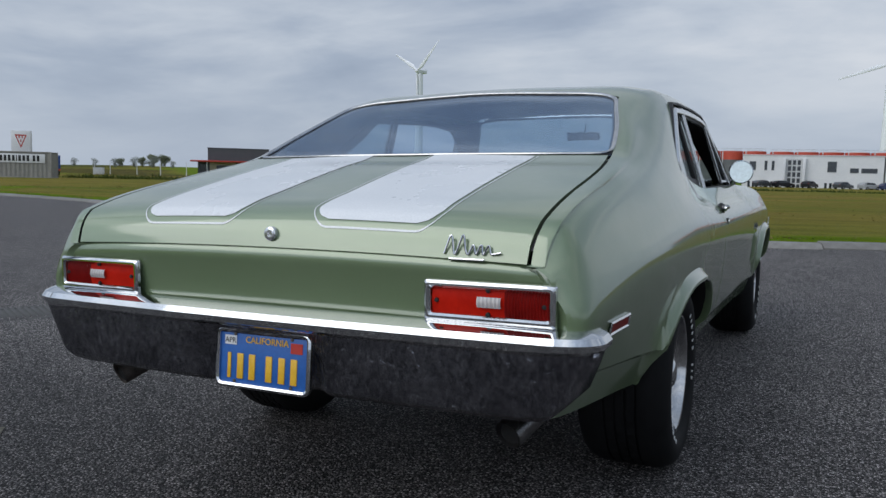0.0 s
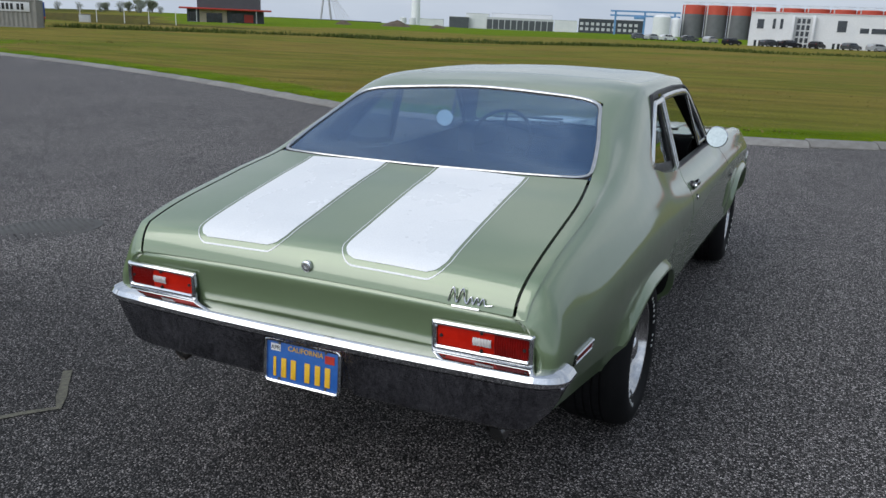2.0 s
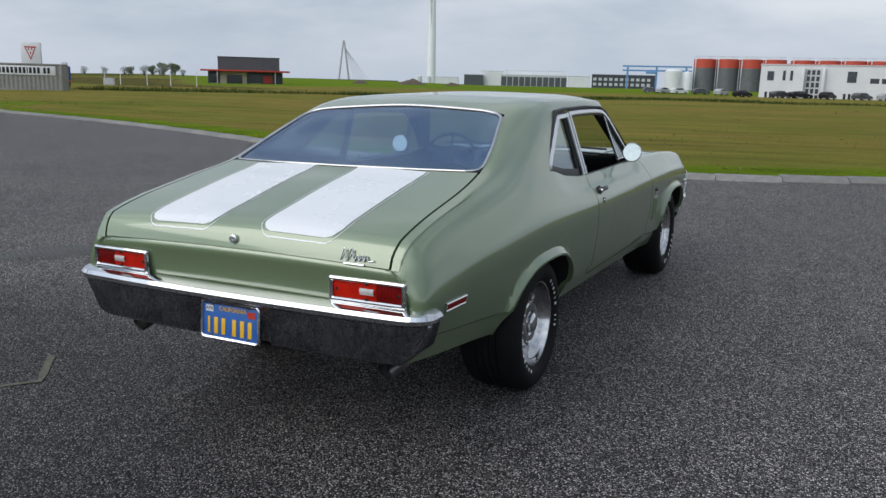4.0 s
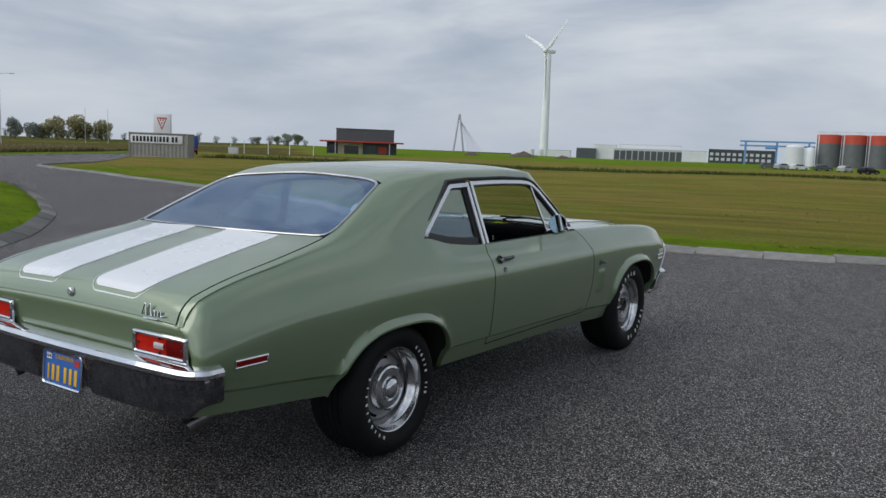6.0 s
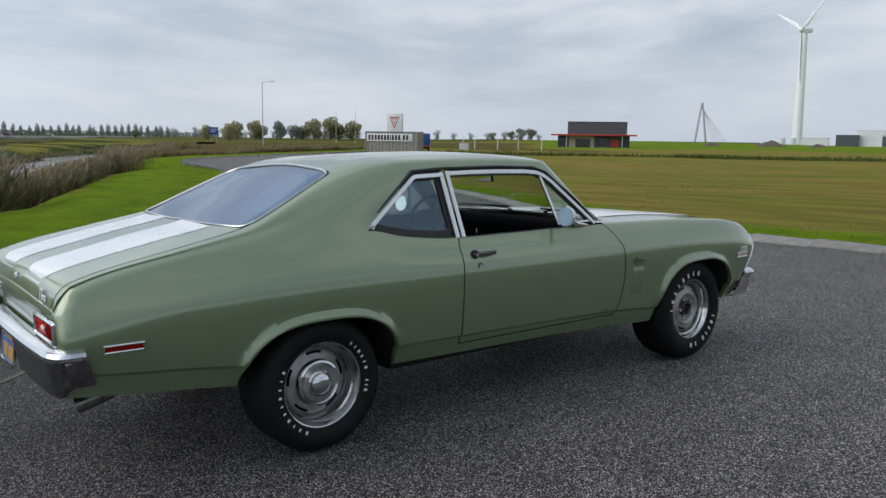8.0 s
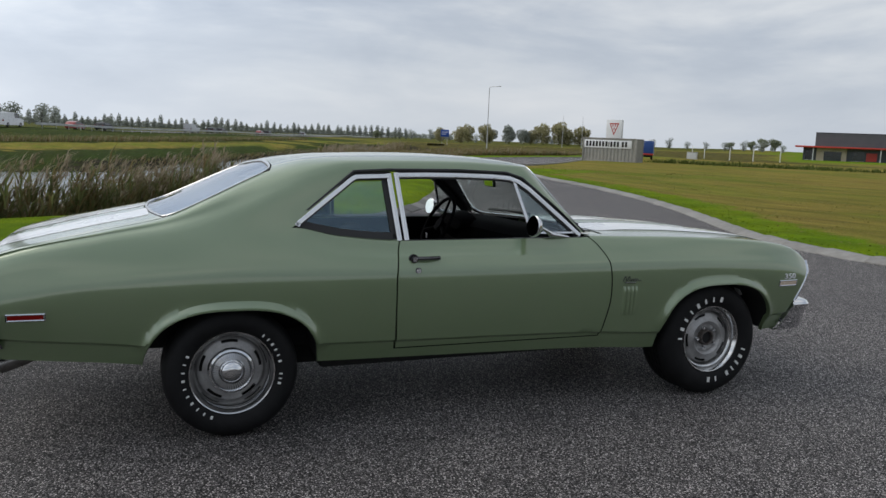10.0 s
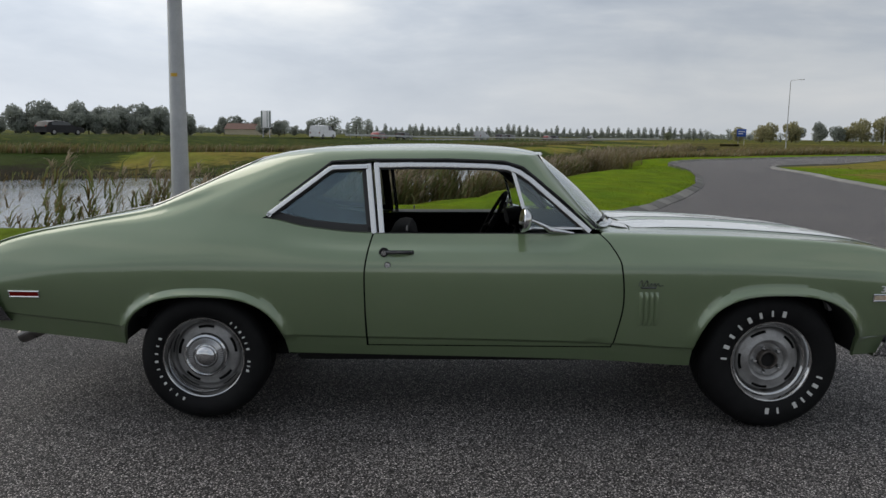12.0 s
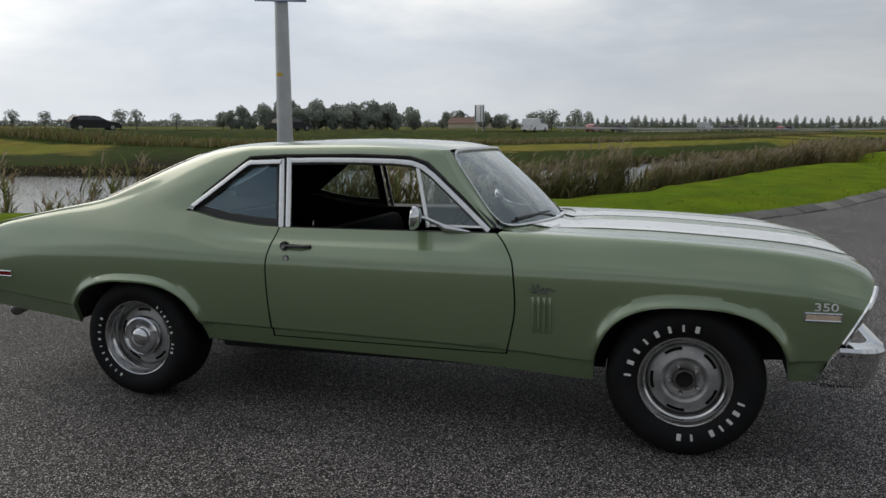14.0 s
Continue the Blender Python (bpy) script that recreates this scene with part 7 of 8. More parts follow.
def vehicle(kind, colour, x, y, z, yaw, name=None):
    """A small vehicle: body with wheel openings, glazed upper part, wheels, lamps. Ahead is its own x."""
    L, W, shapes = {"hatch": (4.1, 1.72, ((-2.02, 0.50), (-2.05, 0.88), (-1.66, 1.33), (-0.8, 1.46), (0.15, 1.43), (0.98, 0.98), (1.88, 0.80), (2.05, 0.48))),
                    "wagon": (4.65, 1.80, ((-2.30, 0.50), (-2.32, 0.85), (-1.98, 1.34), (-1.2, 1.46), (0.1, 1.43), (1.05, 0.97), (2.1, 0.80), (2.32, 0.48))),
                    "van": (5.0, 1.95, ((-2.5, 0.5), (-2.5, 1.1), (-2.45, 1.95), (-1.0, 2.0), (0.9, 1.95), (1.65, 1.25), (2.4, 1.05), (2.5, 0.5)))}[kind]
    v = thing(name or {"hatch": "hatchback", "wagon": "estate_car", "van": "delivery_van"}[kind], {"hatch": "small %s hatchback seen from afar", "wagon": "%s estate car on the main road", "van": "%s delivery van on the main road"}[kind] % colour, "van" if kind == "van" else "car", pose(x, y, z, 0, 0, yaw))
    prof = [(shapes[0][0], 0.28)] + list(shapes) + [(shapes[-1][0], 0.28)]
    fine = []
    for a, b in zip(prof, prof[1:]):
        fine += [(a[0] + (b[0] - a[0]) * k / 3, a[1] + (b[1] - a[1]) * k / 3) for k in range(3)]
    fine.append(prof[-1])
    belt = 0.98 if kind != "van" else 1.22
    rows = []
    for k in (-1, -0.94, -0.6, 0, 0.6, 0.94, 1):
        rows.append([(px, k * W / 2 * (1 - 0.16 * smoothstep(belt - 0.1, belt + 0.6, pz)), pz - (0.04 if abs(k) > 0.9 else 0)) for px, pz in fine])
    bm = bmesh.new()
    vs = add_grid(bm, rows)
    for r in (vs[0], vs[-1]):
        bm.faces.new(r)
    bmesh.ops.recalc_face_normals(bm, faces=bm.faces)
    part("body", bm, CAR_PAINTS[colour], v, sharp=35)
    top = shapes[3][1] - 0.12
    x0, x1 = shapes[2][0] + 0.25, shapes[4][0] + 0.45
    if kind == "van":
        x0 = 0.2
    for s in (-1, 1):
        rows = [[(xx, s * (W / 2 * (1 - 0.16 * smoothstep(belt - 0.1, belt + 0.6, zz)) + 0.012), zz) for xx in (x0 + (0.0 if zz < belt + 0.1 else 0.12), (x0 + x1) / 2, x1 + (0.25 if zz < belt + 0.1 else -0.2))] for zz in (belt + 0.02, top)]
        part("side_glass", grid_bm(rows), DARK_GLASS, v, smooth=False)
        for wx in (shapes[0][0] + 0.85, shapes[-1][0] - 0.85):
            wheel_ = part("wheel", tube([(wx, s * (W / 2 - 0.20), 0.31), (wx, s * (W / 2 + 0.015), 0.31)], 0.31, 18), RUBBER, v)
            part("rim", tube([(wx, s * (W / 2 - 0.1), 0.31), (wx, s * (W / 2 + 0.025), 0.31)], 0.19, 14), STEEL, wheel_)
        part("head_lamp", box((shapes[-1][0] - 0.1, s * W * 0.36, 0.66), (0.2, 0.3, 0.14), 0.03), CLEAR_LENS, v)
        part("tail_lamp", box((shapes[0][0] + 0.04, s * W * 0.40, 0.85), (0.1, 0.2, 0.25), 0.02), DARK_RED, v)
    fx, fz = shapes[4], shapes[5]
    rows = [[(fx[0] + (fz[0] - fx[0]) * t + 0.02, k * W * 0.40, fx[1] + (fz[1] - fx[1]) * t + 0.02) for k in (-1, 0, 1)] for t in (0.15, 0.9)]
    part("windscreen", grid_bm(rows), DARK_GLASS, v, smooth=False)
    return v


for i, (x, y, c) in enumerate(((-41, 197, "grey"), (-37.5, 195, "silver"), (-33.5, 193, "white"), (-29, 196, "grey"), (-23.5, 190, "silver"), (-17, 172.6, "black"), (-9.6, 172, "grey"), (-5.8, 171, "black"), (-1.0, 171, "black"), (5.0, 170.5, "grey"), (9.5, 170, "silver"), (13.2, 170.6, "blue"))):
    z = relief(x, y)
    vehicle("hatch", c, x, y, z, 20 + (i * 37) % 50)
dig = thing("wheel_loader", "yellow wheel loader parked beside the office", "machine", pose(19.5, 171, relief(19, 171), 0, 0, 10))
part("body", box((0, 0, 1.5), (3.2, 2.0, 1.2), 0.2), YELLOW_P, dig)
part("cab", box((0.2, 0, 2.6), (1.4, 1.6, 1.3), 0.1), DARK_GLASS, dig)
part("arm", tube([(-1.2, 0, 1.8), (-2.8, 0, 1.6), (-3.4, 0, 0.8)], 0.25, 8), YELLOW_P, dig)
part("bucket", box((-3.7, 0, 0.6), (0.9, 2.2, 0.9), 0.1), YELLOW_P, dig)
for x in (-1.1, 1.2):
    for s in (-1, 1):
        part("wheel", tube([(x, s * 0.75, 0.7), (x, s * 1.15, 0.7)], 0.7, 18), RUBBER, dig)


def on_highway(f, lane):
    """A place on the main road: f metres along, lane metres to the side, and its heading."""
    run = 0.0
    for a, b in zip(HIGHWAY, HIGHWAY[1:]):
        d = math.dist(a, b)
        if run + d >= f:
            k = (f - run) / d
            t = Vector((b[0] - a[0], b[1] - a[1])).normalized()
            x, y = a[0] + (b[0] - a[0]) * k - t.y * lane, a[1] + (b[1] - a[1]) * k + t.x * lane
            return x, y, math.degrees(math.atan2(t.y, t.x))
        run += d


# carriageway
rows = []
for f in lin(20, 1500, 150):
    rows.append([(*on_highway(f, l)[:2], relief(*on_highway(f, l)[:2]) + 0.05) for l in (-5.2, 0, 5.2)])
tagged(finish("main_road", grid_bm(rows), HIGHWAY_MAT), "grey main road on a low embankment", "road", kind="structure")
# steel guard rail on the near edge of the main road
rail_root = thing("guard_rail", "grey galvanised guard rail along the main road", "guard rail")
rows = []
for f in lin(236, 640, 102):
    x, y, yaw = on_highway(f, -6.4)
    rows.append([(x + o * math.sin(radians(yaw)), y - o * math.cos(radians(yaw)), relief(x, y) + z) for o, z in ((-0.04, 0.46), (0.04, 0.50), (0.04, 0.56), (0.0, 0.61), (0.04, 0.66), (0.04, 0.72), (-0.04, 0.77))])
part("beam", grid_bm(rows), GALV, rail_root)
for f in lin(238, 638, 101):
    x, y, yaw = on_highway(f, -6.3)
    part("post", box((0, 0, 0.3), (0.10, 0.06, 0.9), 0.008), GALV, rail_root).matrix_basis = pose(x, y, relief(x, y), 0, 0, yaw)
for x0, y0, lane, kind, c in ((-58.5, -47.8, 3.0, "wagon", "black"), (-78.0, -37.4, 2.0, "wagon", "black"), (-119.5, -18.1, -2.0, "van", "white"), (-146.6, -7.4, 2.0, "hatch", "red"),
                              (-157.1, -2.8, 2.0, "wagon", "black"), (-187, 11.0, -2.0, "van", "silver"), (-209, 21.3, 2.0, "wagon", "black"), (-216, 24.6, 2.0, "wagon", "black"), (-249, 39.5, 2.0, "hatch", "red"), (-258, 43.5, 2.0, "wagon", "black"), (-306, 65, 2.0, "wagon", "grey")):
    f = min((math.dist(on_highway(k, 0)[:2], (x0, y0)), k) for k in range(100, 700))[1]
    x, y, yaw = on_highway(f, lane)
    vehicle(kind, c, x, y, relief(x, y) + 0.06, yaw + (180 if lane < 0 and kind != "van" else 0))

# ---- road signs by the main road ----
def board(name, label, x, y, z, w, h, mat, yaw, lift):
    b = thing(name, label, "road sign", pose(x, y, z, 0, 0, yaw))
    for s in (-0.32, 0.32):
        part("post", tube([(s * w, 0.06, -1.5), (s * w, 0.06, lift + h)], 0.06, 8), GALV, b)
    face = part("panel", box((0, 0, lift + h / 2), (w, 0.06, h), 0.01), mat, b)
    if mat is SIGN_BLUE:
        part("sign_bar", box((0, -0.035, lift + h * 0.66), (w * 0.7, 0.012, h * 0.10)), WHITE_P, face)
        part("sign_bar", box((-w * 0.1, -0.035, lift + h * 0.38), (w * 0.5, 0.012, h * 0.10)), WHITE_P, face)
    else:
        for x, wide in ((-0.40, 0.12), (0.41, 0.10), (0.14, 0.05)):
            part("edge_stripe", box((w * x, -0.035, lift + h / 2), (w * wide, 0.012, h * 0.94)), BOTTLE_GREEN, face, "dark green upright stripe")


board("direction_sign", "blue direction sign on two posts", -228, 92, 0.6, 2.6, 2.2, SIGN_BLUE, 68, 1.6)
board("notice_board", "white board on two posts seen beside the main road", -113.0, -23.6, relief(-113.0, -23.6), 1.9, 2.5, WHITE_P, 62, 1.5)

# ---- trees ----
def crown(bm, blobs, n, size, seed):
    """Many small leaf tufts spread through ellipsoids, ragged at the edge."""
    rnd = random.Random(seed)
    tot = sum(b[3] * b[4] * b[5] for b in blobs)
    for cx, cy, cz, rx, ry, rz in blobs:
        for _ in range(max(8, int(n * rx * ry * rz / tot))):
            while True:
                p = Vector((rnd.uniform(-1, 1), rnd.uniform(-1, 1), rnd.uniform(-1, 1)))
                if 0.15 < p.length < 1.0:
                    break
            k = p.length ** 0.45 / p.length * rnd.uniform(0.86, 1.14)
            c = Vector((cx + p.x * k * rx, cy + p.y * k * ry, cz + p.z * k * rz))
            q = Euler((rnd.uniform(0, 6.3), rnd.uniform(0, 6.3), rnd.uniform(0, 6.3))).to_matrix()
            s = size * rnd.uniform(0.55, 1.3)
            v = [bm.verts.new(c + q @ Vector(w) * s) for w in ((-1, -0.4, 0), (0.1, -0.7, 0.25), (1, 0.1, 0), (0.2, 0.8, -0.2), (-0.7, 0.5, 0.15))]
            bm.faces.new(v)


def tree(name, label, h, kind, mat, seed, leaves=700):
    rnd = random.Random(seed)
    t = thing(name, label, "tree")
    bm = bmesh.new()
    if kind == "poplar":
        add_tube(bm, [(0, 0, -1), (0, 0, h * 0.3), (0.1, 0, h * 0.9)], [h * 0.022, h * 0.016, h * 0.004], 7)
        blobs = [(rnd.uniform(-.03, .03) * h, rnd.uniform(-.03, .03) * h, h * f, h * r, h * r, h * 0.16) for f, r in ((0.16, 0.11), (0.32, 0.16), (0.50, 0.17), (0.68, 0.155), (0.85, 0.11))]
        for _ in range(6):
            f, a = rnd.uniform(0.2, 0.7), rnd.uniform(0, 6.3)
            add_tube(bm, [(0, 0, h * f), (math.cos(a) * h * 0.07, math.sin(a) * h * 0.07, h * (f + 0.15))], [h * 0.008, h * 0.003], 5)
    else:
        w = {"round": 0.46, "wide": 0.66, "bush": 0.64}[kind]
        low = {"round": 0.24, "wide": 0.20, "bush": 0.06}[kind]
        add_tube(bm, [(0, 0, -1), (0.02 * h, 0, h * low * 0.6), (0, 0.02 * h, h * 0.62)], [h * 0.032, h * 0.024, h * 0.010], 8)
        blobs = []
        for k in range(14):
            a, f = rnd.uniform(0, 6.3), rnd.uniform(low + 0.08, 0.86)
            rr = w * 0.62 * h * (1 - abs(f - 0.6) * 1.1) * rnd.uniform(0.4, 1.0)
            c = (math.cos(a) * rr, math.sin(a) * rr, f * h)
            add_tube(bm, [(0, 0, h * (low + 0.05)), (c[0] * 0.5, c[1] * 0.5, h * (low + f) * 0.5 + 0.04 * h), (c[0] * 0.95, c[1] * 0.95, c[2])], [h * 0.013, h * 0.008, h * 0.003], 5)
            s = h * rnd.uniform(0.13, 0.21)
            blobs.append((*c, s * 1.15, s * 1.15, s))
        blobs.append((0, 0, h * 0.74, h * 0.22, h * 0.22, h * 0.2))
    part("trunk", bm, BARK, t)
    cb = bmesh.new()
    crown(cb, blobs, leaves * 2, h * (0.036 if kind != "poplar" else 0.03), seed + 1)
    part("crown", cb, mat, t, smooth=False)
    return t


def plant(proto, places, group):
    for i, (x, y, s) in enumerate(places):
        z = relief(x, y) - 0.1
        m = pose(x, y, z, 0, 0, (i * 83) % 360)
        if i == 0:
            proto.matrix_world = m @ Matrix.Diagonal((s, s, s, 1))
            proto["group"] = group
        else:
            c = copy_thing(proto, m)
            c.scale = (s, s, s * (0.92 + 0.05 * ((i * 7) % 4)))


rnd = random.Random(5)
row = []
for k in range(58):
    f = k / 57
    row.append((-560 + 6 * f + rnd.uniform(-3, 3), -60 + 250 * f + rnd.uniform(-0.8, 0.8), rnd.uniform(0.8, 1.12)))
plant(tree("poplar", "tall narrow poplar in a far row", 9.2, "poplar", LEAF_HAZED, 11, 300), row[::2], "row of far poplars")
plant(tree("poplar", "tall narrow poplar in a far row", 8.4, "poplar", LEAF_HAZED, 15, 300), row[1::2], "row of far poplars")
plant(tree("roadside_tree", "small round roadside tree, thinning in autumn", 8.6, "round", LEAF_HAZED, 21, 230),
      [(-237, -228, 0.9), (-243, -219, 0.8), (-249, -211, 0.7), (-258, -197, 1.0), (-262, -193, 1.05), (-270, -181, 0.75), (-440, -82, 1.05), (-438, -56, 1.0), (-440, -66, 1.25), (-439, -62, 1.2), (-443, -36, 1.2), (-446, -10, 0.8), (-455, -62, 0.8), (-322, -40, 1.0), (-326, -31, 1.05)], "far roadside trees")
plant(tree("broad_tree", "broad dark green tree in a far clump", 10.2, "wide", LEAF_HAZED, 31, 1000),
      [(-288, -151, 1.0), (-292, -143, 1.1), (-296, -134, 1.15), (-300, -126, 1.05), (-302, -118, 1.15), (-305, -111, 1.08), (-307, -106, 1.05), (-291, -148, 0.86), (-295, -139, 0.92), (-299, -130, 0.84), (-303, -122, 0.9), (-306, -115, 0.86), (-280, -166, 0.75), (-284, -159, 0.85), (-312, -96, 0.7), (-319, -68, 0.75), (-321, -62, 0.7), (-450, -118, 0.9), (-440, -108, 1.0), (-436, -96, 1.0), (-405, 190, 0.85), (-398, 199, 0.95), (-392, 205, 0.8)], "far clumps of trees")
plant(tree("autumn_tree", "rounded tree with yellowing autumn leaves", 11.0, "bush", LEAF_YELLOW, 41, 900),
      [(-413, 163, 0.75), (-390, 216, 1.05), (-386, 224, 1.2), (-381, 235, 1.05), (-364, 155, 0.85), (-409, 178, 0.9), (-404, 187, 1.0), (-393, 210, 0.8), (-384, 229, 0.9)], "yellowing trees by the main road")
plant(tree("green_tree", "rounded tree on the horizon, paled grey-green for haze", 11.0, "bush", LEAF, 51, 700), [(-321, 309, 0.66), (-317, 314, 0.60), (-324, 305, 0.5), (-332, 297, 0.45), (-430, 130, 0.5)], "trees behind the meadow")
plant(tree("hedge_bush", "low bush on the horizon, paled grey-green for haze", 6.0, "bush", LEAF_HAZED, 61, 260),
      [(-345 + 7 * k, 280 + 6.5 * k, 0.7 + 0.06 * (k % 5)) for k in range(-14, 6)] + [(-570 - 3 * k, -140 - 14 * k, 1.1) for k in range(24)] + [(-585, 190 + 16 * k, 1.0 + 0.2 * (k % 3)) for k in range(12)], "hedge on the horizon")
plant(tree("coppice", "full bush in a far clump of trees, paled for haze", 8.0, "bush", LEAF_HAZED, 71, 900),
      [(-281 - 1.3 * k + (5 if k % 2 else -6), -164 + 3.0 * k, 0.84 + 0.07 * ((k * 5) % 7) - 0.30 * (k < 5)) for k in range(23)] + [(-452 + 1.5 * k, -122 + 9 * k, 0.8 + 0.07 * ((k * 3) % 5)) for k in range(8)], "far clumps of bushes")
# low woods that close the horizon, haze in their leaf colour, and heaps of earth on the building ground
bm = bmesh.new()
rnd = random.Random(314)
for k in range(260):
    f = k / 259
    a = radians(-152 + 84 * f)
    d = 1350 + 160 * noise.noise((f * 9, 0, 2.0))
    h = 6.5 + 9.0 * abs(noise.noise((f * 13, 3.0, 0))) * (1 - 0.4 * smoothstep(0.6, 1.0, f))
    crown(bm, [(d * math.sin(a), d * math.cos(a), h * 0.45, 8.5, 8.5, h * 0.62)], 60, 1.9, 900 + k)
tagged(finish("far_woods", bm, LEAF_HAZED, smooth=False), "low woods closing the far horizon, paled grey-green for haze", "woods", kind="stuff")
for x, y, r, h, seed in ((-152.5, 276, 6.5, 2.2, 3), (-168, 262, 3.6, 1.5, 5), (-138, 283, 4.0, 1.3, 8)):
    rings = [[(r * f * (1 + 0.25 * noise.noise((math.cos(a) * 1.5, math.sin(a) * 1.5, seed))) * math.cos(a), 0.7 * r * f * math.sin(a), h * (1 - f ** 1.7) * (1 + 0.5 * noise.noise((2.5 * f * math.cos(a), 2.5 * f * math.sin(a), seed))) - 0.1) for a in lin(0, 2 * math.pi, 25)[:-1]] for f in (1.15, 0.9, 0.7, 0.5, 0.3, 0.12, 0.01)]
    bm = bmesh.new()
    add_grid(bm, rings, closed_u=True)
    bmesh.ops.recalc_face_normals(bm, faces=bm.faces)
    heap = tagged(finish("earth_heap", bm, SOIL), "heap of brown earth on the building ground", "earth heap", "heaps of earth")
    heap.matrix_world = pose(x, y, relief(x, y), 0, 0, 30)
# farm among the trees
farm = thing("farmhouse", "far farmhouse with a red tiled roof among trees", "house", pose(-316, -124, 0.6, 0, 0, 70))
part("wall", box((0, 0, 1.2), (14, 8, 3.4), 0.05), BEIGE, farm, smooth=False)
bm = bmesh.new()
add_grid(bm, [[(-7.4, y, z), (7.4, y, z)] for y, z in ((-4.6, 2.8), (0, 6.4), (4.6, 2.8))])
part("roof", bm, BRICK_RED, farm, smooth=False)
farm2 = thing("farmhouse", "far farmhouse with a red tiled roof among trees", "house", pose(-432, -100, 0.6, 0, 0, 80))
part("wall", box((0, 0, 1.0), (24, 9, 3.0), 0.05), BEIGE, farm2, smooth=False)
bm = bmesh.new()
add_grid(bm, [[(-12.4, y, z), (12.4, y, z)] for y, z in ((-5, 2.4), (0, 5.6), (5, 2.4))])
part("roof", bm, BRICK_RED, farm2, smooth=False)

# ---- water, bank, track ----
rows = []
for k in lin(0, 1, 60):
    a, b = (NEAR_EDGE[int(k * (len(NEAR_EDGE) - 1))], FAR_EDGE[int(k * (len(FAR_EDGE) - 1))])
    rows.append([(a[0] + (b[0] - a[0]) * m, a[1] + (b[1] - a[1]) * m, WATER_Z) for m in (-0.12, 0, 0.5, 1, 1.12)])
tagged(finish("water", grid_bm(rows), WATER), "rippled grey water in a wide ditch", "water", kind="structure")


# ---- reeds, tussocks and turf ----
def blades(name, places, mats, label, category):
    """Bent tapering blades: (x, y, z, height, width, lean, heading, material)."""
    verts, faces, mi = [], [], []
    for x, y, z, h, w, lean, head, m in places:
        c, s = math.cos(head), math.sin(head)
        base = len(verts)
        for f, ww in ((0, 1.0), (0.55, 0.8), (1.0, 0.06)):
            o = lean * f * f * h
            for k in (-1, 1):
                verts.append((x + c * o - s * w * ww * k, y + s * o + c * w * ww * k, z + h * f * (1 - 0.25 * lean * f)))
        faces += [(base, base + 1, base + 3, base + 2), (base + 2, base + 3, base + 5, base + 4)]
        mi += [m, m]
    me = bpy.data.meshes.new(name)
    me.from_pydata(verts, [], faces)
    for m in mats:
        me.materials.append(m)
    me.polygons.foreach_set("material_index", mi)
    return tagged(new(name, me), label, category, kind="stuff")


def along(line, f):
    run = 0.0
    for a, b in zip(line, line[1:]):
        d = math.dist(a, b)
        if run + d >= f:
            k = (f - run) / d
            t = Vector((b[0] - a[0], b[1] - a[1])).normalized()
            return a[0] + (b[0] - a[0]) * k, a[1] + (b[1] - a[1]) * k, t
        run += d
    return (*line[-1], Vector((1, 0)))


rnd = random.Random(77)
reeds = []


def reed_clump(cx, cy, n, tall, dry, spread=0.5):
    z0 = relief(cx, cy)
    for _ in range(n):
        x, y = cx + rnd.gauss(0, spread), cy + rnd.gauss(0, spread)
        h = tall * rnd.uniform(0.6, 1.1)
        head = radians(80) + rnd.gauss(0, 0.45)
        z = max(z0, WATER_Z - 0.4) - 0.05
        reeds.append((x, y, z, h, 0.008, rnd.uniform(0.08, 0.35), head, 0 if rnd.random() < dry else 1))
        for k in range(8):
            reeds.append((x, y, z + h * rnd.uniform(0.10, 0.72), h * rnd.uniform(0.25, 0.42), 0.018, rnd.uniform(0.6, 1.3), head + rnd.gauss(0, 0.8), 0 if rnd.random() < dry else 1))
        if rnd.random() < 0.75:
            for k in range(7):
                reeds.append((x + 0.16 * h * math.cos(head), y + 0.16 * h * math.sin(head), z + h * rnd.uniform(0.78, 0.92), h * rnd.uniform(0.12, 0.2), 0.013, rnd.uniform(0.6, 1.6), head + rnd.gauss(0, 0.6), 2))


EDGE_LEN = sum(math.dist(a, b) for a, b in zip(NEAR_EDGE, NEAR_EDGE[1:]))
f = 60.0
while f < EDGE_LEN - 60:
    bx, by, t = along(NEAR_EDGE, f)
    if by <= -4.6:
        dens, tall, dry = 0.26 + 0.5 * noise.noise((bx * 0.4, by * 0.4, 2.0)), 1.65, 0.35
    elif bx > -18.2:
        dens, tall, dry = 1.0, 1.5, 0.40
    elif bx > -20.8:
        dens, tall, dry = 0.06, 0.5, 0.4
    elif bx > -36:
        dens, tall, dry = 1.0, 1.25, 0.5
    else:
        dens, tall, dry = 1.0, 1.55, 0.85
    far = math.hypot(bx, by)
    step = 0.36 if far < 40 else 0.8 if far < 90 else 1.6
    for r in range((7 if dens > 0.9 else 4) if far < 60 else 4):
        if rnd.random() < dens:
            o = rnd.uniform(-2.0, 1.4) if bx > -18.2 else rnd.uniform(-1.2, 1.0)
            reed_clump(bx + t.y * o, by - t.x * o, 9 if far < 45 else 7, tall * rnd.uniform(0.7, 1.1), dry, 0.36 if far < 45 else 0.6)
    f += step
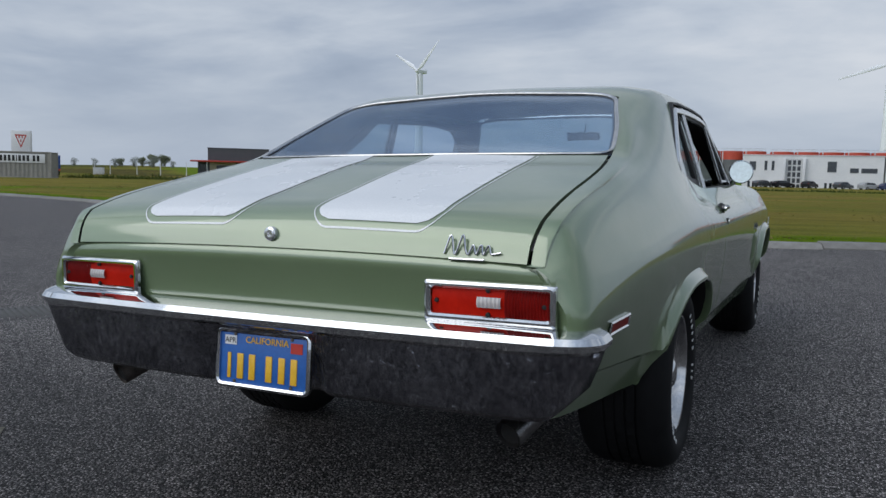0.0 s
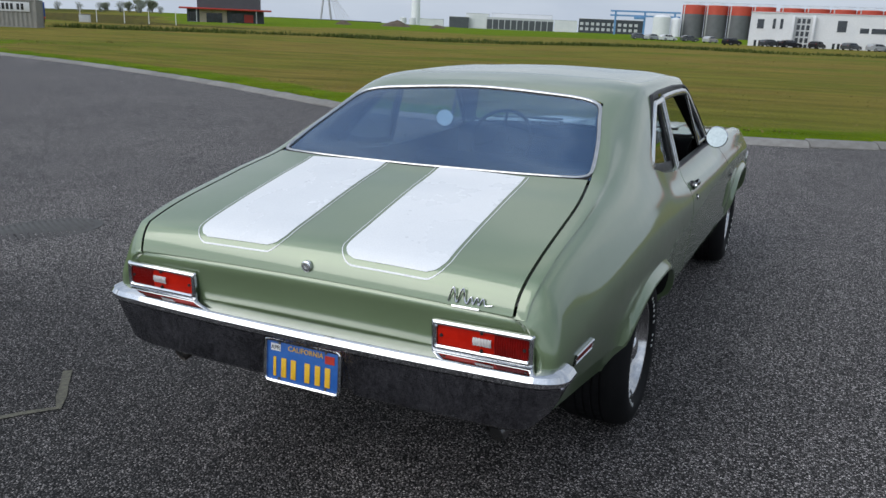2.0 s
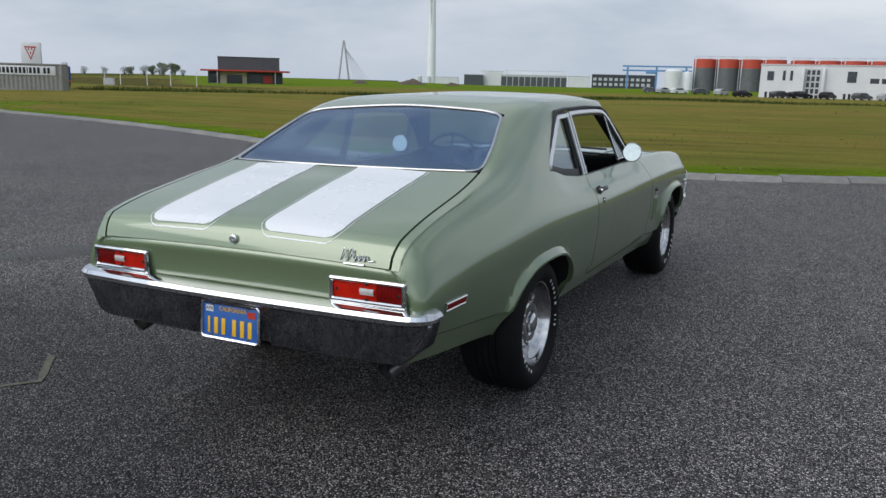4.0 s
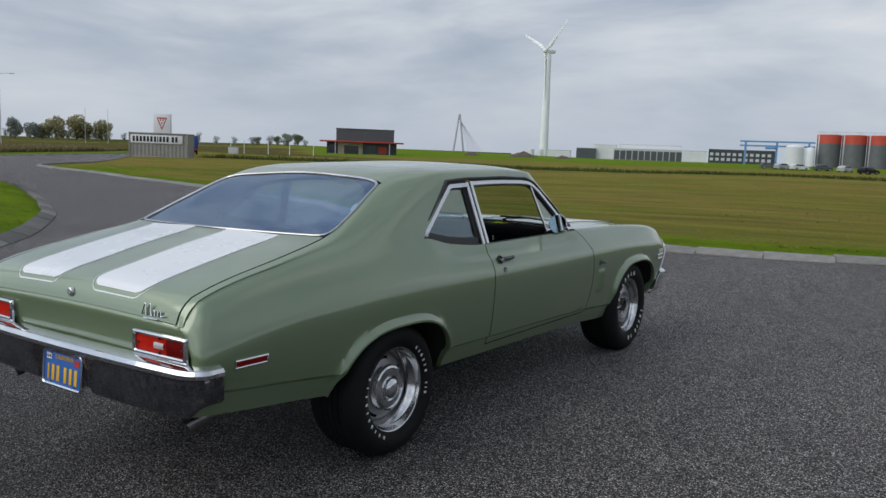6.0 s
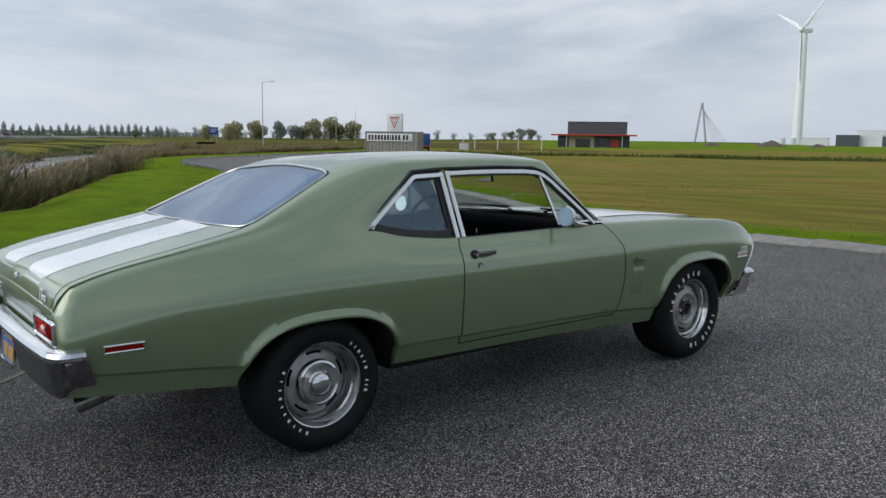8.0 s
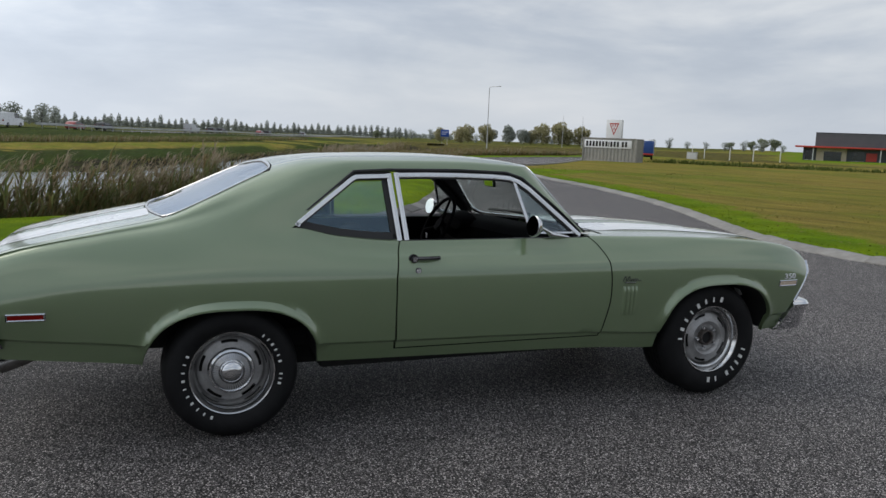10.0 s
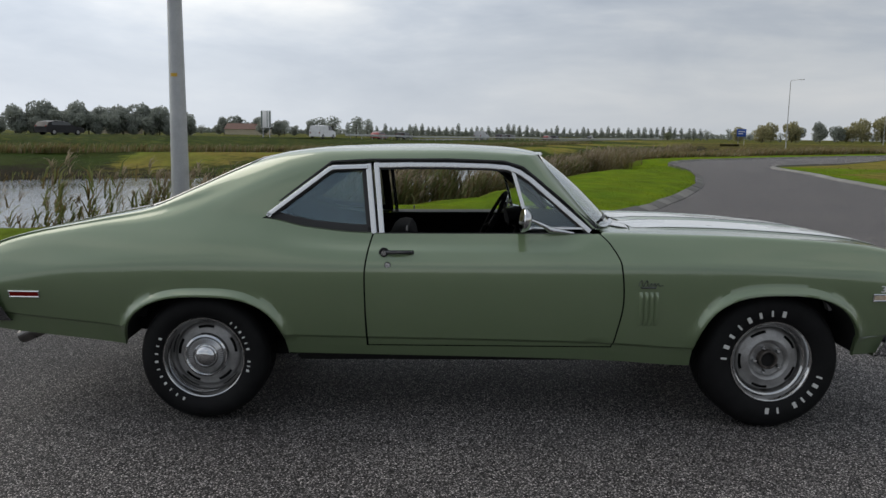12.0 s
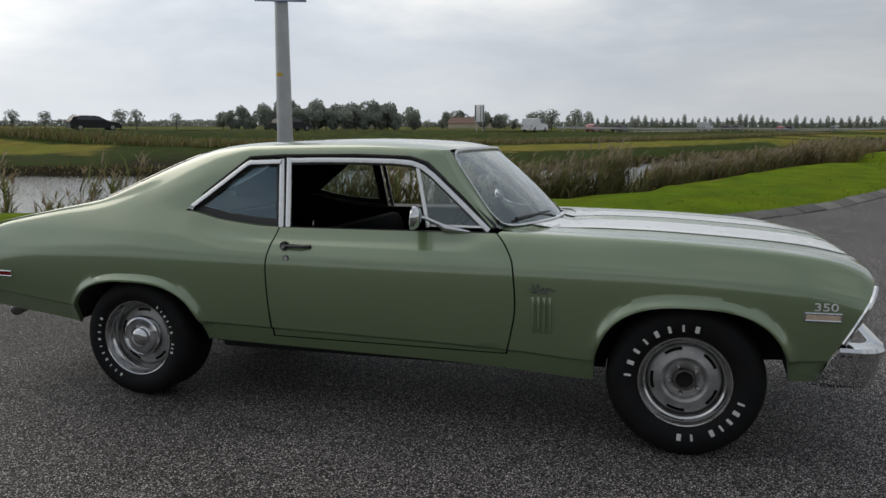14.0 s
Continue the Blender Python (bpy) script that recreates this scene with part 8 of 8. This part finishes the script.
# low brown growth on the far bank and along the foot of the embankment
for gap, deep, n, tall in ((0.2, 1.0, 5000, 0.35), (15.0, 4.5, 26000, 0.75)):
    for _ in range(n):
        x, y, t = along(FAR_EDGE, rnd.uniform(60, 330))
        o = gap + deep * rnd.random()
        x, y = x - t.y * o, y + t.x * o
        reeds.append((x, y, relief(x, y) - 0.05, tall * rnd.uniform(0.5, 1.15), 0.035, rnd.uniform(0.2, 0.8), radians(80) + rnd.gauss(0, 0.6), 0 if rnd.random() < 0.45 else 1 if rnd.random() < 0.8 else 2))
for _ in range(22000):
    x, y, t = along(SOUTH_KERB, rnd.uniform(8, 112))
    o = 4.2 + 9.0 * rnd.random() ** 1.4
    x, y = x + t.y * o, y - t.x * o
    if x > -44 or inside(x, y, ROAD):
        continue
    lush = noise.noise((x * 0.09, y * 0.09, 5.0))
    reeds.append((x, y, relief(x, y) - 0.05, (0.62 + 0.5 * lush) * rnd.uniform(0.5, 1.15), 0.05, rnd.uniform(0.2, 0.8), radians(80) + rnd.gauss(0, 0.7), 0 if rnd.random() < 0.75 else 1 if rnd.random() < 0.7 else 2))
blades("reeds", reeds, [REED, REED_GREEN, PLUME], "brown and green reeds with feathery plumes along the ditch", "reeds")

# rough grass: tussocks in the meadow, short turf along the kerbs
tuft, turf = [], []
rnd = random.Random(99)
for _ in range(5500):
    d = 9.5 + 52 * rnd.random() ** 1.5
    a = radians(rnd.uniform(60, 172))
    x, y = d * math.cos(a), d * math.sin(a)
    if inside(x, y, ROAD) or far_from(x, y, NORTH_KERB) < 1.3 or bank(x, y) < 3 or far_from(x, y, SOUTH_KERB) < 6:
        continue
    z, patch = relief(x, y), noise.noise((x * 0.12, y * 0.12, 1.0))
    if rnd.random() > 0.62 + 0.5 * patch:
        continue
    for k in range(4):
        tuft.append((x + rnd.gauss(0, 0.10), y + rnd.gauss(0, 0.10), z - 0.02, rnd.uniform(0.025, 0.065) * (1 + 0.5 * patch), 0.014 + 0.0006 * d, rnd.uniform(1.0, 2.2), rnd.uniform(0, 6.3), 0))
blades("meadow_grass", tuft, [BLADE], "tufts of brownish rough meadow grass", "grass")
for line, sgn, n in ((NORTH_KERB, -1, 9000), (SOUTH_KERB, -1, 9000)):
    length = sum(math.dist(a, b) for a, b in zip(line, line[1:]))
    for _ in range(n):
        x, y, t = along(line, rnd.uniform(0.15, 0.95) * length)
        if math.hypot(x, y) > 45:
            continue
        o = 0.25 + 2.6 * rnd.random() ** 1.8
        x, y = x - t.y * o * sgn, y + t.x * o * sgn
        if inside(x, y, ROAD):
            continue
        turf.append((x, y, relief(x, y) - 0.01, rnd.uniform(0.015, 0.034), 0.012 + 0.0005 * math.hypot(x, y), rnd.uniform(1.0, 2.2), rnd.uniform(0, 6.3), 0))
blades("verge_turf", turf, [TURF], "short bright green turf behind the kerb", "grass")

strip = []
for _ in range(16000):
    k = rnd.random()
    x = -72 + 85 * k
    y = math.sqrt(98 ** 2 - (x - 3) ** 2) - 8 + 22 * rnd.random() ** 2 + 7 * noise.noise((k * 7, 0, 4.0))
    if rnd.random() < 0.75 + 0.5 * noise.noise((x * 0.08, y * 0.08, 6.0)) - 0.5 * smoothstep(0.6, 1.0, k) and not inside(x, y, ROAD):
        strip.append((x, y, relief(x, y) - 0.05, rnd.uniform(0.15, 0.6) * (1 - 0.4 * k) * (1 + 0.6 * noise.noise((x * 0.15, y * 0.15, 8.0))), 0.05, rnd.uniform(0.2, 0.9), rnd.uniform(0, 6.3), 0))
blades("tall_grass", strip, [TALL_GREEN], "strip of tall dark green grass across the meadow", "grass")
for x, y in ((-110.2, 95.5), (-107.3, 98.7), (-104.6, 101.5), (-101.5, 104.6), (-124, 104), (-131, 98)):
    mp = thing("marker_post", "slim white marker post in the meadow", "post", pose(x, y, relief(x, y)), "row of marker posts")
    part("pole", tube([(0, 0, -0.4), (0, 0, 1.7), (0, 0, 2.3)], [0.07, 0.06, 0.05], 8), WHITE_P, mp)
    part("cap", tube([(0, 0, 2.3), (0, 0, 2.36)], 0.065, 8), GALV, mp)

lay_kerb("kerb_1", NORTH_KERB, -1, lambda x, y: -95 < x < 40, "pale sloping concrete kerb along the meadow", STONE)
lay_kerb("kerb_2", SOUTH_KERB, -1, lambda x, y: -100 < x and y > -14, "grey sloping concrete kerb with open joints round the mown verge", SLOPE_STONE)
